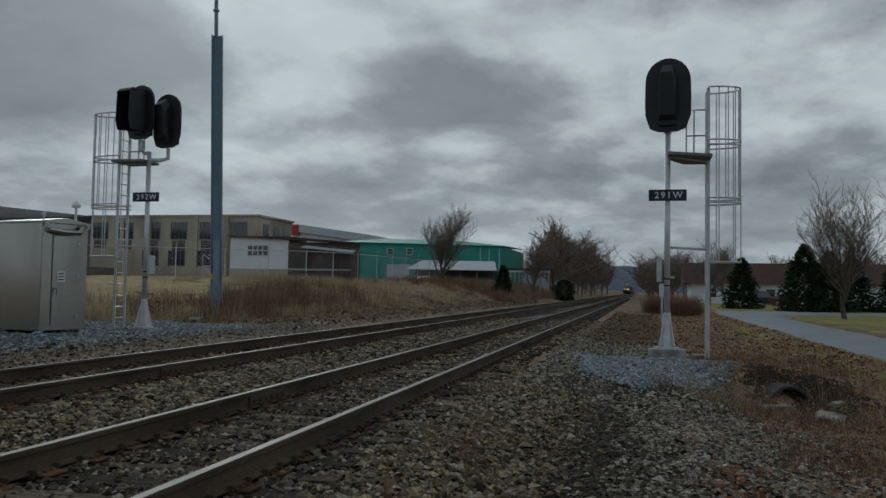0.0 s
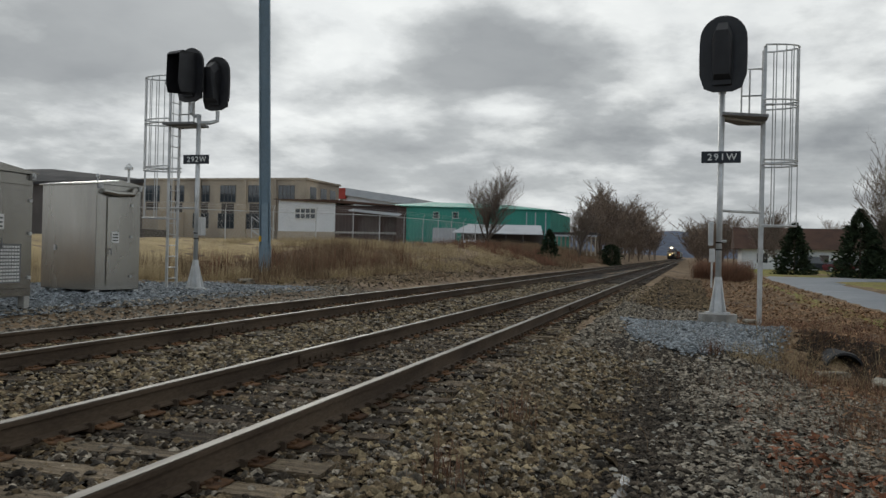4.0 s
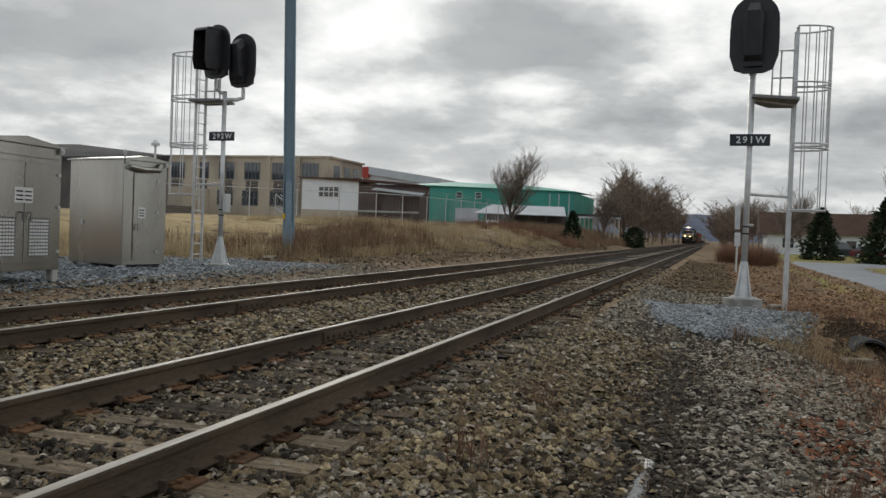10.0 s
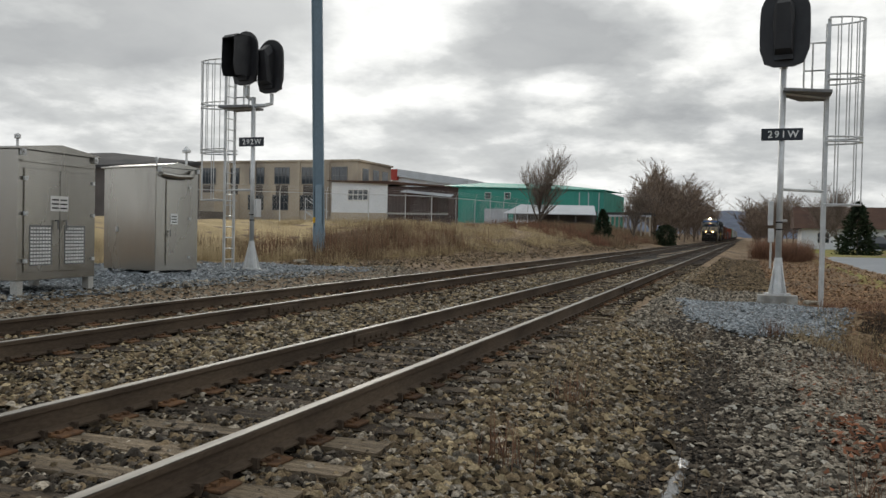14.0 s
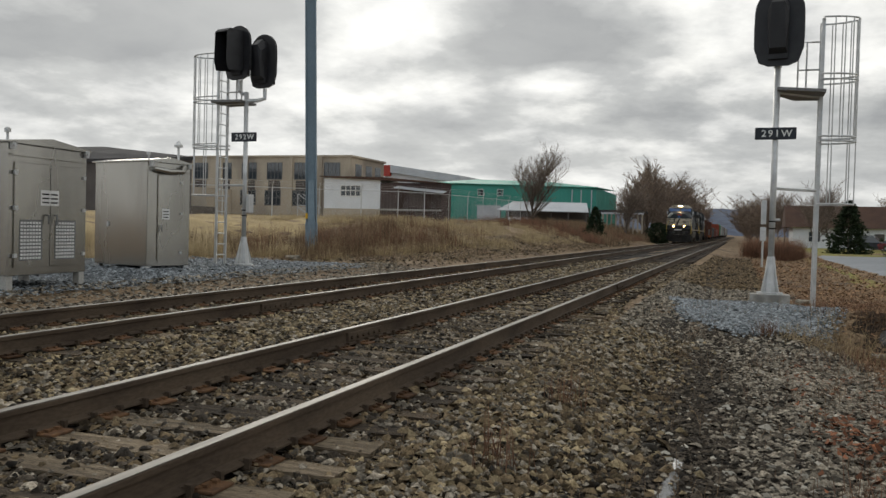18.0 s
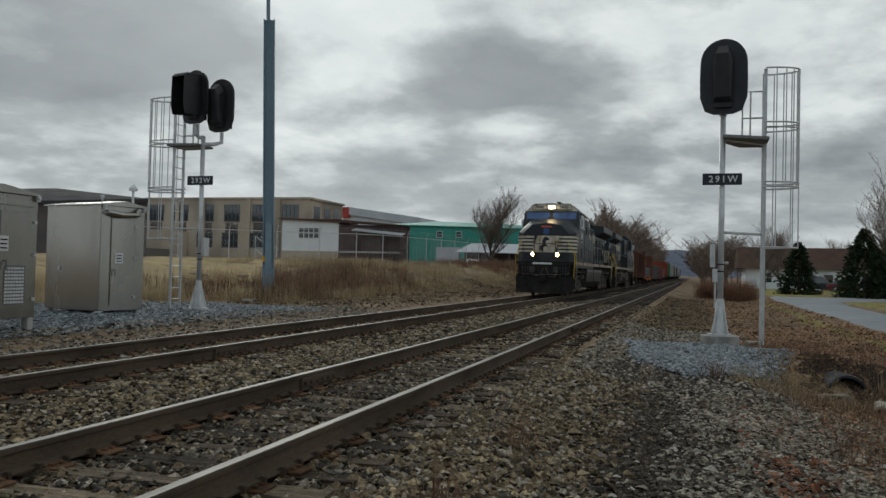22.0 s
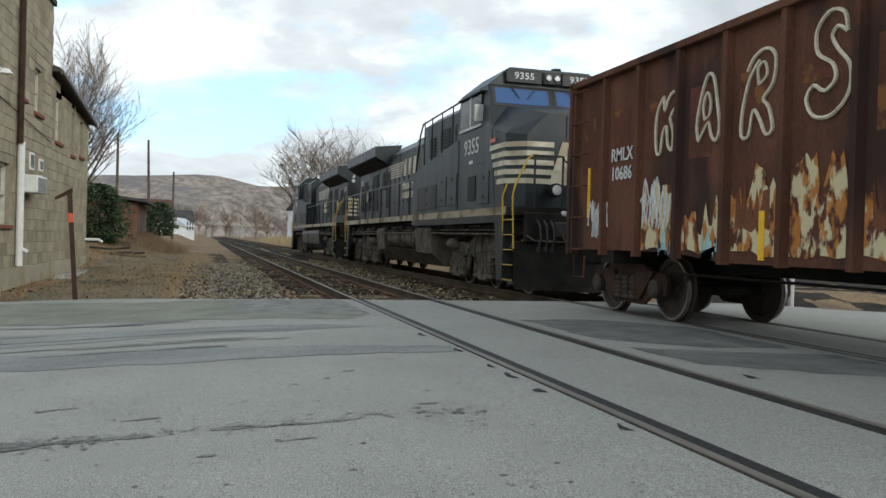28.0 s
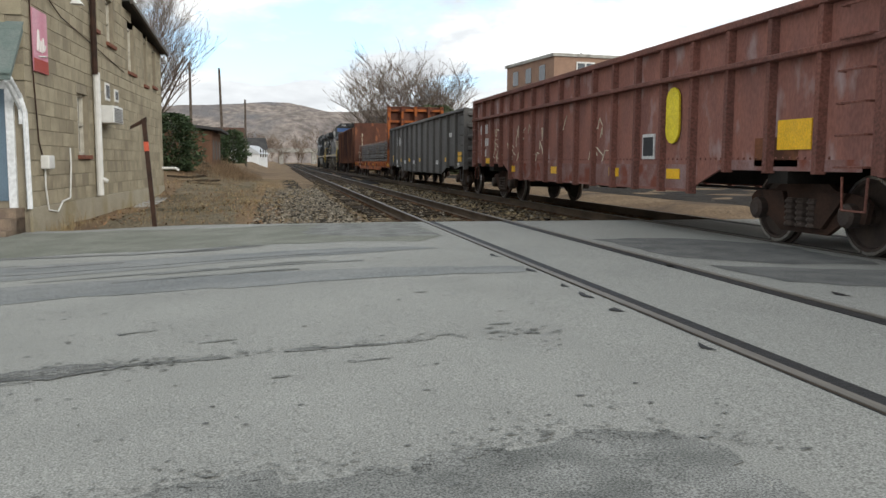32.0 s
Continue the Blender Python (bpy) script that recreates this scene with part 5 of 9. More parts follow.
    bm = B(); box(bm, -0.14, 0.16, 1.012, 1.035, 3.22, 3.50, 0.02)
    part("nose_window", bm, M["cab_glass_sky"], lo)
    bm = B(); box(bm, -0.25, 0.3, 1.02, 1.04, 3.56, 3.65)
    part("nose_placard", bm, M["orange_lens"], lo, "small red and white placard")
    bm = B()
    for k in range(5):
        z = 2.27 + 0.185 * k
        e = 1.90 + 0.11 * k
        for s in (1, -1):
            path = [(s * 0.62, 1.035), (s * 1.2, 1.045), (s * 1.535, 1.42), (s * 1.535, e)]
            bm = B(); ribbon(bm, path if s > 0 else path[::-1], z, z + 0.105)
            part("stripe", bm, M["cream"], lo, "cream stripe wrapped round the nose")
    bm = B()
    plate(bm, [(-0.72, 1.033, 2.26), (0.50, 1.033, 2.26), (0.72, 1.033, 3.13), (-0.45, 1.033, 3.13)], 0.008)
    part("emblem_panel", bm, M["cream"], lo)
    bm = B(); horse(bm, Matrix.Translation((-0.22, 1.018, 2.29)) @ pose(0, 0, 0, 90), 1.0, -1)
    part("emblem", bm, M["black_signal"], lo, "dark rearing emblem on the nose")
    bm = B()
    hull(bm, both([(1.53, 2.0, 1.8), (1.53, 4.8, 1.8), (1.53, 2.3, 3.58), (1.53, 4.8, 3.58)]))
    hull(bm, both([(1.53, 2.35, 3.58), (1.53, 4.8, 3.58), (1.47, 2.80, 4.53), (1.47, 4.8, 4.53)]))
    hull(bm, both([(1.47, 2.80, 4.53), (1.47, 4.8, 4.53), (0.95, 2.85, 4.96), (0.95, 4.8, 4.96)]))
    part("cab", bm, M["loco"], lo)
    # windscreens
    fy = lambda z: 2.35 + (z - 3.58) / 0.95 * 0.45
    for s in (1, -1):
        for nm, x0, x1, z0, z1, d, mt in (("windscreen_frame", 0.05, 1.40, 4.04, 4.50, 0.006, "loco_low"), ("windscreen", 0.10, 1.34, 4.10, 4.46, 0.014, "cab_glass_sky")):
            q = [(s * x0, fy(z0) - 0.004, z0), (s * x1, fy(z0) - 0.004, z0), (s * x1, fy(z1) - 0.004, z1), (s * x0, fy(z1) - 0.004, z1)]
            bm = B(); plate(bm, q if s > 0 else q[::-1], d); part(nm, bm, M[mt], lo)
        for xa, xb in ((0.35, 0.6), (0.95, 0.8)):
            bm = B(); tube(bm, [(s * xa, fy(4.52) - 0.05, 4.52), (s * xb, fy(4.25) - 0.05, 4.25)], 0.012, 4); part("wiper", bm, M["black_signal"], lo)
        for y0, y1 in ((3.05, 3.72), (3.82, 4.54)):
            bm = B(); box(bm, *sorted((s * 1.50, s * 1.538)), y0, y1, 3.70, 4.36, 0.015); part("side_window", bm, M["window_glass"], lo)
        bm = B(); box(bm, *sorted((s * 1.49, s * 1.56)), 2.97, 4.6, 3.63, 3.69); box(bm, *sorted((s * 1.49, s * 1.55)), 3.72, 3.82, 3.64, 4.40); box(bm, *sorted((s * 1.5, s * 1.70)), 2.95, 3.01, 3.74, 4.1)
        part("window_frame", bm, M["galv"], lo)
        bm = B(); box(bm, *sorted((s * 1.45, s * 1.60)), 2.95, 4.6, 4.38, 4.43, 0.01); part("awning", bm, M["loco"], lo)
    bm = B()
    plate(bm, [(-1.45, 2.795, 4.53), (1.45, 2.795, 4.53), (0.97, 2.838, 4.93), (-0.97, 2.838, 4.93)], 0.012)
    part("front_band", bm, M["cream"] if lit else M["loco"], lo)
    for x in (-0.66, 0.66):
        bm = B(); box(bm, x - 0.42, x + 0.42, 2.70, 2.84, 4.60, 4.89, 0.02); nb = part("number_board", bm, M[boards], lo, "number board with large figures")
        words("number", number, 0.21, M[figures], nb, pose(x, 2.695, 4.745, 90), 0.003, width=1.15)
        bm = B()
        for a, b, c, d in ((-0.40, 0.40, 4.865, 4.885), (-0.40, 0.40, 4.605, 4.625), (-0.41, -0.39, 4.605, 4.885), (0.39, 0.41, 4.605, 4.885)):
            box(bm, x + a, x + b, 2.69, 2.704, c, d)
        part("board_rim", bm, M["black_signal"], nb)
    bm = B(); box(bm, -0.22, 0.22, 2.67, 2.84, 4.60, 4.88, 0.03); part("headlight_box", bm, M["loco_low"], lo)
    for x in (-0.1, 0.1):
        bm = B(); lathe(bm, [(0.085, 0), (0.085, -0.02), (0.06, -0.03)], 14, "y", (x, 2.67, 4.745)); part("headlight", bm, M["lamp_on" if lit else "window_glass"], lo)
    for x in (-0.64, 0.64):
        bm = B(); lathe(bm, [(0.12, 0.12), (0.14, 0.0), (0.14, -0.10), (0.12, -0.11)], 14, "y", (x, 0.90, 2.14)); part("ditch_light_housing", bm, M["under"], lo)
        bm = B(); lathe(bm, [(0.10, 0.0), (0.10, -0.012), (0.06, -0.02)], 14, "y", (x, 0.79, 2.14)); part("ditch_light", bm, M["lamp_amber" if lit else "chalk_white"], lo)
    bm = B()
    for y in (3.2, 3.9):
        lathe(bm, [(0.05, 4.94), (0.06, 5.02), (0.12, 5.04), (0.12, 5.07), (0.02, 5.08)], 10, "z", (0.3, y, 0))
    box(bm, -0.5, 0.1, 3.4, 4.2, 4.94, 5.02, 0.02)
    part("roof_fitting", bm, M["loco_low"], lo)
    # full-width equipment body behind the cab
    bm = B()
    hull(bm, both([(1.53, 4.81, 1.5), (1.53, 9.25, 1.5), (1.53, 4.81, 3.5), (1.53, 9.25, 3.0), (1.1, 4.81, 3.65), (1.1, 9.25, 3.15)]))
    part("equipment_body", bm, M["loco"], lo)
    bm = B(); hull(bm, both([(1.22, 4.82, 3.0), (1.22, 9.1, 3.0), (1.22, 4.82, 4.35), (1.22, 9.1, 4.35), (0.85, 4.82, 4.62), (0.85, 9.1, 4.62)]))
    part("blower_cabin", bm, M["loco"], lo)
    for s, rz in SIDES:
        for y0, y1, z0, z1 in ((5.2, 6.0, 3.55, 4.05), (6.5, 7.4, 3.55, 4.05), (7.9, 8.5, 3.4, 3.95)):
            bm = B(); box(bm, *sorted((s * 1.21, s * 1.235)), y0, y1, z0, z1)
            g = part("louvre", bm, M["grille"], lo)
            bm = B()
            for k in range(6):
                box(bm, *sorted((s * 1.23, s * 1.25)), y0, y1, z0 + (z1 - z0) * k / 6, z0 + (z1 - z0) * k / 6 + 0.025)
            part("slat", bm, M["loco_low"], g)
        for y0, y1, z0, z1 in ((2.35, 3.1, 1.9, 2.6), (4.75, 5.55, 1.95, 2.7), (5.65, 6.45, 1.95, 2.7), (6.6, 8.6, 1.9, 2.55)):
            bm = B(); box(bm, *sorted((s * 1.52, s * 1.545)), y0, y1, z0, z1, 0.008)
            for zz in (z0 + 0.12, z1 - 0.16):
                box(bm, *sorted((s * 1.54, s * 1.56)), (y0 + y1) / 2 - 0.03, (y0 + y1) / 2 + 0.03, zz, zz + 0.07)
            part("access_door", bm, M["loco_low"] if z0 < 1.94 and y0 > 4 else M["loco"], lo)
        bm = B(); box(bm, *sorted((s * 1.525, s * 1.548)), 3.28, 3.82, 2.0, 2.55); part("louvre", bm, M["grille"], lo)
        bm = B(); box(bm, *sorted((s * 1.525, s * 1.542)), 1.45, 8.85, 1.48, 1.64); part("body_skirt", bm, M["loco_low"], lo)
        words("cab_number", number, 0.50, M["chalk_white"], lo, pose(s * 1.536, 3.66, 3.22, 90, 0, rz), 0.003, width=1.12)
        bm = B(); box(bm, *sorted((s * 1.53, s * 1.54)), 3.55, 3.79, 2.84, 2.92); part("cab_lettering", bm, M["chalk_white"], lo)
        # roof rail
        bm = B()
        tube(bm, [(s * 1.42, 4.7, 3.55), (s * 1.42, 4.75, 4.48), (s * 1.42, 8.6, 4.38), (s * 1.42, 8.9, 4.1), (s * 1.42, 9.4, 2.9)], 0.025, 6)
        for y in (5.6, 6.6, 7.6, 8.4):
            tube(bm, [(s * 1.42, y, 3.2), (s * 1.42, y, 4.44)], 0.018, 5)
        part("roof_rail", bm, M["black_signal"], lo)
    # long hood
    bm = B(); prism(bm, [(-0.95, 1.79), (-0.95, 4.05), (-0.6, 4.36), (0.6, 4.36), (0.95, 4.05), (0.95, 1.79)], "y", 9.26, 21.15)
    hood = part("hood", bm, M["loco"], lo)
    for s, rz in SIDES:
        bm = B()
        for k in range(17):
            y = 9.35 + k * 0.69
            box(bm, *sorted((s * 0.945, s * 0.962)), y, y + 0.65, 1.95, 3.62 if k > 8 else 4.02, 0.0)
            box(bm, *sorted((s * 0.96, s * 0.985)), y + 0.05, y + 0.09, 2.3, 2.42); box(bm, *sorted((s * 0.96, s * 0.985)), y + 0.05, y + 0.09, 3.1, 3.22)
        part("hood_door", bm, M["loco"], lo)
        for y0, y1, z0, z1 in ((15.0, 15.55, 2.2, 3.5), (15.8, 16.3, 2.9, 3.55), (17.2, 18.2, 2.15, 3.55), (18.6, 19.0, 2.2, 3.0), (19.4, 19.9, 2.2, 3.4), (20.2, 20.6, 2.2, 3.2)):
            bm = B(); box(bm, *sorted((s * 0.955, s * 0.972)), y0, y1, z0, z1); lv = part("louvre", bm, M["grille"], lo)
            bm = B()
            for a0, a1, c0, c1 in ((y0 - 0.03, y1 + 0.03, z1, z1 + 0.03), (y0 - 0.03, y1 + 0.03, z0 - 0.03, z0), (y0 - 0.03, y0, z0, z1), (y1, y1 + 0.03, z0, z1)):
                box(bm, *sorted((s * 0.955, s * 0.985)), a0, a1, c0, c1)
            part("louvre_frame", bm, M["loco"], lv)
        fl = (lambda y: y) if s > 0 else (lambda y: 26.0 - y)
        for k in range(6):
            bm = B(); box(bm, *sorted((s * 0.96, s * 0.968)), *sorted((fl(10.85), fl(12.75 + 0.07 * k))), 3.24 + 0.085 * k, 3.285 + 0.085 * k)
            part("emblem_bar", bm, M["cream"], lo)
        for y0 in (13.0, 13.65, 14.3):
            q = [(s * 0.963, fl(y0 + 0.1), 3.2), (s * 0.963, fl(y0 + 0.42), 3.2), (s * 0.963, fl(y0 + 0.55), 3.76), (s * 0.963, fl(y0 + 0.2), 3.76)]
            bm = B(); plate(bm, q, 0.006)
            part("emblem_block", bm, M["cream"], lo)
        for z in (2.86, 2.56):
            for k in range(7):
                bm = B(); box(bm, *sorted((s * 0.96, s * 0.968)), *sorted((fl(12.9 + k * 0.28), fl(13.1 + k * 0.28))), z - 0.1, z + 0.1)
                part("lettering", bm, M["cream"], lo)
        # radiator wing
        bm = B()
        hull(bm, [(s * a, y, z) for a, y, z in ((0.9, 15.2, 4.36), (0.9, 21.5, 4.36), (0.9, 15.2, 3.72), (0.9, 21.5, 3.72), (1.5, 15.2, 4.06), (1.5, 21.5, 4.06), (1.5, 15.2, 4.42), (1.5, 21.5, 4.42), (0.5, 15.2, 4.52), (0.5, 21.5, 4.52))])
        part("radiator_wing", bm, M["loco"], lo)
        bm = B()
        for y0, y1 in ((15.5, 17.3), (17.5, 19.3), (19.5, 21.3)):
            q = [(s * 0.98, y0, 3.745), (s * 0.98, y1, 3.745), (s * 1.46, y1, 4.02), (s * 1.46, y0, 4.02)]
            plate(bm, q[::-1] if s < 0 else q, 0.012)
        part("radiator_grille", bm, M["grille"], lo)
        # walkway rail
        bm = B()
        tube(bm, [(s * 1.5, 9.1, 2.45), (s * 1.5, 9.7, 2.84), (s * 1.5, 21.2, 2.84), (s * 1.5, 21.5, 2.6)], 0.020, 6)
        part("handrail", bm, M["galv_dark"], lo, "grey steel handrail")
        for k in range(9):
            bm = B(); tube(bm, [(s * 1.5, 9.7 + k * 1.43, 1.7), (s * 1.5, 9.7 + k * 1.43, 2.84)], 0.024, 6)
            part("stanchion", bm, M["black_signal"], lo)
        # steps at both ends
        for y0, e in ((0.95, 1), (21.35, -1)):
            bm = B()
            for k in range(5):
                z = 0.32 + 0.30 * k
                box(bm, *sorted((s * 1.15, s * 1.52)), *sorted((y0 - 0.12 * e, y0 + 0.45 * e)), z, z + 0.03)
            part("steps", bm, M["under"], lo)
            bm = B()
            for k in range(5):
                z = 0.32 + 0.30 * k
                box(bm, *sorted((s * 1.515, s * 1.53)), *sorted((y0 - 0.12 * e, y0 + 0.45 * e)), z, z + 0.018)
            part("step_edge", bm, M["yellow"], lo, "yellow step edges")
            bm = B(); hull(bm, [(s * a, y0 + b * e, c) for a, b, c in ((1.2, 0.46, 0.3), (1.53, 0.46, 0.3), (1.53, 0.80, 0.30), (1.2, 0.46, 1.66), (1.53, 0.46, 1.66), (1.53, 1.02, 1.66), (1.2, 1.02, 1.66))])
            part("step_panel", bm, M["loco_low"], lo)
            for b in (-0.10, 0.48):
                bm = B(); tube(bm, [(s * 1.50, y0 + b * e, 0.95), (s * 1.55, y0 + b * e, 2.0), (s * 1.50, y0 + b * e * 0.9, 2.2), (s * 1.3, y0 + (b - 0.1) * e, 2.72), (s * 1.2, y0 + (b - 0.15) * e, 2.80)], 0.019, 6)
                part("grab_rail", bm, M["yellow"], lo, "yellow grab rail")
    # ends
    for y, e in ((0.72, -1), (21.6, 1)):
        bm = B()
        for x in (-1.15, -0.55, 0.55, 1.15):
            tube(bm, [(x, y, 1.75), (x, y, 2.80)], 0.022, 6)
        tube(bm, [(-1.2, y, 2.80), (-0.55, y, 2.80), (-0.5, y, 2.7), (0.5, y, 2.7), (0.55, y, 2.80), (1.2, y, 2.80)], 0.02, 6)
        part("end_rail", bm, M["black_signal"], lo)
        bm = B()
        hull(bm, [(x, y + b * e, z) for x, b, z in ((-1.5, -0.05, 0.16), (1.5, -0.05, 0.16), (-1.5, -0.1, 1.08), (1.5, -0.1, 1.08), (-0.25, 0.42, 0.14), (0.25, 0.42, 0.14), (-0.4, 0.1, 1.06), (0.4, 0.1, 1.06), (-1.45, -0.2, 0.3), (1.45, -0.2, 0.3))])
        part("plough", bm, M["under"], lo, "dirty black snow plough")
        bm = B(); box(bm, -1.35, 1.35, *sorted((y - 0.05 * e, y + 0.12 * e)), 1.08, 1.68, 0.03); part("end_plate", bm, M["under"], lo)
        k = 0.0 if e < 0 else 0.5
        bm = B(); box(bm, -0.16, 0.16, *sorted((y, y + (0.45 + k) * e)), 0.78, 1.0, 0.03); box(bm, -0.2, 0.1, *sorted((y + (0.40 + k) * e, y + (0.68 + k) * e)), 0.70, 1.08, 0.05); part("coupler", bm, M["under"], lo)
        bm = B()
        tube(bm, [(-0.7, y + 0.15 * e, 1.45), (-0.55, y + 0.25 * e, 1.1), (-0.2, y + 0.3 * e, 1.0), (0.0, y + 0.25 * e, 1.45)], 0.022, 5); tube(bm, [(0.1, y + 0.15 * e, 1.45), (0.3, y + 0.28 * e, 0.98), (0.6, y + 0.28 * e, 1.0), (0.75, y + 0.15 * e, 1.42)], 0.022, 5)
        part("air_hose", bm, M["grime"], lo)
        for x in (-1.12, -0.98, -0.84, 0.84, 0.98, 1.12):
            bm = B(); tube(bm, [(x, y + 0.12 * e, 1.52), (x + 0.02, y + 0.24 * e, 1.40), (x + 0.03, y + 0.27 * e, 1.15), (x, y + 0.22 * e, 0.95)], 0.026, 6); lathe(bm, [(0.04, 0.90), (0.045, 0.97), (0.03, 1.0)], 8, "z", (x, y + 0.22 * e, 0)); part("brake_hose", bm, M["black_signal"], lo, "black rubber hose with a steel end")
        bm = B(); tube(bm, [(-1.35, y + 0.16 * e, 1.22), (-1.2, y + 0.2 * e, 1.12), (-0.25, y + 0.3 * e, 1.10), (0.25, y + 0.3 * e, 1.10), (1.2, y + 0.2 * e, 1.12), (1.35, y + 0.16 * e, 1.22)], 0.018, 5); part("uncoupling_lever", bm, M["grime"], lo)
        for x in (-0.62, 0.62):
            bm = B(); box(bm, x - 0.14, x + 0.14, *sorted((y + 0.12 * e, y + 0.2 * e)), 1.2, 1.5, 0.02); part("jumper_socket", bm, M["loco_low"], lo)
    bm = B(); box(bm, -0.6, 0.4, 0.58, 0.66, 1.62, 1.72, 0.02); part("anticlimber", bm, M["chalk_white"], lo)
    # rear hood end
    bm = B()
    for k in range(5):
        z = 2.13 + 0.185 * k
        for path in ([(0.3, 21.155), (0.955, 21.155), (0.955, 20.45)], [(-0.955, 20.45), (-0.955, 21.155), (-0.3, 21.155)]):
            bm = B(); ribbon(bm, path[::-1], z, z + 0.105); part("stripe", bm, M["cream"], lo)
    bm = B(); box(bm, -0.42, 0.42, 21.15, 21.163, 2.12, 2.98); part("end_emblem_panel", bm, M["cream"], lo)
    bm = B(); horse(bm, Matrix.Translation((0.12, 21.164, 2.16)) @ pose(0, 0, 0, 90, 0, 180), 0.95, 1); part("end_emblem", bm, M["black_signal"], lo, "dark rearing emblem on the hood end")
    for s, rz in SIDES:
        words("hood_number", number, 0.30, M["chalk_white"], lo, pose(s * 0.965, 20.55, 3.40, 90, 0, rz), 0.003)
    words("end_number", number, 0.44, M["chalk_white"], lo, pose(-0.25, 21.16, 3.78, 90, 0, 180), 0.003, width=1.15)
    bm = B(); box(bm, 0.52, 0.84, 21.15, 21.20, 3.15, 3.62, 0.01); part("end_louvre", bm, M["grille"], lo)
    for z in (3.78, 4.0):
        bm = B(); lathe(bm, [(0.085, 0), (0.085, 0.05), (0.05, 0.06)], 12, "y", (0.70, 21.15, z)); part("rear_lamp", bm, M["chalk_white"], lo)
    for s in (1, -1):
        bm = B(); lathe(bm, [(0.05, 0.965), (0.05, 1.05), (0.20, 1.055), (0.21, 1.075), (0.17, 1.08)], 16, "x", (0, 0, 0))
        part("brake_wheel", bm, M["cream"], lo, "pale hand brake wheel", m=pose(0, 18.95, 2.75) @ (pose(0, 0, 0) if s > 0 else pose(0, 0, 0, 0, 0, 180)))
        bm = B(); tube(bm, [(s * 1.32, 16.6 + 0.3 * q, 1.15 + 0.22 * math.cos(q * 1.05) ** 2) for q in range(9)], 0.022, 5); part("brake_chain", bm, M["grime"], lo)
        bm = B(); tube(bm, [(s * 1.25, 15.6, 1.30), (s * 1.25, 17.6, 1.28)], 0.10, 10); part("reservoir_pipe", bm, M["under"], lo)
        for y in (10.0, 11.4, 12.8, 16.2, 19.9):
            bm = B(); box(bm, *sorted((s * 0.962, s * 0.968)), y, y + 0.14, 2.9, 3.02); part("notice", bm, M["chalk_white"], lo)
        bm = B(); tube(bm, [(s * 1.34, 2.0, 1.2), (s * 1.34, 2.9, 1.25), (s * 1.34, 3.6, 1.22), (s * 1.34, 5.4, 1.25)], 0.02, 5); part("air_pipe", bm, M["grime"], lo)
        bm = B(); box(bm, *sorted((s * 1.530, s * 1.54)), 2.0, 2.35, 3.18, 3.27); part("placard", bm, M["orange_lens"], lo, "small red and white placard")
        for y in (4.62, 4.68):
            bm = B(); box(bm, *sorted((s * 1.528, s * 1.537)), y, y + 0.012, 1.82, 3.5); part("panel_joint", bm, M["black_signal"], lo)
        bm = B(); box(bm, *sorted((s * 1.528, s * 1.536)), 2.6, 9.2, 2.80, 2.815); part("panel_joint", bm, M["black_signal"], lo)
        for k in range(12):
            bm = B(); box(bm, *sorted((s * 0.955, s * 0.975)), 9.4 + k * 0.98, 9.44 + k * 0.98, 3.9, 4.0)
            part("hinge", bm, M["black_signal"], lo)
    # roof gear
    bm = B(); box(bm, -0.35, 0.35, 12.6, 13.6, 4.36, 4.55, 0.03); box(bm, -0.5, 0.5, 9.4, 10.4, 4.36, 4.44, 0.02)
    for y in (10.9, 11.4, 11.9):
        lathe(bm, [(0.09, 4.36), (0.1, 4.48), (0.04, 4.5)], 10, "z", (0.3, y, 0))
    part("exhaust_housing", bm, M["loco_low"], lo)
    return lo


# ---- freight cars ----
_bogie = {}


def bogie_meshes():
    if not _bogie:
        bm = B()
        prism(bm, [(-1.15, 0.60), (-1.05, 0.68), (-0.6, 0.72), (-0.45, 0.80), (0.45, 0.80), (0.6, 0.72), (1.05, 0.68), (1.15, 0.60), (1.1, 0.38), (0.72, 0.36), (0.45, 0.20), (-0.45, 0.20), (-0.72, 0.36), (-1.1, 0.38)], "x", 0.97, 1.03)
        for y in (-0.6, 0.6):
            prism(bm, [(y - 0.24, 0.70), (y + 0.24, 0.70), (y * 0.55 + 0.10, 0.28), (y * 0.55 - 0.10, 0.28)], "x", 1.0, 1.09)
        _bogie["side_frame"] = mesh_of("side_frame", bm, M["rust_dark"])
        bm = B(); coil(bm, 1.03, 0, 0.27, 0.62, 0.10)
        _bogie["spring"] = mesh_of("spring", bm, M["wheel"])
        bm = B(); lathe(bm, [(0.14, 0.98), (0.14, 1.12), (0.10, 1.15), (0.03, 1.15)], 12, "x")
        _bogie["bearing_cap"] = mesh_of("bearing_cap", bm, M["wheel"])
    return _bogie


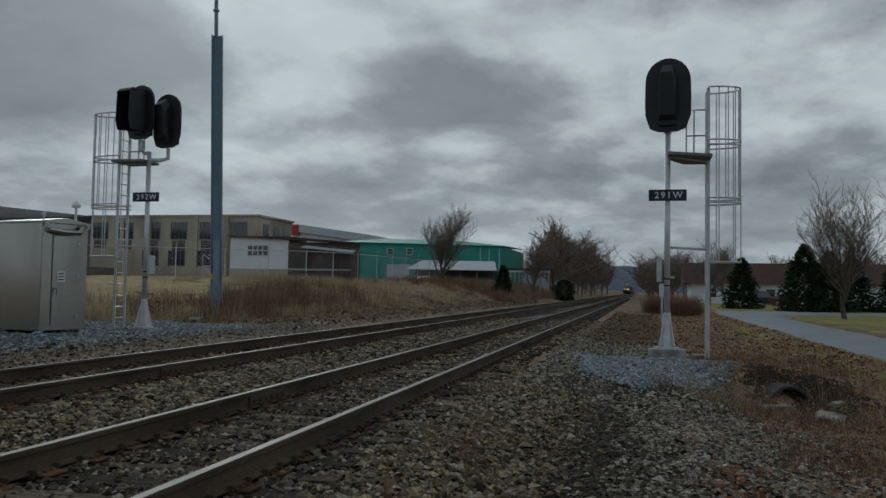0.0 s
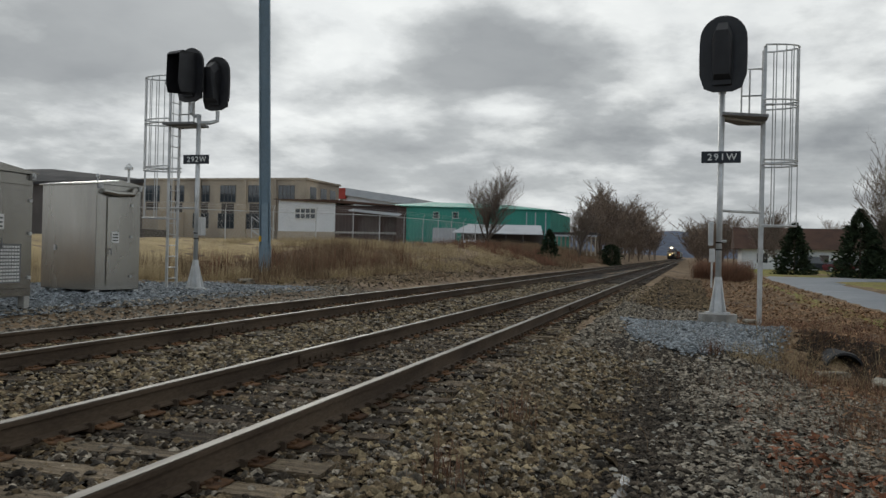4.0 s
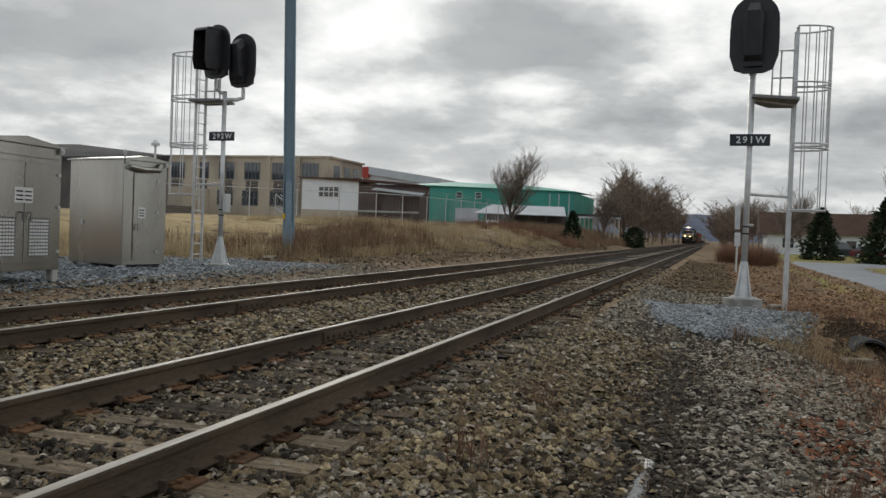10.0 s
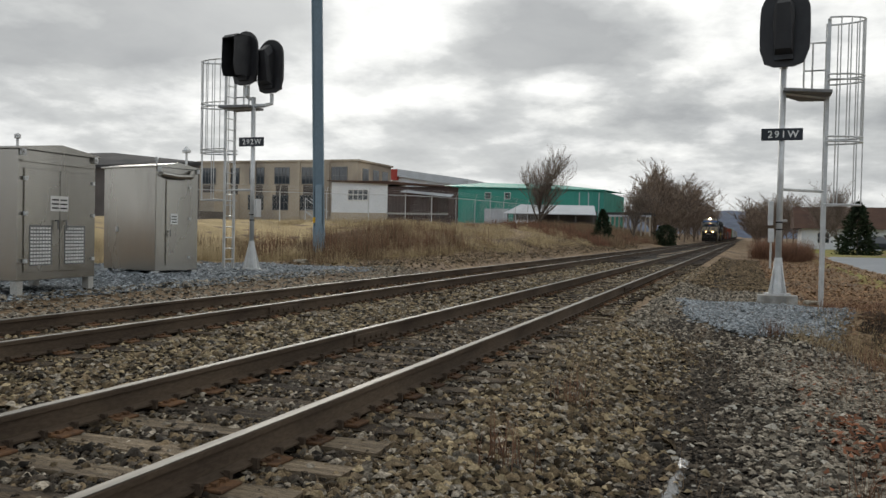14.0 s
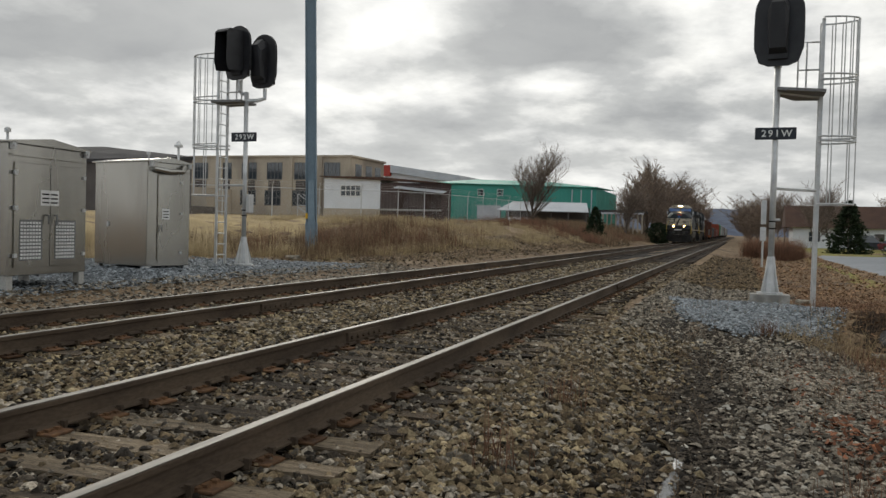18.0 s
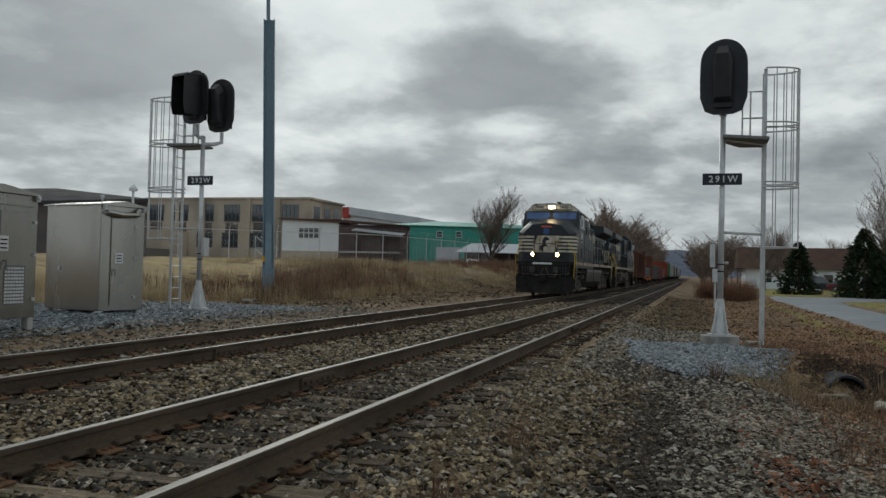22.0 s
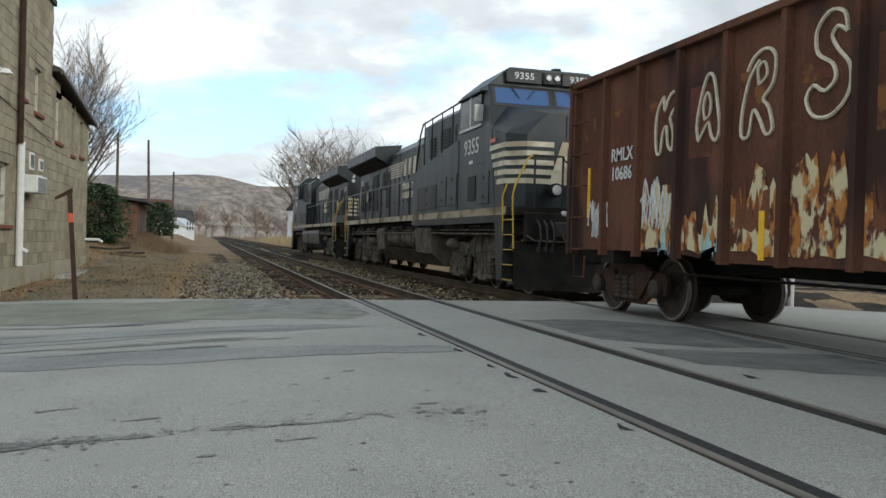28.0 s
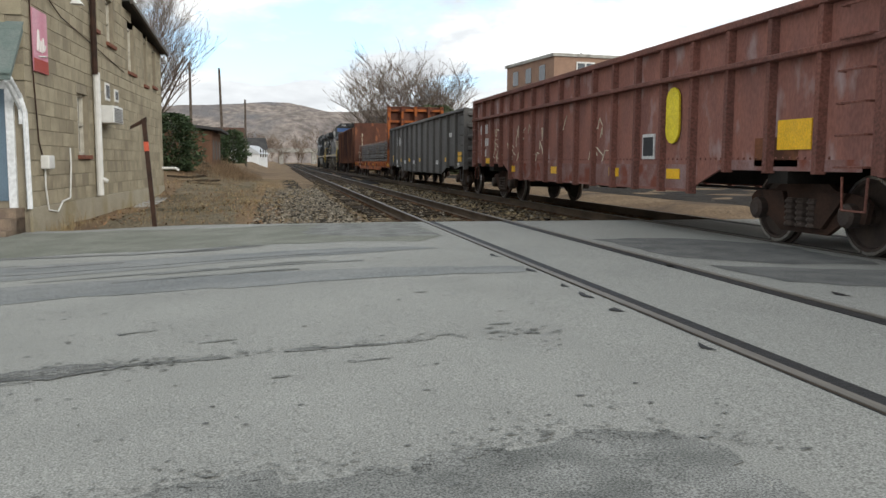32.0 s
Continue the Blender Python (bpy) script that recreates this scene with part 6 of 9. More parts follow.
def bogie(parent, yc):
    bm = B(); box(bm, -0.98, 0.98, -0.22, 0.22, 0.45, 0.80, 0.02)
    t = part("bogie", bm, M["rust_dark"], parent, "two-axle freight truck with coil springs", m=pose(0, yc, 0))
    ms = bogie_meshes()
    for s in (1, -1):
        turn = pose(0, 0, 0, 0, 0, 0 if s > 0 else 180)
        part("side_frame", ms["side_frame"], None, t, m=turn)
        for q in (-0.22, 0.0, 0.22):
            part("spring", ms["spring"], None, t, m=pose(0, q, 0) @ turn)
        for y in (-0.89, 0.89):
            part("bearing_cap", ms["bearing_cap"], None, t, m=pose(0, y, 0.46) @ turn)
            part("wheel", WHEEL[0.46], None, t, m=pose(s * 0.7525, y, 0.46, 0, 0, 0 if s > 0 else 180))
            part("wheel_tread", TREAD[0.46], None, t, m=pose(s * 0.7525, y, 0.46, 0, 0, 0 if s > 0 else 180))
    for y in (-0.89, 0.89):
        bm = B(); tube(bm, [(-0.72, 0, 0), (0.72, 0, 0)], 0.08, 8); part("axle", bm, M["under"], t, m=pose(0, y, 0.46))


def running_gear(car, L, y1=1.9, wide=1.4):
    bogie(car, y1); bogie(car, L - y1)
    bm = B(); box(bm, -0.3, 0.3, -0.1, L + 0.1, 0.72, 1.0)
    for y in (y1, L - y1):
        box(bm, -wide, wide, y - 0.2, y + 0.2, 0.80, 1.02)
    part("centre_sill", bm, M["under"], car)
    bm = B()
    for y, e in ((-0.1, -1), (L + 0.1, 1)):
        box(bm, -0.12, 0.12, *sorted((y, y + 0.5 * e)), 0.74, 0.94, 0.02); box(bm, -0.17, 0.1, *sorted((y + 0.4 * e, y + 0.66 * e)), 0.68, 1.0, 0.04)
    part("coupler", bm, M["rust_dark"], car)
    bm = B(); tube(bm, [(0.5, L * 0.45, 0.72), (0.5, L * 0.45 + 1.1, 0.72)], 0.2, 12); box(bm, -0.8, -0.3, L * 0.5, L * 0.5 + 0.6, 0.55, 0.9, 0.02)
    tube(bm, [(0.9, y1 + 1, 0.7), (0.9, L - y1 - 1, 0.7)], 0.02, 5)
    part("brake_gear", bm, M["under"], car)


def ladder(car, x, y, z0, z1, n, material, along="y", w=0.45):
    """Separate rungs, one above the other."""
    bm = B()
    if along == "y":
        tube(bm, [(x * 0.985, y - w / 2, 0), (x * 1.045, y - w / 2, 0), (x * 1.045, y + w / 2, 0), (x * 0.985, y + w / 2, 0)], 0.014, 5)
    else:
        e = 1 if y > 1 else -1
        tube(bm, [(x - w / 2, y, 0), (x - w / 2, y + 0.07 * e, 0), (x + w / 2, y + 0.07 * e, 0), (x + w / 2, y, 0)], 0.014, 5)
    rung = mesh_of("rung", bm, material)
    for k in range(n):
        part("rung", rung, None, car, m=pose(0, 0, z0 + (z1 - z0) * k / (n - 1)))


def gondola(L, top, ribs, body, rib_mat, label, z0=0.80, belly=None, lip=None, half=1.50, truck=1.9):
    car = thing("gondola_car", label, "freight car", "freight cars")
    bel = belly or z0
    side = [(0.0, top), (L, top), (L, z0 + 0.1), (L - 1.9 - 1.2, z0 + 0.1), (L - 1.9 - 2.3, bel), (4.2, bel), (3.1, z0 + 0.1), (0, z0 + 0.1)]
    for s in (1, -1):
        bm = B(); prism(bm, side, "x", *sorted((s * (half - 0.12), s * (half - 0.09))))
        part("side_wall", bm, M[body], car)
        for k in range(ribs):
            y = 0.12 + (L - 0.24) * k / (ribs - 1)
            zb = z0 + 0.02 if y < 3.3 or y > L - 3.3 else bel - 0.02
            bm = B(); hull(bm, [(s * a, y + b, z) for a, b in ((half - 0.1, -0.08), (half - 0.1, 0.08), (half, -0.042), (half, 0.042)) for z in (zb, top - 0.06)])
            part("rib", bm, M[rib_mat], car)
        bm = B(); box(bm, *sorted((s * (half - 0.16), s * (half + 0.02))), -0.02, L + 0.02, top - 0.10, top, 0.01); part("top_chord", bm, M[rib_mat], car)
        if lip:
            bm = B(); box(bm, *sorted((s * (half - 0.1), s * (half + 0.05))), -0.02, L + 0.02, lip - 0.07, lip, 0.01); part("side_lip", bm, M[rib_mat], car)
    for y, e in ((0, -1), (L, 1)):
        bm = B(); box(bm, -half + 0.1, half - 0.1, *sorted((y, y - 0.04 * e)), z0 + 0.1, top - 0.02); w = part("end_wall", bm, M[body], car)
        for k in range(5):
            z = z0 + 0.3 + (top - z0 - 0.5) * k / 4
            bm = B(); hull(bm, [(x, y + b * e, z + c) for x in (-half + 0.1, half - 0.1) for b, c in ((0, -0.09), (0, 0.09), (0.09, -0.04), (0.09, 0.04))])
            part("end_rib", bm, M[rib_mat], car)
        for x in (-half + 0.06, half - 0.06):
            bm = B(); box(bm, x - 0.08, x + 0.08, *sorted((y - 0.06 * e, y + 0.05 * e)), z0, top, 0.01); part("corner_post", bm, M[rib_mat], car)
    bm = B(); box(bm, -half + 0.12, half - 0.12, 0.04, L - 0.04, z0 + 0.1, z0 + 0.18); part("floor", bm, M[body], car)
    running_gear(car, L, truck)
    for s in (1, -1):
        for y in (0.42, L - 0.42):
            ladder(car, s * half, y, z0 + 0.1, top - 0.2, 6, M[rib_mat])
            bm = B(); tube(bm, [(s * (half - 0.02), y - 0.2, z0), (s * (half - 0.02), y - 0.18, z0 - 0.35), (s * (half - 0.02), y + 0.18, z0 - 0.35), (s * (half - 0.02), y + 0.2, z0)], 0.016, 5); part("step", bm, M[rib_mat], car)
    for y in (0, L):
        ladder(car, -0.9, y, z0 + 0.2, top - 0.3, 6, M[rib_mat], "x"); ladder(car, 0.95, y, z0 + 0.2, top - 0.3, 6, M[rib_mat], "x")
    return car


def patch(car, name, material, y0, y1, z0, z1, half, label="", d=0.012, s=1):
    bm = B(); box(bm, *sorted((s * (half - 0.09), s * (half - 0.09 + d))), y0, y1, z0, z1)
    return part(name, bm, M[material], car, label)


def splash(car, material, y0, y1, z0, z1, x, seed, label=""):
    """A field of flaked paint with a ragged upper edge."""
    rng = random.Random(seed)
    n = 11
    top = [(y0 + (y1 - y0) * k / n, z1 + rng.uniform(-0.28, 0.22)) for k in range(n + 1)]
    low = [(y1 - (y1 - y0) * k / 6, z0 + rng.uniform(0, 0.08)) for k in range(7)]
    bm = B(); prism(bm, top + low, "x", x - 0.006, x)
    return part("painted_panel", bm, M[material], car, label)


def box_car(L, top, material, label, name="box_car", round_top=False, half=1.5):
    car = thing(name, label, "freight car", "freight cars")
    bm = B()
    roof = [(-half, top - 0.35), (-half * 0.6, top), (half * 0.6, top), (half, top - 0.35)] if round_top else [(-half, top - 0.1), (0, top), (half, top - 0.1)]
    prism(bm, [(half, 1.0), (-half, 1.0)] + roof, "y", 0, L)
    part("body", bm, M[material], car)
    bm = B(); box(bm, -0.03, 0.05, 0, 0.1, 1.0, top - 0.4); post = mesh_of("side_post", bm, M[material])
    for s in (1, -1):
        for k in range(14):
            part("side_post", post, None, car, m=pose(s * half, 0.1 + (L - 0.25) * k / 13 + (0 if s > 0 else 0.1), 0, 0, 0, 0 if s > 0 else 180))
    if not round_top:
        bm = B()
        for s in (1, -1):
            box(bm, *sorted((s * half, s * (half + 0.07))), L / 2 - 1.5, L / 2 + 1.5, 1.1, top - 0.3, 0.01)
        part("door", bm, M[material], car)
    else:
        bm = B()
        for k in range(3):
            yc = L * (k + 0.75) / 3.5
            hull(bm, [(x, y, z) for x, y, z in ((-1, yc - 1.5, 1.0), (1, yc - 1.5, 1.0), (-1, yc + 1.5, 1.0), (1, yc + 1.5, 1.0), (-0.3, yc - 0.3, 0.4), (0.3, yc - 0.3, 0.4), (-0.3, yc + 0.3, 0.4), (0.3, yc + 0.3, 0.4))])
        part("hopper", bm, M[material], car)
    running_gear(car, L)
    return car


TRAIN = []
TRAIN.append((locomotive("7645", True, False), 0.0, 0))
TRAIN.append((locomotive("9355", False, True, "black_signal", "chalk_white"), 45.7, 180))

# tall rusty gondola
g = gondola(15.8, 3.74, 16, "rust", "rust", "tall rust-brown gondola covered in faded spray paint", 0.90, truck=1.25)
H = 1.50
for k in range(15):
    y0 = 0.22 + 15.56 * k / 15
    if 2 <= k <= 10:
        splash(g, "graffiti", y0, y0 + 0.82, 0.98, 1.5 + 0.5 * math.sin(k * 2.1) ** 2, H - 0.078, k, "flaking cream and orange spray paint")
    if k in (2, 3):
        splash(g, "paint_teal", y0 + 0.45, y0 + 0.8, 0.98, 1.2, H - 0.074, 40 + k, "pale teal paint")
    if k in (4, 6, 8):
        splash(g, "rust_orange", y0 + 0.1, y0 + 0.7, 1.25, 1.65, H - 0.074, 20 + k)
    if k in (11, 12, 13):
        splash(g, "graffiti_cool", y0 + 0.05, y0 + 0.78, 1.0, 1.8 + 0.25 * (k % 2), H - 0.078, k, "blue and white spray paint")
    patch(g, "rust_streak", "rust_panel", y0 + 0.1, y0 + 0.6, 2.2 + 0.3 * (k % 3), 3.1, H, d=0.004)


def spray(car, outline, y, z, size, x, material, thick):
    """A freehand spray-paint line through smoothed points, on the side of a car."""
    n = len(outline)
    pts = []
    for i in range(n - 1):
        p0, p1, p2, p3 = (Vector(outline[min(max(k, 0), n - 1)]) for k in (i - 1, i, i + 1, i + 2))
        for u in (0, 0.25, 0.5, 0.75):
            pts.append(0.5 * (2 * p1 + (p2 - p0) * u + (2 * p0 - 5 * p1 + 4 * p2 - p3) * u * u + (3 * p1 - p0 - 3 * p2 + p3) * u ** 3))
    pts.append(Vector(outline[-1]))
    bm = B(); tube(bm, [(x, y + q.x * size, z + q.y * size) for q in pts], thick, 5)
    return part("spray_line", bm, M[material], car)


LETTER_K = [(0.2, 0.95), (0.02, 0.75), (-0.05, 0.4), (0.0, 0.0), (0.12, -0.02), (0.18, 0.3), (0.3, 0.42), (0.36, 0.1), (0.5, 0.0), (0.52, 0.3), (0.42, 0.55), (0.6, 0.75), (0.55, 0.98), (0.36, 0.9), (0.24, 0.7), (0.2, 0.95)]
LETTER_A = [(0.05, 0.05), (0.0, 0.3), (0.1, 0.7), (0.25, 1.0), (0.4, 0.95), (0.5, 0.6), (0.58, 0.2), (0.5, 0.02), (0.38, 0.1), (0.3, 0.3), (0.18, 0.2), (0.05, 0.05)]
LETTER_R = [(0.3, 0.9), (0.12, 0.7), (0.0, 0.35), (-0.02, 0.02), (0.12, 0.0), (0.2, 0.3), (0.32, 0.2), (0.46, -0.02), (0.58, 0.05), (0.5, 0.3), (0.4, 0.42), (0.58, 0.6), (0.6, 0.9), (0.42, 1.02), (0.2, 0.95), (0.08, 0.8)]
LETTER_S = [(0.55, 0.8), (0.5, 1.0), (0.3, 1.06), (0.12, 0.9), (0.14, 0.66), (0.35, 0.52), (0.4, 0.36), (0.25, 0.26), (0.08, 0.34), (-0.02, 0.2), (0.1, 0.02), (0.36, 0.0), (0.58, 0.18), (0.6, 0.45), (0.42, 0.66), (0.34, 0.8), (0.42, 0.88), (0.55, 0.8)]
for shape_, y, z, k in ((LETTER_K, 2.66, 2.36, 0.78), (LETTER_A, 3.62, 2.36, 0.84), (LETTER_R, 4.55, 2.36, 0.92), (LETTER_S, 5.62, 2.42, 0.98)):
    spray(g, shape_, y, z, k, H - 0.075, "chalk", 0.022)
spray(g, [(0.2, 0.35), (0.16, 0.55), (0.25, 0.75), (0.34, 0.6), (0.32, 0.42), (0.2, 0.35)], 3.62, 2.36, 0.84, H - 0.075, "chalk", 0.018)
spray(g, [(0.3, 0.6), (0.28, 0.8), (0.4, 0.86), (0.45, 0.7), (0.3, 0.6)], 4.55, 2.36, 0.92, H - 0.075, "chalk", 0.018)
for y, z, k, q in ((0.62, 1.3, 0.55, 3), (2.2, 1.28, 0.7, 7), (2.3, 1.62, 0.45, 5)):
    r = random.Random(q)
    spray(g, [(0.10 * i + r.uniform(-0.1, 0.1), 0.45 + (0.42 if i % 2 else -0.38) * r.uniform(0.5, 1.1)) for i in range(11)], y, z, k, H - 0.077, "chalk_white", 0.012)
words("car_number", "RMLX\n10686", 0.28, M["chalk_white"], g, pose(H - 0.075, 1.66, 2.28, 90, 0, 90), 0.003, width=0.92)
patch(g, "rust_panel", "rust_orange", 14.72, 15.58, 0.85, 3.62, H, "paler orange rust on the end panel", d=0.006)
for x0, x1, z0, z1, mt in ((-0.2, 1.3, 3.12, 3.58, "paint_mix"), (0.2, 1.3, 2.56, 2.86, "paint_blue"), (-0.6, 0.1, 2.52, 2.9, "paint_blue"), (-0.4, 0.7, 1.95, 2.25, "paint_blue")):
    bm = B(); box(bm, x0, x1, 15.80, 15.812, z0, z1); part("end_paint", bm, M[mt], g, "spray-painted lettering shapes in blue, red and white")
patch(g, "reflector_strip", "reflector", 14.62, 14.68, 1.3, 2.1, H, d=0.02)
patch(g, "reflector_strip", "reflector", 0.55, 0.62, 1.5, 2.3, H, d=0.02)
patch(g, "reflector_strip", "reflector", 4.9, 5.0, 0.95, 1.5, H, d=0.02)
patch(g, "sticker", "chalk_white", 8.35, 8.85, 2.85, 3.35, H, "white and blue stickers", d=0.016)
patch(g, "sticker", "blue_steel", 8.35, 8.85, 2.65, 2.85, H, d=0.016)
for y, z, w in ((0.75, 1.45, 0.5), (2.5, 1.6, 0.7)):
    bm = B()
    for k in range(7):
        tube(bm, [(H - 0.08, y + w * k / 7, z - 0.25 + 0.06 * math.sin(k * 3)), (H - 0.08, y + w * (k + 0.6) / 7, z + 0.22 + 0.08 * math.cos(k * 2)), (H - 0.08, y + w * (k + 1) / 7, z - 0.1)], 0.016, 4)
    part("spray_tag", bm, M["chalk_white"], g)
TRAIN.append((g, 47.4, 0))

# bulkhead flat with a load of rails
f = thing("bulkhead_flat_car", "orange bulkhead flat car loaded with bundled steel rails", "freight car", "freight cars")
LF = 20.6
bm = B(); box(bm, -1.45, 1.45, 0, LF, 0.98, 1.05); part("deck", bm, M["rust_dark"], f)
for s in (1, -1):
    bm = B(); prism(bm, [(0, 1.05), (LF, 1.05), (LF, 0.72), (LF - 3.4, 0.72), (LF - 4.4, 0.55), (4.4, 0.55), (3.4, 0.72), (0, 0.72)], "x", *sorted((s * 1.42, s * 1.47))); part("side_sill", bm, M["orange_steel"], f, "scuffed orange side sill")
    for k in range(17):
        y = 0.7 + k * 1.2
        bm = B(); box(bm, *sorted((s * 1.46, s * 1.54)), y - 0.09, y + 0.09, 0.78, 1.0, 0.01); part("stake_pocket", bm, M["orange_steel"], f)
    for y in (0.5, 1.7, 8.0, 12.5, 17.0, 19.9):
        bm = B(); box(bm, *sorted((s * 1.465, s * 1.482)), y, y + 0.4, 0.80, 0.93); part("reflector", bm, M["reflector"], f)
running_gear(f, LF)
for y, e, mt in ((0.45, 1, "bulkhead_brown"), (LF - 0.45, -1, "orange_steel")):
    bm = B(); box(bm, -1.5, 1.5, y - 0.06, y + 0.06, 1.05, 4.0, 0.01); bh = part("bulkhead", bm, M["bulkhead_brown"], f, "tall steel bulkhead, brown with rust" if e > 0 else "tall orange braced bulkhead")
    for x in (-1.45, -0.72, 0, 0.72, 1.45):
        bm = B(); box(bm, x - 0.07, x + 0.07, *sorted((y - 0.06 * e, y - 0.42 * e)), 1.05, 4.0, 0.01); part("brace", bm, M[mt], bh)
    if e < 0:
        for z in (1.7, 2.5, 3.2, 3.8):
            bm = B(); box(bm, -1.5, 1.5, *sorted((y - 0.05 * e, y - 0.30 * e)), z - 0.06, z + 0.06); part("cross_brace", bm, M["orange_steel"], bh)
for k, ch in enumerate("2232"):
    words("chalk_figure", ch, 0.34, M["chalk"], f, pose(0.95, 0.515, 3.05 - 0.36 * k, 90, 0, 180), 0.003)
words("chalk_figure", "497-3\n620-1\n991-1", 0.17, M["chalk"], f, pose(1.05, 0.515, 1.55, 90, 0, 180), 0.003)
words("car_mark", "RCS", 0.32, M["chalk"], f, pose(1.474, 3.68, 0.87, 90, 0, 90), 0.003, width=1.15)
words("car_number", "606", 0.34, M["chalk"], f, pose(1.474, 4.9, 0.87, 90, 0, 90), 0.003, width=1.3)
bm = B(); prism(bm, [(-0.07, 0), (0.07, 0), (0.07, 0.015), (0.015, 0.03), (0.015, 0.085), (0.036, 0.095), (0.036, 0.125), (-0.036, 0.125), (-0.036, 0.095), (-0.015, 0.085), (-0.015, 0.03), (-0.07, 0.015)], "y", 2.0, 18.9)
LOADED = mesh_of("loaded_rail", bm, M["rail_load"])
rng = random.Random(2)
for layer in range(7):
    for k in range(9):
        part("loaded_rail", LOADED, None, f, m=pose(-1.18 + k * 0.285, rng.uniform(-0.12, 0.12) - 0.05 * layer, 1.10 + layer * 0.158, 0.12 * math.sin(layer * 2.1)))
for y in (2.6, 4.6, 7.0, 9.6, 12.4, 15.2, 17.6):
    bm = B()
    for x in (-1.34, 1.34):
        hull(bm, [(x + a, y + b + c, z) for a in (-0.015, 0.015) for b in (-0.022, 0.022) for c, z in ((-0.22, 1.05), (0.18, 2.24))])
    box(bm, -1.355, 1.355, y + 0.16, y + 0.205, 2.21, 2.235)
    part("strap", bm, M["galv_dark"], f)
for y in (3.4, 8.2, 13.0, 17.2):
    for layer in range(7):
        bm = B(); box(bm, -1.30, 1.30, y - 0.04, y + 0.04, 1.05 + layer * 0.158, 1.098 + layer * 0.158); part("spacer", bm, M["tie_pale"], f)
TRAIN.append((f, 65.0, 0))

# dark grey gondola
g = gondola(18.1, 2.76, 14, "grey_car", "grey_car", "dark grey steel gondola with yellow reflector squares", 0.80, 0.62)
for y in (0.75, 3.5, 6.0, 9.0, 12.2, 14.6, 16.8):
    patch(g, "reflector", "reflector", y, y + (0.55 if y > 16 or y < 1 else 0.3), 1.05, 1.05 + (0.32 if y > 16 or y < 1 else 0.14), H, d=0.02)
for y0, z, n in ((2.0, 0.98, 4), (2.1, 0.80, 5), (15.3, 1.9, 3), (12.8, 0.95, 3), (7.2, 0.95, 3), (16.4, 0.86, 4), (4.6, 0.95, 3)):
    bm = B()
    for k in range(n):
        box(bm, H - 0.09, H - 0.078, y0 + k * 0.16, y0 + k * 0.16 + 0.11, z, z + 0.15)
    part("lettering", bm, M["chalk_white"], g)
bm = B()
for k in range(9):
    tube(bm, [(H - 0.08, 2.2 + 0.13 * k, 1.85 + 0.06 * math.sin(k * 3)), (H - 0.08, 2.28 + 0.13 * k, 2.2 + 0.06 * math.cos(k * 2)), (H - 0.08, 2.33 + 0.13 * k, 1.9)], 0.012, 4)
    tube(bm, [(H - 0.08, 16.2 + 0.05 * k, 1.4 + 0.09 * k), (H - 0.08, 16.5 + 0.02 * k, 1.45 + 0.08 * k)], 0.012, 4)
part("spray_tag", bm, M["chalk_white"], g)
TRAIN.append((g, 86.3, 0))

# red-brown gondola with a raised rim
g = gondola(17.6, 2.86, 19, "red_car", "red_car_dark", "weathered red gondola with raised rim and yellow markings", 0.90, 0.62, 2.32)
for y in (1.3, 3.9, 7.2, 10.5, 12.8):
    patch(g, "reflector", "reflector", y, y + 0.42, 0.80 if 3.5 < y < 13 else 1.0, 0.95 if 3.5 < y < 13 else 1.15, H, d=0.02)
patch(g, "reflector", "reflector", 15.70, 16.35, 1.2, 1.55, H, d=0.02)
bm = B(); hull(bm, [(H - 0.07 + a, 13.0 + 0.22 * math.cos(u), 1.75 + (0.20 if math.sin(u) > 0 else -0.20) + 0.22 * math.sin(u)) for a in (0, 0.03) for u in np.linspace(0, 6.2, 14)]); part("yellow_disc", bm, M["yellow_dot"], g, "yellow oval spot")
bm = B()
for s_ in (1, -1):
    for k in range(112):
        hull(bm, [(s_ * (H - 0.09 + a), 0.9 + k * 0.142 + b, 1.10 + c) for a, b, c in ((0, -0.018, -0.018), (0, 0.018, -0.018), (0, 0.018, 0.018), (0, -0.018, 0.018), (0.022, 0, 0))])
ob = part("rivets", bm, M["red_car_dark"], g); tagged(ob, "row of rivet heads along the lower side", kind="stuff")
patch(g, "worn_panel", "rust_orange", 15.2, 16.1, 1.0, 1.35, H, "bright red scraped paint", d=0.005)
patch(g, "worn_panel", "red_band", 14.3, 17.2, 0.95, 1.08, H, d=0.005)
patch(g, "lower_band", "red_band", 3.9, 13.6, 0.66, 1.02, H, "scraped pale band along the lower side", d=0.006)
patch(g, "placard", "chalk_white", 11.9, 12.35, 1.1, 1.5, H, d=0.02); patch(g, "placard", "sign_black", 11.95, 12.3, 1.15, 1.45, H, d=0.028)
for y0, z, n, ht in ((0.6, 1.85, 4, 0.26), (0.7, 1.5, 4, 0.22), (0.7, 1.2, 3, 0.2)):
    bm = B()
    for k in range(n):
        box(bm, H - 0.09, H - 0.078, y0 + k * 0.22, y0 + k * 0.22 + 0.14, z, z + ht)
    part("lettering", bm, M["chalk_white"], g)
bm = B()
rng = random.Random(4)
for k in range(40):
    y = 2.0 + 8.5 * rng.random(); z = 1.0 + 0.8 * rng.random()
    tube(bm, [(H - 0.083, y, z), (H - 0.083, y + rng.uniform(-0.15, 0.15), z + 0.2), (H - 0.083, y + rng.uniform(0, 0.3), z + rng.uniform(0, 0.3))], 0.01, 4)
part("spray_tag", bm, M["chalk"], g)
TRAIN.append((g, 105.7, 0))
o = 124.8
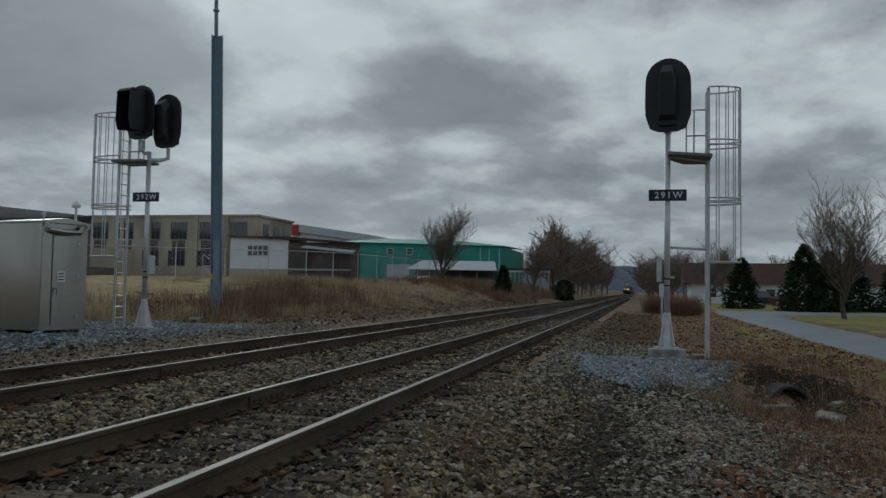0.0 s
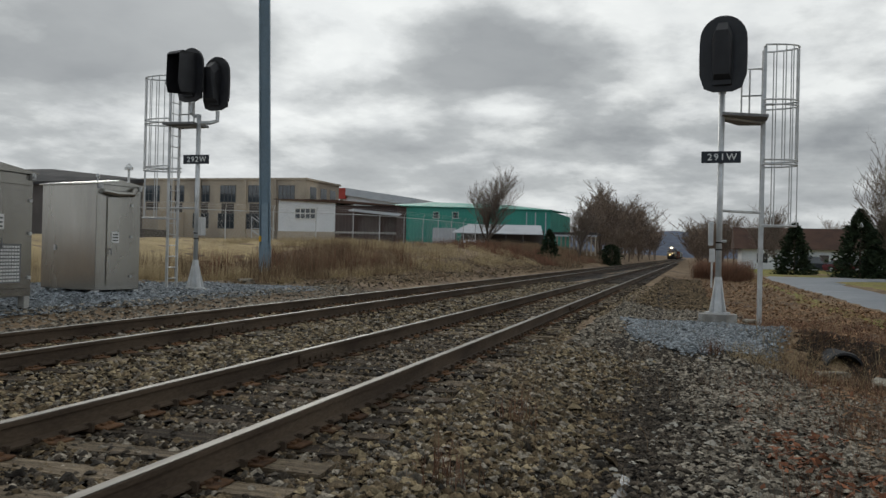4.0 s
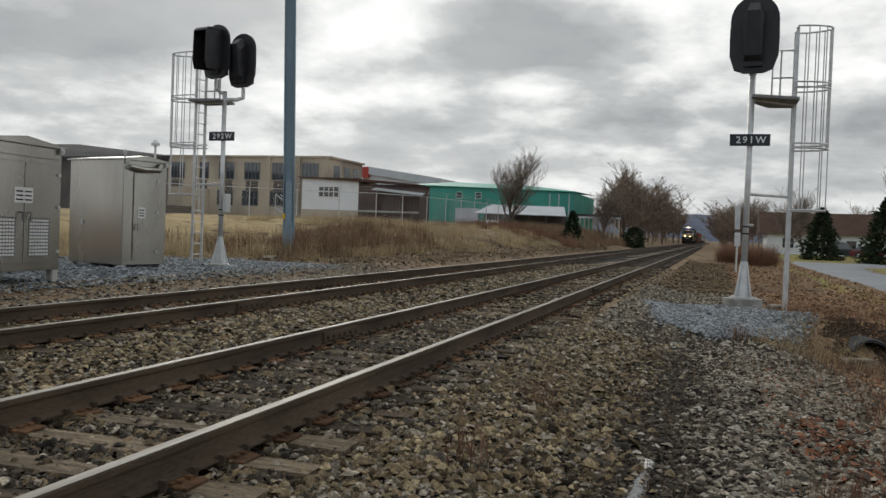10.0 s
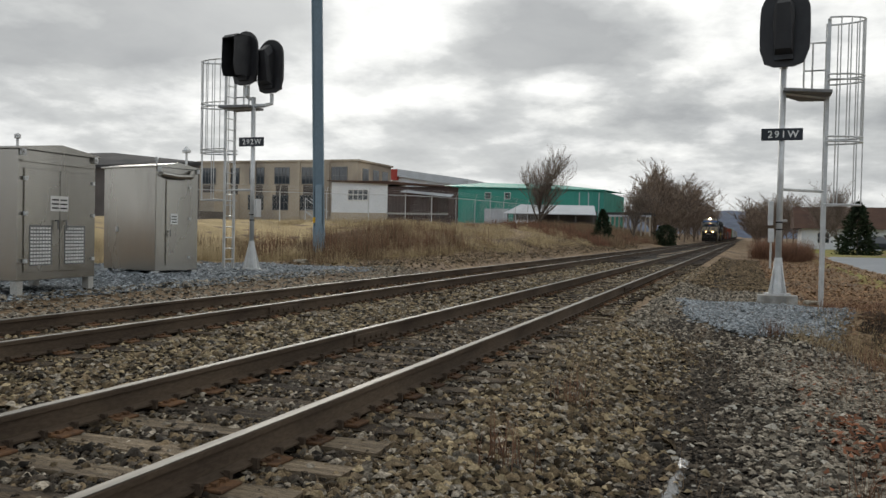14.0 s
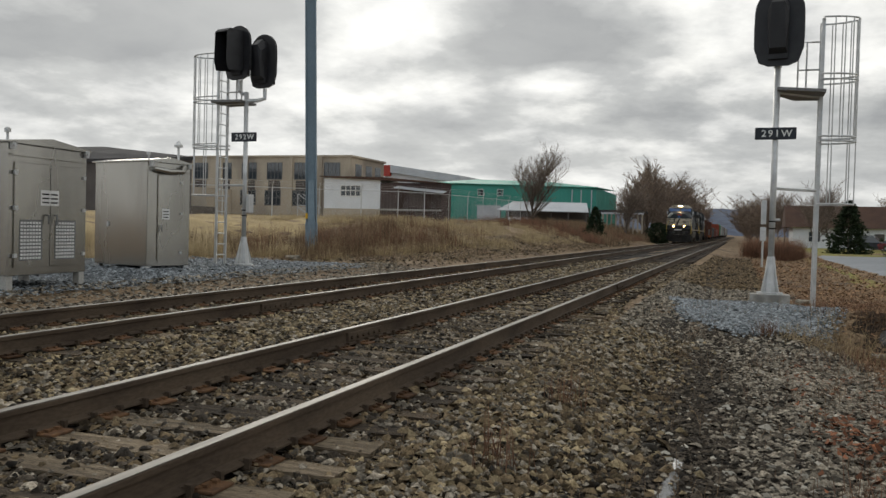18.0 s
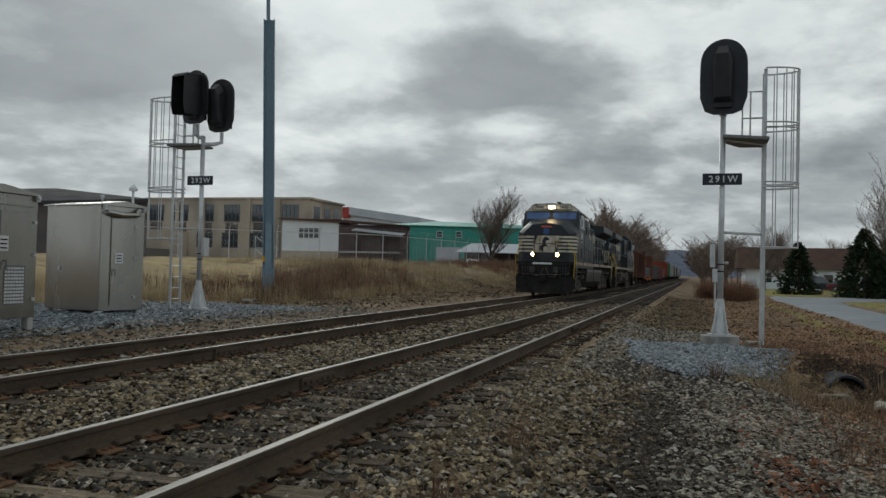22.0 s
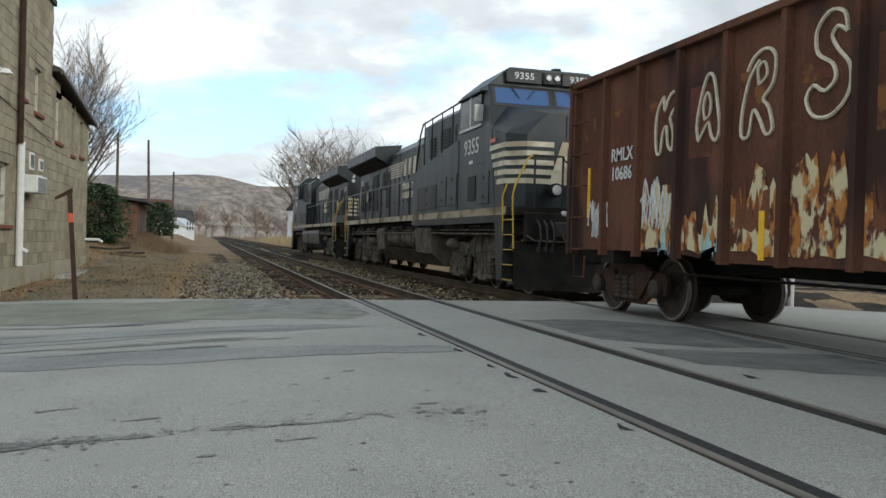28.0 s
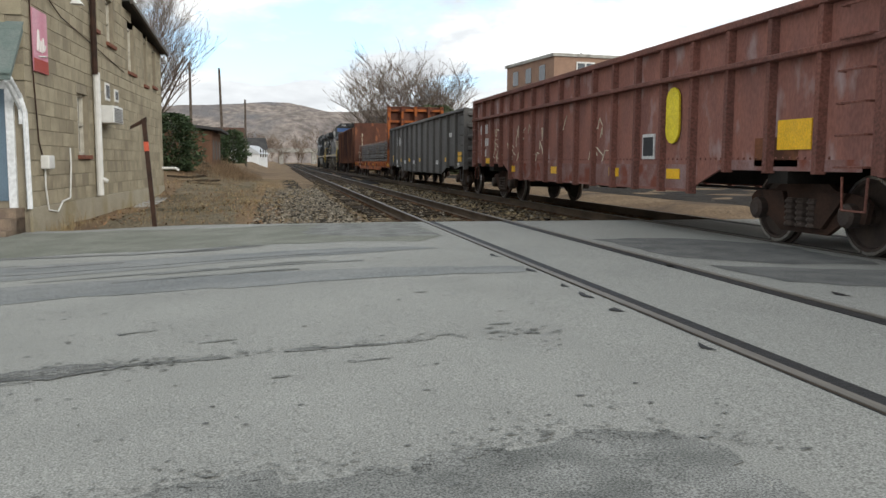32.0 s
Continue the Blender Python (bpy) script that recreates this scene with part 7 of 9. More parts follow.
for kind, L, top, mt, label in (
    ("gondola", 17.5, 2.6, "red_car", "red-brown open steel gondola"), ("box", 16.0, 4.3, "car_orange", "orange-red steel box car"), ("box", 16.5, 4.5, "car_green", "green steel box car with a pale roof"),
    ("hop", 17.5, 4.6, "car_pale", "pale grey covered hopper car"), ("hop", 17.5, 4.6, "car_pale", "pale grey covered hopper car"), ("box", 17.0, 4.4, "grey_car", "dark grey steel box car"),
    ("hop", 17.5, 4.6, "car_pale", "pale grey covered hopper car"), ("box", 17.0, 4.4, "rust", "rusty brown steel box car"), ("hop", 17.5, 4.5, "car_pale", "pale grey covered hopper car"),
    ("gondola", 17.5, 2.4, "grey_car", "dark low gondola car"), ("hop", 17.5, 4.5, "car_pale", "pale grey covered hopper car"), ("box", 17.0, 4.2, "rust", "rusty brown steel box car")):
    if kind == "gondola":
        c = gondola(L, top, 14, mt, mt, label)
    else:
        c = box_car(L, top, mt, label, "covered_hopper" if kind == "hop" else "box_car", kind == "hop")
    TRAIN.append((c, o, 0))
    o += L + 1.3

# seconds, and where the leading coupler stands along the line
RUN = [(0, 417.0), (8, 281.0), (16, 144.8), (20, 76.8), (22, 42.6), (23, 25.6), (24, 8.6), (25, -8.35), (26.25, -29.8), (27.5, -51.5), (28, -59.9), (29, -77.5), (30, -95.0), (31, -113.0), (32, -130.3)]


def motions():
    for ob, back, turn in TRAIN:
        walk(ob, [(t, pose(FAR_TRACK, y + back, 0, 0, 0, turn)) for t, y in RUN])

# ---- signals ----
def signal_head(parent, m, tall=False):
    """Oval black background with the lamp column and its three hoods; faces -y."""
    bm = B()
    poly = [(0.50 * math.cos(u), 0.30 + 0.52 * math.sin(u)) for u in np.linspace(0, math.pi, 14)] + [(-0.51, -0.1), (-0.50, -0.48), (-0.40, -0.78), (-0.20, -0.86), (0.20, -0.86), (0.40, -0.78), (0.50, -0.48), (0.51, -0.1)]
    prism(bm, poly, "y", -0.02, 0.04)
    head = part("signal_head", bm, M["black_signal"], parent, "black oval signal head, unlit", m=m)
    bm = B(); prism(bm, [(0.19 * math.cos(u), 0.42 + 0.19 * math.sin(u)) for u in np.linspace(0, math.pi, 8)] + [(-0.19, -0.72), (0.19, -0.72)], "y", -0.10, 0.28)
    part("lamp_housing", bm, M["black_signal"], head)
    for z in (0.38, -0.06, -0.48):
        bm = B(); lathe(bm, [(0.11, -0.11), (0.11, -0.118), (0.02, -0.13)], 14, "y", (0, 0, z)); part("lens", bm, M["lens_off"], head)
    if not tall:
        bm = B(); hull(bm, both([(0.20, -0.09, 0.40), (0.10, -0.12, 0.64), (0.21, -0.30, 0.22), (0.13, -0.36, 0.42), (0.16, -0.26, -0.52), (0.19, -0.09, -0.62)]))
        part("hood", bm, M["black_signal"], head, "black hood over the lamps")
    if tall:
        bm = B()
        for x in (-0.25, 0.24):
            prism(bm, [(-0.02, 0.62), (-0.50, 0.60), (-0.60, 0.50), (-0.62, -0.40), (-0.55, -0.66), (-0.02, -0.60)], "x", x, x + 0.012)
        hull(bm, [(x, y, z) for x in (-0.25, 0.252) for y, z in ((-0.02, 0.62), (-0.50, 0.60), (-0.60, 0.50), (-0.60, 0.52), (-0.50, 0.615), (-0.02, 0.635))])
        part("long_hood", bm, M["black_signal"], head, "deep black hood over all three lamps")


def signal(text, side, at, heads, plate_z, label):
    sg = thing("railway_signal", label, "railway signal", "signals", at=at)
    bm = B(); tube(bm, [(0, 0, 0.1), (0, 0, 4.75)], 0.062, 14); part("mast", bm, M["galv"], sg, "grey galvanised steel mast", smooth=True)
    bm = B(); prism(bm, [(0.42 * math.cos(u), 0.42 * math.sin(u)) for u in np.linspace(0.39, 0.39 + 2 * math.pi, 9)[:8]], "z", -0.5, 0.0); part("base", bm, M["concrete"], sg, "concrete base block")
    bm = B()
    for a in range(4):
        c, s = math.cos(a * math.pi / 2 + 0.78), math.sin(a * math.pi / 2 + 0.78)
        hull(bm, [(c * r + s * t, s * r - c * t, z) for r, z in ((0.05, 0.0), (0.25, 0.0), (0.06, 0.78)) for t in (-0.012, 0.012)])
    lathe(bm, [(0.26, 0.0), (0.26, 0.04), (0.16, 0.05), (0.075, 0.78)], 12); part("base_cone", bm, M["galv"], sg)
    bm = B()
    for z in (1.35, 1.5):
        lathe(bm, [(0.07, z), (0.07, z + 0.03)], 12)
    part("clamp", bm, M["under"], sg)
    bm = B(); box(bm, -0.40, 0.40, -0.10, -0.075, plate_z - 0.125, plate_z + 0.125, 0.01); pl = part("number_plate", bm, M["sign_black"], sg, "black plate with white figures")
    words("number_text", text, 0.20, M["white"], pl, pose(0.02, -0.102, plate_z - 0.005, 90), 0.002, width=1.0, gap=1.28)
    # platform, braces, ladder and cage on the side away from the track
    S, oy, pz = side, (0.0 if side > 0 else -0.75), (4.20 if side > 0 else 4.46)
    bm = B(); hull(bm, [(S * x, y, z) for x, y in ((0.0, -0.3), (0.0, 0.5), (0.95, 0.15 + oy * 0.6), (0.95, 1.35 + oy), (0.4, 1.3 + oy)) for z in (pz, pz + 0.06)]); part("platform", bm, M["galv_dark"], sg, "grating platform")
    for z in (2.2, pz - 0.01):
        bm = B(); tube(bm, [(0, 0, z), (S * 0.9, 0.85 + oy, z)], 0.030, 6); part("brace", bm, M["galv"], sg)
    bm = B(); tube(bm, [(0, 0.05, 1.55), (S * 0.15, 0.1, 1.55)], 0.03, 6); part("brace", bm, M["galv"], sg)
    bm = B(); box(bm, *sorted((-S * 0.12, -S * 0.22)), -0.12, 0.12, 1.45, 1.95, 0.01); part("junction_box", bm, M["galv"], sg)
    for y in (0.75 + oy, 1.2 + oy):
        bm = B(); box(bm, *sorted((S * 0.87, S * 0.94)), y - 0.02, y + 0.02, -0.3, 5.85); st = part("ladder_stile", bm, M["galv"], sg)
    for k in range(19):
        bm = B(); tube(bm, [(S * 0.905, 0.75 + oy, 0.25 + k * 0.305), (S * 0.905, 1.2 + oy, 0.25 + k * 0.305)], 0.014, 6); part("rung", bm, M["galv"], sg)
    arc = [(S * (0.905 + (0.72 if side > 0 else 0.95) * math.sin(u)), 0.975 + oy - 0.36 * math.cos(u)) for u in np.linspace(0.0, math.pi, 11)]
    for z in (1.92, 3.25, 3.35, 4.55, 4.66, 5.85):
        bm = B(); tube(bm, [(S * 0.905, 0.75 + oy, z)] + [(x, y, z) for x, y in arc] + [(S * 0.905, 1.2 + oy, z)], 0.020, 5); part("cage_hoop", bm, M["galv"], sg)
    for i in range(1, 10, 1):
        x, y = arc[i]
        bm = B(); tube(bm, [(x, y, 1.92 if i % 2 else 3.25), (x, y, 5.85)], 0.013, 5); part("cage_bar", bm, M["galv"], sg)
    for x in (0.45, 0.62):
        bm = B(); tube(bm, [(S * x, 1.2 + oy, pz + 0.05), (S * x, 1.2 + oy, 5.45), (S * 0.87, 1.2 + oy, 5.45)], 0.022, 6); tube(bm, [(S * x, 1.2 + oy, 4.85), (S * 0.87, 1.2 + oy, 4.85)], 0.018, 6); part("guard_rail", bm, M["galv"], sg)
    for dx, dy, z, turn, tall in heads:
        signal_head(sg, pose(dx, dy, z, 0, 0, turn) @ Matrix.Diagonal((0.96, 1, 0.96 if side > 0 else 0.87, 1)), tall)
        bm = B()
        if abs(dx) > 0.05:
            tube(bm, [(dx, dy + 0.1, z - 0.75), (dx, dy + 0.1, z - 1.02), (dx * 0.8, 0, z - 1.10), (0, 0, min(z - 1.10, 4.75))], 0.055, 8)
        else:
            tube(bm, [(0, 0, 4.70), (0, 0, 5.15)], 0.085, 10); box(bm, -0.11, 0.11, -0.12, 0.12, 4.85, 5.0, 0.02)
        part("head_bracket", bm, M["galv"], sg)
    return sg


signal("291W", 1, (0.70, 19.2, -0.06), [(0.0, -0.12, 5.54, -8, False)], 3.33, "grey signal mast with black head and caged ladder")
signal("292W", -1, (-12.83, 20.4, -0.03), [(-0.17, -0.20, 5.82, -14, True), (0.45, 0.10, 5.62, -14, False)], 3.52, "grey signal mast with two black heads and caged ladder")


# ---- equipment cabinets ----
def cabinet(w, d, h, legs, double, at, label):
    """Door side faces +x; w runs along y."""
    cb = thing("equipment_cabinet", label, "cabinet", "equipment cabinets", at=at)
    bm = B(); box(bm, -d, 0, 0, w, legs, h, 0.012); part("body", bm, M["steel_box"], cb, "dull stainless steel body")
    bm = B(); hull(bm, [(x, y, z) for x, y, z in ((-d - 0.06, -0.06, h), (0.06, -0.06, h), (-d - 0.06, w + 0.06, h), (0.06, w + 0.06, h), (0.06, w / 2, h + 0.14), (-d - 0.06, w / 2, h + 0.14), (-d - 0.06, -0.06, h + 0.03), (0.06, -0.06, h + 0.03), (-d - 0.06, w + 0.06, h + 0.03), (0.06, w + 0.06, h + 0.03))]); part("roof", bm, M["steel_box"], cb)
    n = 2 if double else 1
    span = (w - 0.28) / n if double else w * 0.52
    for k in range(n):
        y0 = 0.13 + k * (span + 0.02) if double else 0.30
        bm = B(); box(bm, 0.0, 0.03, y0, y0 + span, legs + 0.14, h - 0.30, 0.006); dr = part("door", bm, M["steel_box"], cb)
        bm = B()
        for z in (legs + 0.3, (h + legs) / 2, h - 0.5):
            yy = y0 - 0.02 if (k == 0 and double) else y0 + span
            box(bm, 0.02, 0.06, yy - 0.01, yy + 0.05, z, z + 0.06)
        part("hinge", bm, M["galv"], dr)
        bm = B(); yy = y0 + span - 0.10 if (k == 0 and double) else y0 + 0.08
        tube(bm, [(0.03, yy, legs + 1.0), (0.09, yy, legs + 1.0), (0.09, yy, legs + 0.85)], 0.015, 6); part("handle", bm, M["galv_dark"], dr)
        bm = B(); box(bm, 0.031, 0.036, yy - 0.12 if double else yy + 0.05, yy + 0.10 if double else yy + 0.27, legs + 1.16, legs + 1.42); lb = part("notice", bm, M["white"], dr, "white notice with small print")
        bm = B()
        for q in range(3):
            box(bm, 0.036, 0.039, (yy - 0.09 if double else yy + 0.08), (yy + 0.07 if double else yy + 0.24), legs + 1.20 + q * 0.07, legs + 1.225 + q * 0.07)
        part("print", bm, M["under"], lb)
        if double:
            bm = B(); box(bm, 0.031, 0.036, y0 + 0.10, y0 + span - 0.18, legs + 0.25, legs + 0.92); vt = part("vent", bm, M["galv_dark"], dr)
            bm = B()
            for a in range(7):
                for b in range(11):
                    yy2, z = y0 + 0.12 + a * (span - 0.32) / 7, legs + 0.27 + b * 0.058
                    box(bm, 0.036, 0.042, yy2, yy2 + (span - 0.32) / 7 - 0.02, z, z + 0.035)
            ob = part("vent_slot", bm, M["white"], vt); tagged(ob, kind="stuff")
    bm = B(); box(bm, 0.0, 0.045, 0.06, w - 0.06, h - 0.20, h - 0.17); part("drip_rail", bm, M["steel_box"], cb)
    for x, y in ((0.01, 0.03), (0.01, w - 0.10)):
        bm = B(); box(bm, x, x + 0.05, y, y + 0.09, h - 0.10, h + 0.02); lathe(bm, [(0.03, -0.01), (0.03, 0.075)], 8, "x", (x, y + 0.045, h - 0.04)); part("lifting_lug", bm, M["galv"], cb)
    bm = B(); lathe(bm, [(0.02, h), (0.02, h + 0.16), (0.05, h + 0.17), (0.05, h + 0.23), (0.02, h + 0.25)], 10, "z", (-0.1, 0.1, 0)); part("roof_vent", bm, M["galv"], cb)
    for x in (-d + 0.08, -0.08):
        for y in (0.08, w - 0.08):
            bm = B(); box(bm, x - 0.07, x + 0.07, y - 0.07, y + 0.07, -0.15, legs + 0.02, 0.01); part("foot", bm, M["concrete"] if legs > 0.2 else M["galv"], cb)
    bm = B(); box(bm, -d + 0.5, -d + 0.56, -0.03, 0.0, legs + 0.95, legs + 1.08); part("side_latch", bm, M["galv"], cb)
    return cb


left = cabinet(1.85, 1.35, 2.45, 0.30, True, (-10.95, 10.75, -0.12, 0, 0, 4), "stainless steel equipment cabinet with double doors and vents")
right = cabinet(1.32, 2.0, 2.62, 0.06, False, (-13.50, 17.22, -0.05, 0, 0, -12), "stainless steel equipment cabinet with a single door")
bm = B(); tube(bm, [(-0.2, 1.1, 2.62), (-0.2, 1.1, 3.05)], 0.03, 8); lathe(bm, [(0.02, 3.05), (0.10, 3.06), (0.11, 3.12), (0.04, 3.2), (0.02, 3.22)], 12, "z", (-0.2, 1.1, 0)); part("antenna", bm, M["white"], right, "white ball antenna on a short stem")
bm = B(); tube(bm, [(0.05, 0.15, 2.45), (0.16, 0.5, 2.40), (0.14, 0.95, 2.42), (0.05, 1.1, 2.55)], 0.07, 8); part("duct", bm, M["steel_box"], right)

# ---- tall blue pole ----
pole = thing("steel_pole", "tall blue-painted steel column with a thin extension", "pole", at=(-18.1, 34, -0.1, 0, -1.4, 24))
for x in (-0.24, 0.20):
    bm = B(); box(bm, x, x + 0.04, -0.2, 0.2, 1.0, 12.4); part("flange", bm, M["blue_steel"], pole)
bm = B(); box(bm, -0.2, 0.2, -0.02, 0.02, 1.0, 12.4); part("web", bm, M["blue_steel"], pole)
bm = B(); box(bm, -0.14, 0.16, -0.26, -0.06, 0.0, 3.2); box(bm, -0.26, 0.26, -0.22, 0.22, -0.2, 1.3, 0.01); part("foot", bm, M["blue_steel"], pole)
bm = B(); tube(bm, [(-0.05, 0, 12.3), (-0.05, 0, 17.5)], 0.085, 8); lathe(bm, [(0.14, 13.5), (0.14, 13.58)], 8, "z", (-0.05, 0, 0)); part("extension", bm, M["blue_steel"], pole)
bm = B(); box(bm, -0.25, -0.1, -0.21, -0.2, 1.5, 1.75); part("marker", bm, M["reflector"], pole)


# ---- works beyond the track ----
def window(parent, x0, x1, z0, z1, y, bars, frame="white", face=-1):
    bm = B(); box(bm, x0, x1, *sorted((y + face * 0.02, y - face * 0.1)), z0, z1); w = part("window", bm, M["window_glass"], parent)
    bm = B()
    for a, b, c, d in ((x0 - 0.06, x1 + 0.06, z1, z1 + 0.08), (x0 - 0.06, x1 + 0.06, z0 - 0.1, z0), (x0 - 0.06, x0, z0, z1), (x1, x1 + 0.06, z0, z1)):
        box(bm, a, b, *sorted((y, y + face * 0.06)), c, d)
    part("frame", bm, M[frame], w)
    bm = B()
    for k in range(1, bars):
        x = x0 + (x1 - x0) * k / bars
        box(bm, x - 0.03, x + 0.03, *sorted((y, y + face * 0.05)), z0, z1)
    box(bm, x0, x1, *sorted((y, y + face * 0.05)), (z0 + z1) / 2 - 0.03, (z0 + z1) / 2 + 0.03)
    part("glazing_bar", bm, M[frame], w)
    return w


fac = thing("factory", "two-storey tan block factory with barred windows", "building", "works buildings")
bm = B(); box(bm, -62.3, -41.1, 85, 94.2, 1.2, 8.78); part("wall", bm, M["tan_wall"], fac)
bm = B(); box(bm, -62.5, -40.9, 84.85, 94.4, 8.78, 9.0); part("parapet", bm, M["tan_wall"], fac)
for x in (-60.9, -57.6, -54.2, -50.8, -47.2, -43.4):
    window(fac, x - 0.95, x + 0.95, 6.3, 8.1, 85, 4, "galv_dark")
    bm = B(); box(bm, x - 0.8, x + 0.8, 84.96, 85.0, 4.9, 6.1); part("stain_panel", bm, M["dark_wall"], fac, "dark water-stained panel under the window")
for x in (-57.8, -54.3, -51.0, -47.4):
    window(fac, x - 1.0, x + 1.0, 3.3, 4.9, 85, 4, "galv_dark")
for x in (-58, -54.5, -48.6, -44.8):
    bm = B(); box(bm, x - 0.2, x + 0.2, 84.8, 85.0, 1.4, 8.8); part("pilaster", bm, M["tan_wall"], fac)
for y in (87, 89.8, 92.4):
    bm = B(); box(bm, -41.12, -41.06, y - 0.8, y + 0.8, 6.2, 8.1); part("window", bm, M["window_glass"], fac)
bm = B(); box(bm, -66, -56.5, 80, 84.9, 1.4, 5.0); part("annexe", bm, M["tan_wall"], fac)
bm = B(); box(bm, -68, -55, 74, 80, 1.4, 2.8); part("dock", bm, M["dark_wall"], fac)
shed = thing("long_shed", "long low shed with a dark sloping roof", "building", "works buildings")
bm = B(); hull(bm, [(x, y, z) for x, y, z in ((-43.6, 60, 6.3), (-75, 64, 6.3), (-43.6, 60, 6.6), (-75, 64, 6.6), (-62, 70, 8.6), (-80, 72, 8.8), (-56, 66, 7.6))]); part("roof", bm, M["roof_dark"], shed)
bm = B(); hull(bm, [(x, y, z) for x, y in ((-44, 60.3), (-75, 64.3), (-60, 69), (-80, 71)) for z in (0.8, 6.35)]); part("wall", bm, M["dark_wall"], shed)

off = thing("office_annexe", "small white-painted annexe with brown sided extension", "building", "works buildings")
bm = B(); box(bm, -33.3, -28.1, 64, 68.5, 1.0, 5.15); part("wall", bm, M["white_wall"], off)
bm = B(); box(bm, -33.32, -28.08, 63.97, 68.5, 1.0, 2.55); part("plinth", bm, M["tan_wall"], off)
window(off, -31.7, -29.9, 3.65, 4.45, 64, 4)
bm = B(); hull(bm, [(x, y, z) for x, y, z in ((-33.6, 63.7, 5.2), (-28.0, 63.7, 5.12), (-22.5, 63.7, 4.7), (-33.6, 69, 5.45), (-22.5, 66.8, 4.75), (-33.6, 63.7, 5.28), (-28, 63.7, 5.2), (-22.5, 63.7, 4.78))]); part("roof", bm, M["roof_brown"], off)
bm = B(); box(bm, -28.09, -22.7, 64.02, 66.4, 1.0, 4.75); part("brown_extension", bm, M["brown_siding"], off)
bm = B()
for k in range(18):
    box(bm, -28.09 + k * 0.3, -28.06 + k * 0.3, 63.99, 64.02, 1.0, 4.7)
ob = part("siding_batten", bm, M["brown_siding"], off); tagged(ob, kind="stuff")
bm = B(); hull(bm, [(x, y, z) for x, y, z in ((-26.5, 63.0, 4.25), (-22.2, 63.0, 3.85), (-26.5, 64, 4.5), (-22.2, 64, 4.1), (-26.5, 63.0, 4.32), (-22.2, 63, 3.92))]); part("canopy", bm, M["roof_pale"], off)
bm = B(); box(bm, -28.1, -22.7, 63.8, 64.0, 2.45, 2.6); part("ledge", bm, M["concrete"], off)
st = thing("outside_stair", "short pale steel stair against the annexe", "stairs")
bm = B()
for k in range(6):
    box(bm, -35.2 + k * 0.3, -34.9 + k * 0.3, 62.9, 63.8, 2.7 - k * 0.2, 2.75 - k * 0.2)
tube(bm, [(-35.2, 62.9, 3.7), (-33.5, 62.9, 2.6)], 0.04, 5); tube(bm, [(-35.2, 63.8, 3.7), (-33.5, 63.8, 2.6)], 0.04, 5); tube(bm, [(-35.2, 62.9, 2.6), (-33.5, 62.9, 1.5)], 0.06, 5); tube(bm, [(-35.2, 62.9, 1.3), (-35.2, 62.9, 3.7)], 0.04, 5)
part("flight", bm, M["roof_pale"], st)
red = thing("warehouse", "warehouse with pale metal roof and red gable", "building", "works buildings")
bm = B(); prism(bm, [(-72, 1.5), (-72, 13.4), (-66, 13.6), (-57.5, 11.4), (-57.5, 1.5)], "y", 165, 190); part("wall", bm, M["white_wall"], red)
bm = B(); box(bm, -72.6, -70.4, 164.3, 165.2, 11.9, 14.2); part("gable", bm, M["red_paint"], red)
bm = B(); hull(bm, [(x, y, z) for x, y, z in ((-70.3, 164, 14.2), (-54.5, 164, 12.0), (-70.3, 164, 12.6), (-54.5, 164, 10.4), (-70.3, 190, 14.4), (-54.5, 190, 12.2))])
part("roof_edge", bm, M["roof_pale"], red)

grn = thing("green_warehouse", "long green metal warehouse with pale trim", "building", "works buildings")
bm = B(); hull(bm, [(x, y, z) for x, h in ((-47, 8.35), (-20.6, 7.75)) for y in (128, 150) for z in (1.2, h)]); part("wall", bm, M["green_metal"], grn)
bm = B(); hull(bm, [(x, y, z) for x, y, z in ((-47.3, 127.6, 8.37), (-20.3, 127.6, 7.77), (-47.3, 127.6, 8.5), (-20.3, 127.6, 7.9), (-47.3, 150, 9.6), (-20.3, 150, 8.4), (-43, 139, 9.7), (-30, 139, 9.3))]); part("roof", bm, M["green_metal"], grn, "green metal roof with a pale fascia")
bm = B()
for k in range(44):
    box(bm, -47 + k * 0.6, -46.93 + k * 0.6, 127.94, 128, 1.2, 7.5)
ob = part("wall_rib", bm, M["green_metal"], grn); tagged(ob, kind="stuff")
for x in (-39.0, -35.8):
    window(grn, x - 0.45, x + 0.45, 6.5, 7.4, 128, 1)
bm = B(); box(bm, -39.5, -35.6, 127.9, 128.02, 1.2, 4.9); part("door", bm, M["roof_pale"], grn, "grey roller door")
for x in (-24.4, -23.0, -21.4):
    bm = B(); box(bm, x, x + 0.15, 127.9, 128, 1.2, 7.5); part("corner_trim", bm, M["roof_pale"], grn)
lean = thing("open_shelter", "open-sided shelter with a pale metal roof", "shelter")
bm = B(); hull(bm, [(x, y, z) for x, y, z in ((-33.5, 118, 4.0), (-20.0, 118, 3.9), (-32.0, 122, 5.4), (-21.0, 122, 5.3), (-33.5, 118, 3.9), (-20, 118, 3.8))]); part("roof", bm, M["roof_pale"], lean)
for k in range(6):
    bm = B(); box(bm, -33 + k * 2.5, -32.85 + k * 2.5, 118.2, 118.35, 1.0, 4.0); part("post", bm, M["dark_wall"], lean)
bm = B(); box(bm, -33, -20.5, 121.5, 121.7, 1, 4.5); part("back_wall", bm, M["dark_wall"], lean)
car = thing("carport", "low carport with flat dark roof and slatted sides", "shelter")
bm = B(); box(bm, -19.5, -12.5, 118, 124, 3.9, 4.25); part("roof", bm, M["roof_dark"], car)
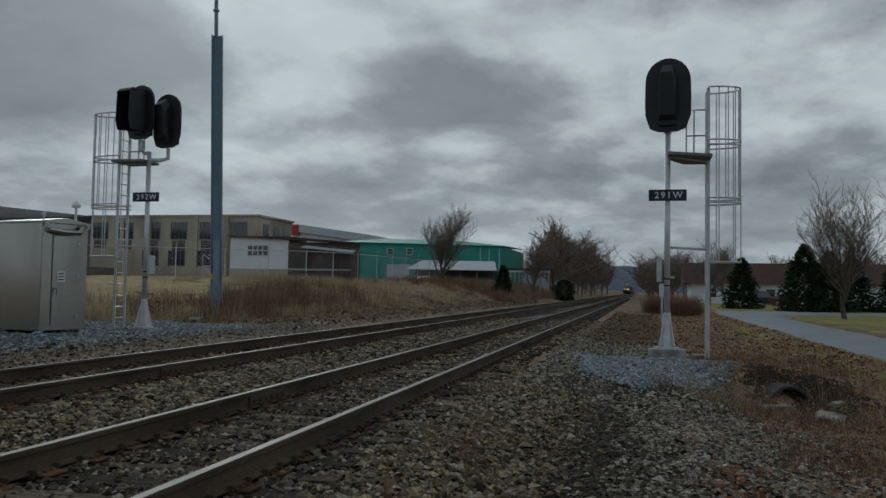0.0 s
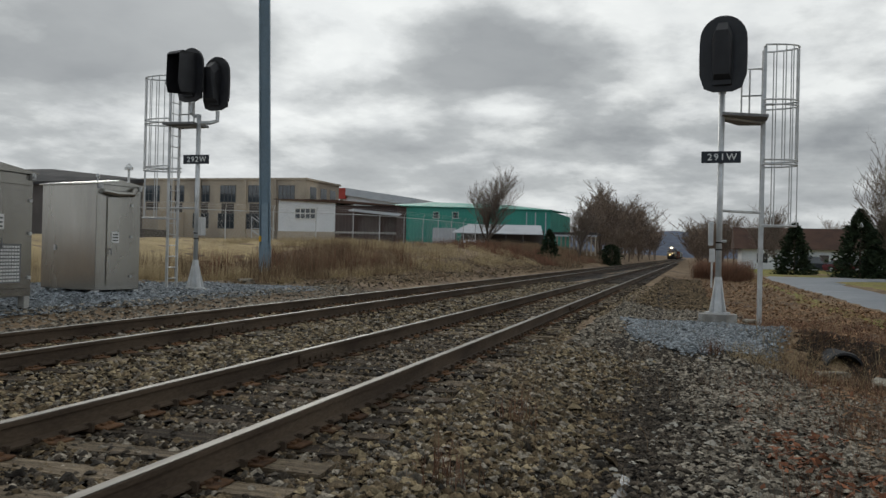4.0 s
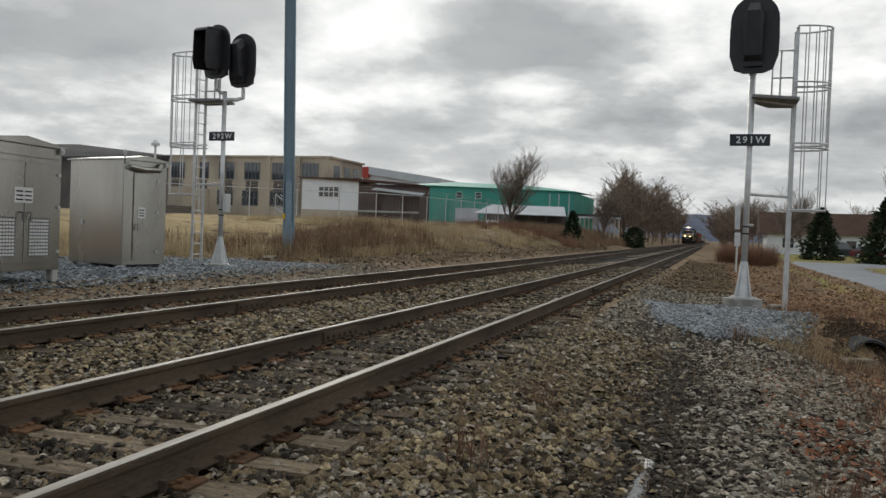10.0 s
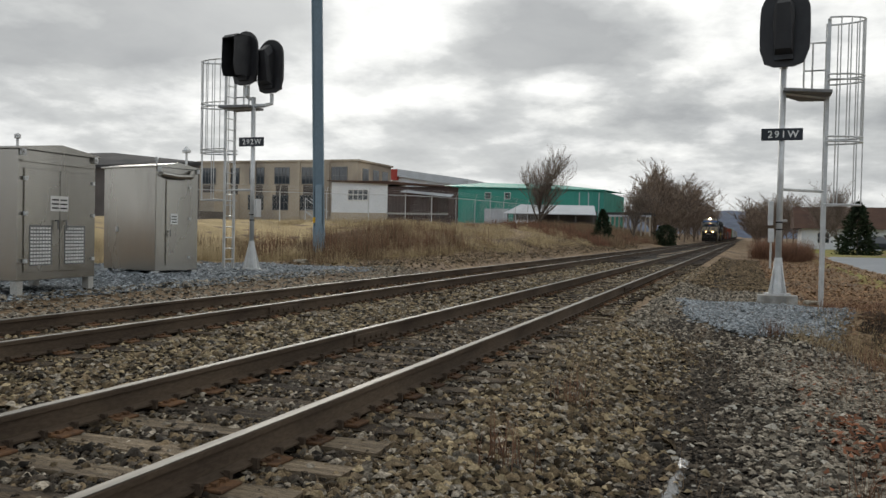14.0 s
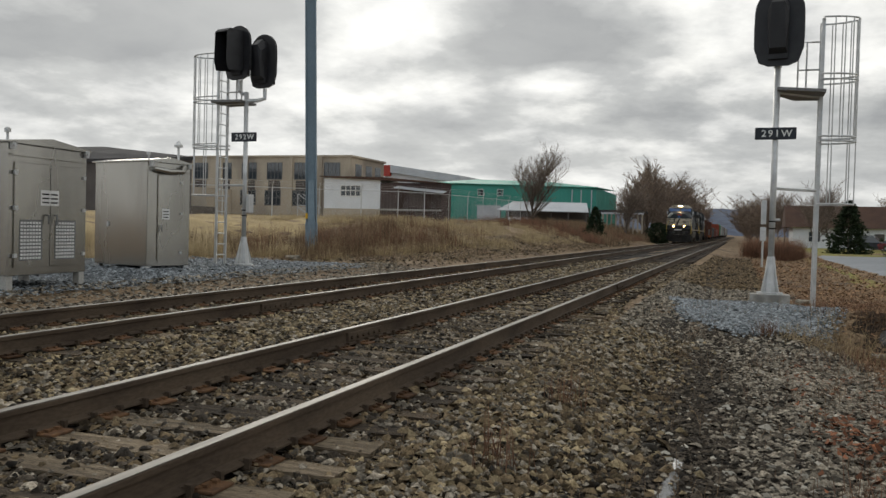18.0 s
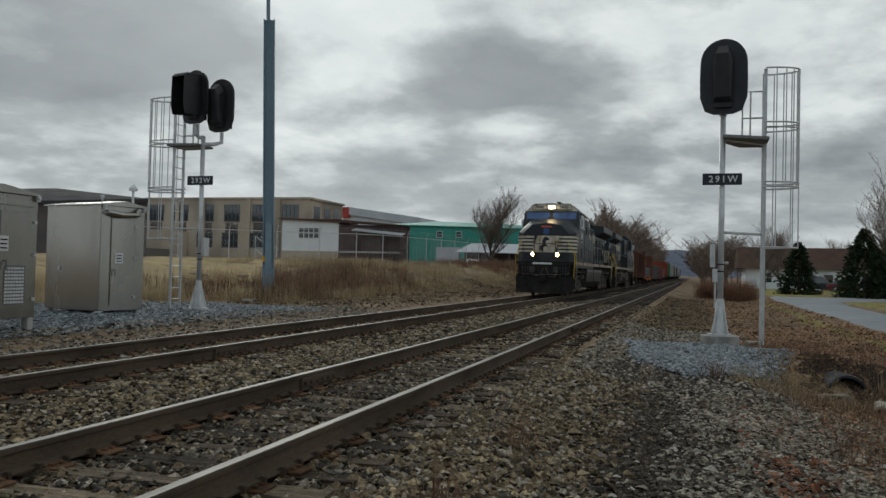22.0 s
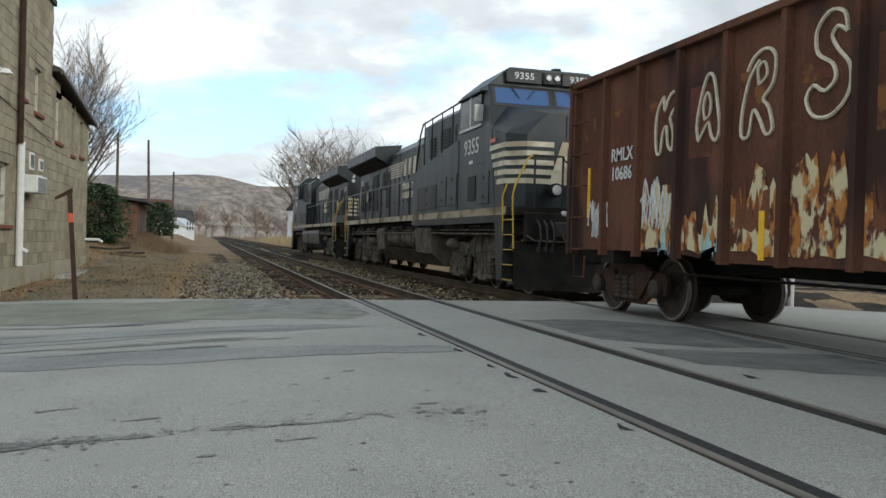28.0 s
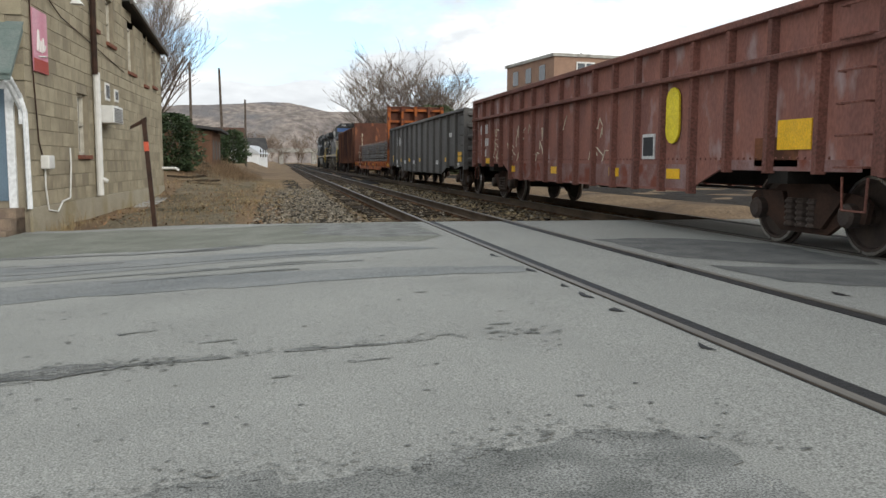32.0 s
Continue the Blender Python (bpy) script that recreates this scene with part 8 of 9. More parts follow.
bm = B(); box(bm, -19.6, -12.4, 117.9, 118.0, 3.65, 3.9); part("fascia", bm, M["roof_pale"], car)
for k in range(12):
    bm = B(); box(bm, -19.3 + k * 0.6, -19.1 + k * 0.6, 118.1, 118.2, 1.0, 3.8); part("slat", bm, M["tan_wall"], car)
tank = thing("storage_tank", "white horizontal storage tank", "tank")
bm = B(); lathe(bm, [(0.2, -1.6), (0.8, -1.3), (0.9, -1.0), (0.9, 1.0), (0.8, 1.3), (0.2, 1.6)], 16, "x"); part("vessel", bm, M["white_wall"], tank, smooth=True)
for x in (-0.8, 0.8):
    bm = B(); box(bm, x - 0.15, x + 0.15, -0.6, 0.6, -1.6, -0.5); part("saddle", bm, M["concrete"], tank)
tank.matrix_basis = pose(-29.2, 112, 2.3) @ Matrix.Scale(0.6, 4)

# ---- chain-link fence ----
fence = thing("chain_link_fence", "chain-link fence with barbed-wire arms", "fence")
line = [(-38, 50), (-35.2, 52), (-32.3, 54), (-29.5, 56), (-26.8, 57.6), (-24.3, 58.8), (-23.2, 61.5), (-22.4, 65), (-21.9, 68.5), (-21.6, 72), (-21.5, 76), (-21.4, 80), (-21.2, 84), (-21.0, 88)]
for i, (x, y) in enumerate(line):
    z = float(land(x, y))
    bm = B(); tube(bm, [(x, y, z - 0.1), (x, y, z + 2.25)], 0.04, 6); tube(bm, [(x, y, z + 2.25), (x + 0.25, y - 0.28, z + 2.65)], 0.025, 5); part("post", bm, M["galv"], fence)
for (x, y), (x2, y2) in zip(line, line[1:]):
    z, z2 = float(land(x, y)), float(land(x2, y2))
    bm = B(); tube(bm, [(x, y, z + 2.2), (x2, y2, z2 + 2.2)], 0.028, 5); part("top_rail", bm, M["galv"], fence)
    bm = B()
    for a in (0.1, 0.18, 0.25):
        tube(bm, [(x + a, y - a * 1.1, z + 2.25 + a * 1.6), (x2 + a, y2 - a * 1.1, z2 + 2.25 + a * 1.6)], 0.008, 3)
    n = 14
    for k in range(n):
        u, w = k / n, min((k + 6) / n, 1)
        tube(bm, [(x + (x2 - x) * u, y + (y2 - y) * u, z + (z2 - z) * u + 0.05), (x + (x2 - x) * w, y + (y2 - y) * w, z + (z2 - z) * w + 0.05 + 2.1 * (w - u) * n / 6)], 0.005, 3, cap=False)
        tube(bm, [(x + (x2 - x) * u, y + (y2 - y) * u, z + (z2 - z) * u + 2.15), (x + (x2 - x) * w, y + (y2 - y) * w, z + (z2 - z) * w + 2.15 - 2.1 * (w - u) * n / 6)], 0.005, 3, cap=False)
    ob = part("wire_mesh", bm, M["galv"], fence); tagged(ob, kind="stuff")

# ---- houses and cars past the driveway ----
hs = thing("long_house", "low white house with a brown shingle roof", "house")
bm = B(); box(bm, 7, 42, 124, 134, -0.6, 2.6); part("wall", bm, M["white_wall"], hs)
bm = B(); prism(bm, [(123.2, 2.5), (129, 5.6), (134.8, 2.5)], "x", 6, 43); part("roof", bm, M["roof_brown"], hs)
for x in (9, 13, 22, 27, 33):
    window(hs, x, x + 1.4, 0.6, 1.9, 124, 2)
bm = B(); box(bm, 17, 18.2, 123.95, 124.05, -0.4, 1.8); part("door", bm, M["dark_wall"], hs)


def parked_car(at, paint, long, high, label):
    c = thing("parked_car", label, "car", "parked cars", at=at)
    w = 0.9
    bm = B()
    hull(bm, both([(w, -long / 2, 0.55), (w, long / 2, 0.55), (w, -long / 2 + 0.1, 0.25), (w, long / 2 - 0.1, 0.25), (w * 0.97, -long / 2 + 0.1, 0.88), (w * 0.97, long / 2 - 0.15, 0.92), (w * 0.97, -long * 0.22, 0.98)]))
    part("body", bm, M[paint], c, smooth=False)
    bm = B(); hull(bm, both([(w * 0.95, -long * 0.24, 0.95), (w * 0.95, long * 0.40, 0.95), (w * 0.78, -long * 0.08, high), (w * 0.78, long * 0.30, high)])); part("cabin", bm, M["window_glass"], c)
    bm = B(); hull(bm, both([(w * 0.76, -long * 0.08, high - 0.02), (w * 0.76, long * 0.30, high - 0.02), (w * 0.70, -long * 0.05, high + 0.05), (w * 0.70, long * 0.28, high + 0.05)])); part("roof", bm, M[paint], c)
    for s in (1, -1):
        for y in (-long * 0.31, long * 0.30):
            bm = B(); lathe(bm, [(0.20, -0.1), (0.33, -0.1), (0.34, 0.0), (0.33, 0.1), (0.2, 0.1)], 16, "x", (s * 0.82, y, 0.33)); wl = part("wheel", bm, M["black_signal"], c)
            bm = B(); lathe(bm, [(0.19, -0.105), (0.19, 0.105)], 12, "x", (s * 0.82, y, 0.33)); part("rim", bm, M["galv"], wl)
        bm = B(); box(bm, *sorted((s * 0.5, s * 0.85)), -long / 2 - 0.01, -long / 2 + 0.08, 0.6, 0.75); part("headlight", bm, M["white"], c)
        bm = B(); box(bm, *sorted((s * 0.55, s * 0.86)), long / 2 - 0.1, long / 2 + 0.01, 0.65, 0.82); part("tail_light", bm, M["red_paint"], c)
    return c


parked_car((15.0, 112, -0.25, 0, 0, 70), "sign_black", 4.8, 1.75, "dark blue sport utility car by the house")
parked_car((17.2, 106, -0.25, 0, 0, 80), "dark_red", 4.5, 1.4, "dark red saloon car by the house")
sm = thing("switch_box", "grey line-side case on a short post", "cabinet", at=(1.2, 46, -0.5))
bm = B(); box(bm, -0.14, 0.14, -0.14, 0.14, 1.4, 2.1, 0.02); part("case", bm, M["galv"], sm)
bm = B(); tube(bm, [(0, 0, -0.1), (0, 0, 1.4)], 0.05, 8); part("post", bm, M["galv"], sm)

# ---- culvert pipe and rubble in the ditch ----
pipe = thing("culvert_pipe", "dark corrugated plastic culvert pipe end", "pipe", at=(2.5, 16.4, -0.76, 0, 0, 14))
bm = B()
prof = [(0.35 + (0.015 if k % 2 else 0), -0.6 + 0.06 * k) for k in range(20)]
lathe(bm, [(0.30, 0.4), (0.31, -0.6)] + prof, 22, "y"); part("pipe", bm, M["black_signal"], pipe)
for i, (x, y, z, r, sx) in enumerate(((2.34, 15.35, -0.74, 0.20, 1.5), (3.39, 15.6, -0.66, 0.15, 1.9), (2.86, 13.8, -0.66, 0.23, 2.3), (2.0, 15.9, -0.68, 0.10, 1.3), (1.45, 20.6, -0.28, 0.12, 1.4), (-14.0, 25.2, 0.02, 0.2, 1.5))):
    rng = random.Random(i)
    bm = B(); bmesh.ops.create_icosphere(bm, subdivisions=2, radius=r)
    for v in bm.verts:
        v.co = Vector((v.co.x * sx, v.co.y, max(min(v.co.z, r * 0.55), -r * 0.8) * 0.55)) * rng.uniform(0.74, 1.16)
    solid("rock", bm, M["pale_rock"], "pale broken lump of concrete in the ditch", "rock", "rubble", at=(x, y, z, 0, 0, 40 * i))

# ---- vegetation ----
def branch_set(seed, height, spread=0.55, levels=4, trunk=0.16, clear=0.25, kids=(5, 5, 4, 4), up=0.35):
    """Segments (a, b, ra, rb, level) of a bare tree."""
    rng = random.Random(seed)
    segs = []

    def grow(p, d, length, r, level):
        n = (4, 3, 2, 1, 1)[level]
        pts = [p]
        for k in range(n):
            d = (d + Vector((rng.gauss(0, 0.10), rng.gauss(0, 0.10), up * 0.12 if level else 0))).normalized()
            q = pts[-1] + d * (length / n)
            ra, rb = r * (1 - 0.75 * k / n), r * (1 - 0.75 * (k + 1) / n)
            segs.append((pts[-1], q, ra, rb, level))
            pts.append(q)
        if level + 1 >= levels:
            return
        c = kids[level]
        for k in range(c):
            u = clear + (1 - clear) * (k + rng.random()) / c if level == 0 else 0.2 + 0.8 * (k + rng.random()) / c
            i = min(int(u * n), n - 1)
            at = pts[i].lerp(pts[i + 1], u * n - i)
            side = Vector((rng.gauss(0, 1), rng.gauss(0, 1), rng.gauss(0, 0.35))).normalized()
            dd = (d * (1 - spread) + side * spread + Vector((0, 0, up))).normalized()
            grow(at, dd, length * (rng.uniform(0.72, 1.0) if level == 0 else rng.uniform(0.42, 0.66)), max(r * (1 - 0.75 * u) * 0.62, trunk * 0.02), level + 1)

    grow(Vector((0, 0, 0)), Vector((0, 0, 1)), height * 0.50, trunk, 0)
    return segs


def seg_mesh(name, segs, sides, material, rmin=0.0, last=99):
    """Tapered bars; those of the last level run out to a point."""
    vs, fs = [], []
    ring = [(math.cos(6.283 * k / sides), math.sin(6.283 * k / sides)) for k in range(sides)]
    for a, b, ra, rb, lv in segs:
        d = (b - a).normalized()
        u = d.orthogonal().normalized()
        w = d.cross(u)
        i = len(vs)
        tip = lv >= last
        ra, rb = max(ra, rmin * (0.7 if tip else 1)), max(rb, rmin)
        vs += [tuple(a + (u * c + w * s) * ra) for c, s in ring]
        if tip:
            vs.append(tuple(b))
            fs += [(i + k, i + (k + 1) % sides, i + sides) for k in range(sides)]
        else:
            vs += [tuple(b + (u * c + w * s) * rb) for c, s in ring]
            for k in range(sides):
                n = (k + 1) % sides
                fs += [(i + k, i + n, i + sides + n), (i + k, i + sides + n, i + sides + k)]
    return fast_mesh(name, np.array(vs), np.array(fs), material)


def bare_tree(seed, height, at, label="bare leafless tree with a spreading crown", rmin=0.012, group="bare trees", **kw):
    segs = branch_set(seed, height, **kw)
    t = thing("bare_tree", label, "tree", group, at=at)
    part("trunk", seg_mesh("trunk", [s for s in segs if s[4] < 2], 7, M["bark"]), None, t)
    part("crown", seg_mesh("crown", [s for s in segs if s[4] >= 2], 3, M["twig"], rmin, kw.get("levels", 4) - 1), None, t)
    return t


def G(x, y):
    return float(land(x, y)) - 0.05


bare_tree(3, 7.0, (-19.0, 80, G(-19, 80)), rmin=0.010, trunk=0.15, clear=0.06, kids=(18, 9, 7, 4), levels=5, spread=0.52, up=0.34)
bare_tree(8, 6.4, (-13.5, 108, G(-13.5, 108)), rmin=0.011, trunk=0.13, clear=0.06, kids=(16, 9, 7, 4), levels=5, spread=0.52, up=0.34)
bare_tree(11, 7.3, (12.3, 56.2, -0.35), rmin=0.010, trunk=0.17, clear=0.18, kids=(16, 9, 7, 4), levels=5, spread=0.54, up=0.32)
bare_tree(12, 7.8, (19.5, 60, -0.35), rmin=0.010, trunk=0.18, clear=0.2, kids=(16, 9, 7, 4), levels=5, spread=0.54, up=0.32)
bare_tree(15, 7.4, (8.3, 108, -0.4), rmin=0.016, trunk=0.14, clear=0.2, kids=(9, 8, 6, 3), levels=5)
bare_tree(16, 7.4, (10.8, 115, -0.4), rmin=0.016, trunk=0.14, clear=0.2, kids=(9, 8, 6, 3), levels=5)
bare_tree(21, 12.0, (8.0, -56, 0.6), rmin=0.010, trunk=0.22, clear=0.2, kids=(16, 9, 7, 4), levels=5, spread=0.54, up=0.32)
bare_tree(23, 12.5, (-13.0, -82, -0.2), rmin=0.016, trunk=0.2, clear=0.1, kids=(16, 8, 7, 4), levels=5, spread=0.58, up=0.28)
bare_tree(24, 11.5, (-16.5, -84, -0.2), rmin=0.016, trunk=0.2, clear=0.1, kids=(16, 8, 7, 4), levels=5, spread=0.58, up=0.28)
bare_tree(26, 11.0, (-10.5, -92, -0.2), rmin=0.016, trunk=0.2, clear=0.1, kids=(11, 8, 7, 4), levels=5, spread=0.6)


def thicket(name, label, spots, material, rmin, seed, height=(6, 9), kids=(8, 7, 5, 3)):
    """A wood of bare trees too far off to count, as one mesh."""
    rng = random.Random(seed)
    base = [branch_set(seed * 10 + k, 1.0, levels=5, trunk=0.018, clear=0.1, kids=kids, spread=0.6) for k in range(4)]
    segs = []
    for x, y in spots:
        h = rng.uniform(*height)
        c, s = math.cos(rng.uniform(0, 6.28)), math.sin(rng.uniform(0, 6.28))
        z = G(x, y)
        for a, b, ra, rb, lv in base[rng.randrange(4)]:
            f = lambda p: Vector((x + (p.x * c - p.y * s) * h * 1.1, y + (p.x * s + p.y * c) * h * 1.1, z + p.z * h))
            segs.append((f(a), f(b), ra * h, rb * h, lv))
    ob = new(name, seg_mesh(name, segs, 3, M[material], rmin, 4))
    return tagged(ob, label, "woods", kind="stuff")


rng = random.Random(5)
thicket("far_woods", "brown leafless woods along the line", [(-10.8 - rng.uniform(0, 3.0 + 0.3 * k), 122 + k * 5.0 + rng.uniform(-3, 3)) for k in range(38)], "twig_far", 0.034, 3, (8.5, 12.5))
thicket("far_woods", "brown leafless woods along the line", [(1.5 + rng.uniform(0, 9), 165 + k * 7 + rng.uniform(-3, 3)) for k in range(26)], "twig_far", 0.036, 4, (8, 12))
thicket("far_woods", "brown leafless woods behind the house", [(8 + rng.uniform(0, 70), 150 + rng.uniform(0, 30)) for k in range(24)], "twig_far", 0.024, 5, (6, 11))
thicket("far_woods", "brown leafless woods beyond the town", [(-60 + rng.uniform(0, 110), -330 - rng.uniform(0, 180)) for k in range(36)], "twig_far", 0.05, 6, (9, 15), (6, 5, 4, 2))


def shrub(name, label, spots, material, seed, h=(0.6, 1.4), blades=60, r=0.006, lean=0.5, spread=0.3, kind="stuff", category="weeds", pts=3):
    """Upright dead stems fanning from each spot, as one mesh of thin three-sided stalks."""
    rng = np.random.default_rng(seed)
    sp = np.repeat(np.asarray(spots, float), blades, 0)
    n = len(sp)
    x, y = sp[:, 0] + rng.normal(0, spread, n), sp[:, 1] + rng.normal(0, spread, n)
    z = rough_land(x, y) - 0.03
    hh = rng.uniform(*h, n)
    az, ln = rng.uniform(0, 6.283, n), np.abs(rng.normal(0, lean, n)) * 0.6
    vs = []
    for k in range(pts):
        u = k / (pts - 1)
        cx = x + np.cos(az) * ln * hh * u ** 1.5
        cy = y + np.sin(az) * ln * hh * u ** 1.5
        cz = z + hh * u * np.sqrt(np.clip(1 - (ln * u * 0.7) ** 2, 0.2, 1))
        rr = r * (1 - 0.75 * u)
        vs.append(np.stack([np.stack([cx + rr * np.cos(a), cy + rr * np.sin(a), cz], -1) for a in (0, 2.09, 4.19)], 1))
    tip = vs.pop().mean(1)
    v = np.concatenate([np.stack(vs, 1).reshape(n, -1, 3), tip[:, None]], 1)
    f = []
    for k in range(pts - 1):
        for a in range(3):
            b = (a + 1) % 3
            if k < pts - 2:
                f += [(k * 3 + a, k * 3 + b, k * 3 + 3 + b), (k * 3 + a, k * 3 + 3 + b, k * 3 + 3 + a)]
            else:
                f.append((k * 3 + a, k * 3 + b, k * 3 + 3))
    f = np.array(f)[None] + (np.arange(n) * v.shape[1])[:, None, None]
    return tagged(new(name, fast_mesh(name, v.reshape(-1, 3), f.reshape(-1, 3), M[material])), label, category, kind=kind)


rng = random.Random(8)
U = rng.uniform
shrub("dead_weeds", "tall brown dead weeds on the bank", [(U(-21, -13.5), U(26, 46)) for k in range(60)], "weed", 1, (0.3, 1.4), 70, 0.007, 0.5, 0.4)
shrub("dead_weeds", "clumps of reddish dead stalks on the bank", [(U(-21, -14), U(27, 48)) for k in range(40)], "weed_red", 41, (0.5, 1.5), 45, 0.008, 0.35, 0.35)
shrub("dead_weeds", "tall straw-coloured dead grass on the bank", [(U(-20, -13), U(24.5, 48)) for k in range(90)], "weed_pale", 2, (0.15, 0.6), 70, 0.007, 1.0)
shrub("dead_weeds", "short dry grass by the fence", [(U(-29, -15), U(44, 56)) for k in range(110)], "weed_pale", 3, (0.15, 0.5), 50, 0.010, 0.7, pts=2)
shrub("dead_weeds", "pale dead grass below the fence", [(U(-24, -12), U(44, 70)) for k in range(150)], "weed_pale", 4, (0.2, 0.6), 60, 0.010, 0.9, pts=2)
shrub("dead_weeds", "reddish brush along the bank", [(U(-22, -11.5), U(66, 112)) for k in range(170)], "weed_red", 5, (0.3, 0.9), 55, 0.016, 0.5, pts=2)
shrub("dead_weeds", "brown brush along the bank", [(U(-20, -10.8), U(75, 130)) for k in range(150)], "weed", 6, (0.4, 1.2), 50, 0.02, 0.5, pts=2)
shrub("dead_weeds", "dead weeds behind the cabinets", [(U(-24, -16.5), U(20, 30)) for k in range(110)], "weed_pale", 7, (0.3, 0.9), 55, 0.008, 0.7, pts=2)
shrub("red_bush", "rusty red leafless bush by the line", [(U(0.8, 4.2), U(62, 72)) for k in range(50)], "weed_red", 8, (0.8, 1.8), 60, 0.014, 0.5, 0.35)
shrub("dead_weeds", "short dry weeds below the bank", [(U(-15, -10.3), U(24, 100)) for k in range(260)], "weed", 18, (0.1, 0.4), 20, 0.008, 0.9, 0.4, pts=2)
shrub("dead_weeds", "sparse dead weeds beside the line", [(U(-1.0, 4.0), U(24, 70)) for k in range(200)], "weed", 21, (0.08, 0.3), 20, 0.006, 0.9, 0.35, pts=2)
shrub("dead_weeds", "sparse dead weeds among the stones", [(U(-1.2, 3.2), U(3.0, 22)) for k in range(130)], "weed", 9, (0.08, 0.32), 12, 0.003, 0.9, 0.12)
shrub("dead_weeds", "dead weeds by the ditch", [(U(1.4, 4.4), U(9, 24)) for k in range(150)], "weed_red", 10, (0.1, 0.38), 22, 0.004, 1.0, 0.2)
shrub("dead_weeds", "pale dead stems in the ditch", [(U(1.2, 3.4), U(12.5, 17)) for k in range(24)], "weed", 11, (0.15, 0.45), 16, 0.005, 1.1, 0.15)
shrub("dead_weeds", "fine reddish dead weeds over the tie ends", [(U(-2.0, -0.7), 2.2 + 12 * U(0, 1) ** 1.3) for k in range(130)], "weed", 19, (0.05, 0.22), 20, 0.0022, 1.0, 0.12)
shrub("dead_weeds", "fine reddish dead weeds along the path", [(U(0.4, 2.6), 2.4 + 12 * U(0, 1) ** 1.3) for k in range(170)], "weed_red", 20, (0.05, 0.2), 18, 0.0022, 1.1, 0.14)
shrub("dead_weeds", "tangled straw-coloured dead grass over the ditch", [(U(1.5, 3.9), U(12.3, 17.6)) for k in range(26)], "weed_pale", 31, (0.2, 0.55), 14, 0.004, 1.6, 0.16)
shrub("dead_weeds", "low straw tufts beside the gravel", [(U(0.7, 1.9), U(13.6, 15.6)) for k in range(40)], "weed_pale", 32, (0.06, 0.2), 26, 0.004, 1.2, 0.12)
shrub("dead_weeds", "dark dead stems along the ditch edge", [(U(1.3, 3.2), U(6.5, 13.5)) for k in range(60)], "weed", 33, (0.1, 0.4), 14, 0.0035, 1.5, 0.16)
shrub("dead_weeds", "dead stalk by the path", [(0.47, 14.2), (0.5, 14.3), (-1.3, 5.4), (0.9, 6.0), (-1.25, 7.4)], "weed_red", 12, (0.15, 0.42), 45, 0.004, 0.5, 0.10)
shrub("dead_weeds", "dry brown weeds beyond the crossing", [(U(0.2, 4.4), U(-50, -19)) for k in range(120)], "weed_pale", 13, (0.06, 0.28), 22, 0.006, 0.9, 0.3)
shrub("dead_weeds", "dry grey brush on the bank", [(U(1.8, 5.0), U(-62, -40)) for k in range(60)], "weed", 14, (0.3, 0.9), 50, 0.012, 0.8, 0.4, pts=2)
shrub("dead_weeds", "pale grass beside the line", [(U(-1.0, 3.0), U(-60, -17.5)) for k in range(160)], "weed_pale", 15, (0.05, 0.22), 26, 0.005, 1.0, 0.3)
shrub("dead_weeds", "brush beside the far track", [(U(-13.5, -10.5), U(-160, -75)) for k in range(90)], "weed_pale", 16, (0.6, 1.6), 50, 0.02, 0.6, 0.5, pts=2)
shrub("dead_weeds", "dry tufts at the foot of the wall", [(U(4.3, 4.7), U(-19.5, -17.0)) for k in range(10)], "weed_pale", 17, (0.15, 0.5), 30, 0.004, 0.6, 0.12)


def leaves(name, label, count, place, material, seed, size=0.045):
    rng = np.random.default_rng(seed)
    p = place(rng, count)
    n = len(p)
    a = rng.uniform(0, 6.283, n)
    r = size * rng.uniform(0.5, 1.3, n)
    tilt = rng.normal(0, 0.35, (n, 2))
    q = []
    for u, k in ((0, 1.0), (1.7, 0.5), (3.14, 1.0), (4.6, 0.5)):
        dx, dy = np.cos(a + u) * r * k, np.sin(a + u) * r * k
        q.append(np.stack([p[:, 0] + dx, p[:, 1] + dy, p[:, 2] + 0.012 + dx * tilt[:, 0] + dy * tilt[:, 1] + (0.25 * r if k == 1.0 else 0)], -1))
    v = np.stack(q, 1)
    f = np.arange(n * 4).reshape(n, 4)
    return tagged(new(name, fast_mesh(name, v.reshape(-1, 3), f, M[material])), label, "leaves", kind="stuff")


leaves("fallen_leaves", "brown fallen leaves beside the path", 20000, spread(1.6, 5.3, 3.5, 30, up=0.01), "leaf_dead", 1, 0.036)
leaves("fallen_leaves", "orange-brown fallen leaves", 500, spread(0.6, 3.0, 4.5, 12, up=0.01), "leaf_dead2", 2, 0.04)
leaves("fallen_leaves", "heap of red-brown fallen leaves", 110, spread(0.75, 1.15, 7.2, 8.6, up=0.03, blur=0.12), "leaf_dead2", 5, 0.045)
leaves("fallen_leaves", "red-brown fallen leaves in the weeds", 120, spread(1.1, 1.7, 6.4, 7.4, up=0.03, blur=0.15), "leaf_dead2", 6, 0.045)
leaves("fallen_leaves", "brown fallen leaves along the verge", 8000, spread(0.8, 5.2, 20, 75, up=0.02), "leaf_dead", 3, 0.07)
leaves("fallen_leaves", "dead leaves on the far shoulder", 2200, spread(0.0, 4.4, -45, -17.5, up=0.01), "leaf_dead", 4, 0.05)


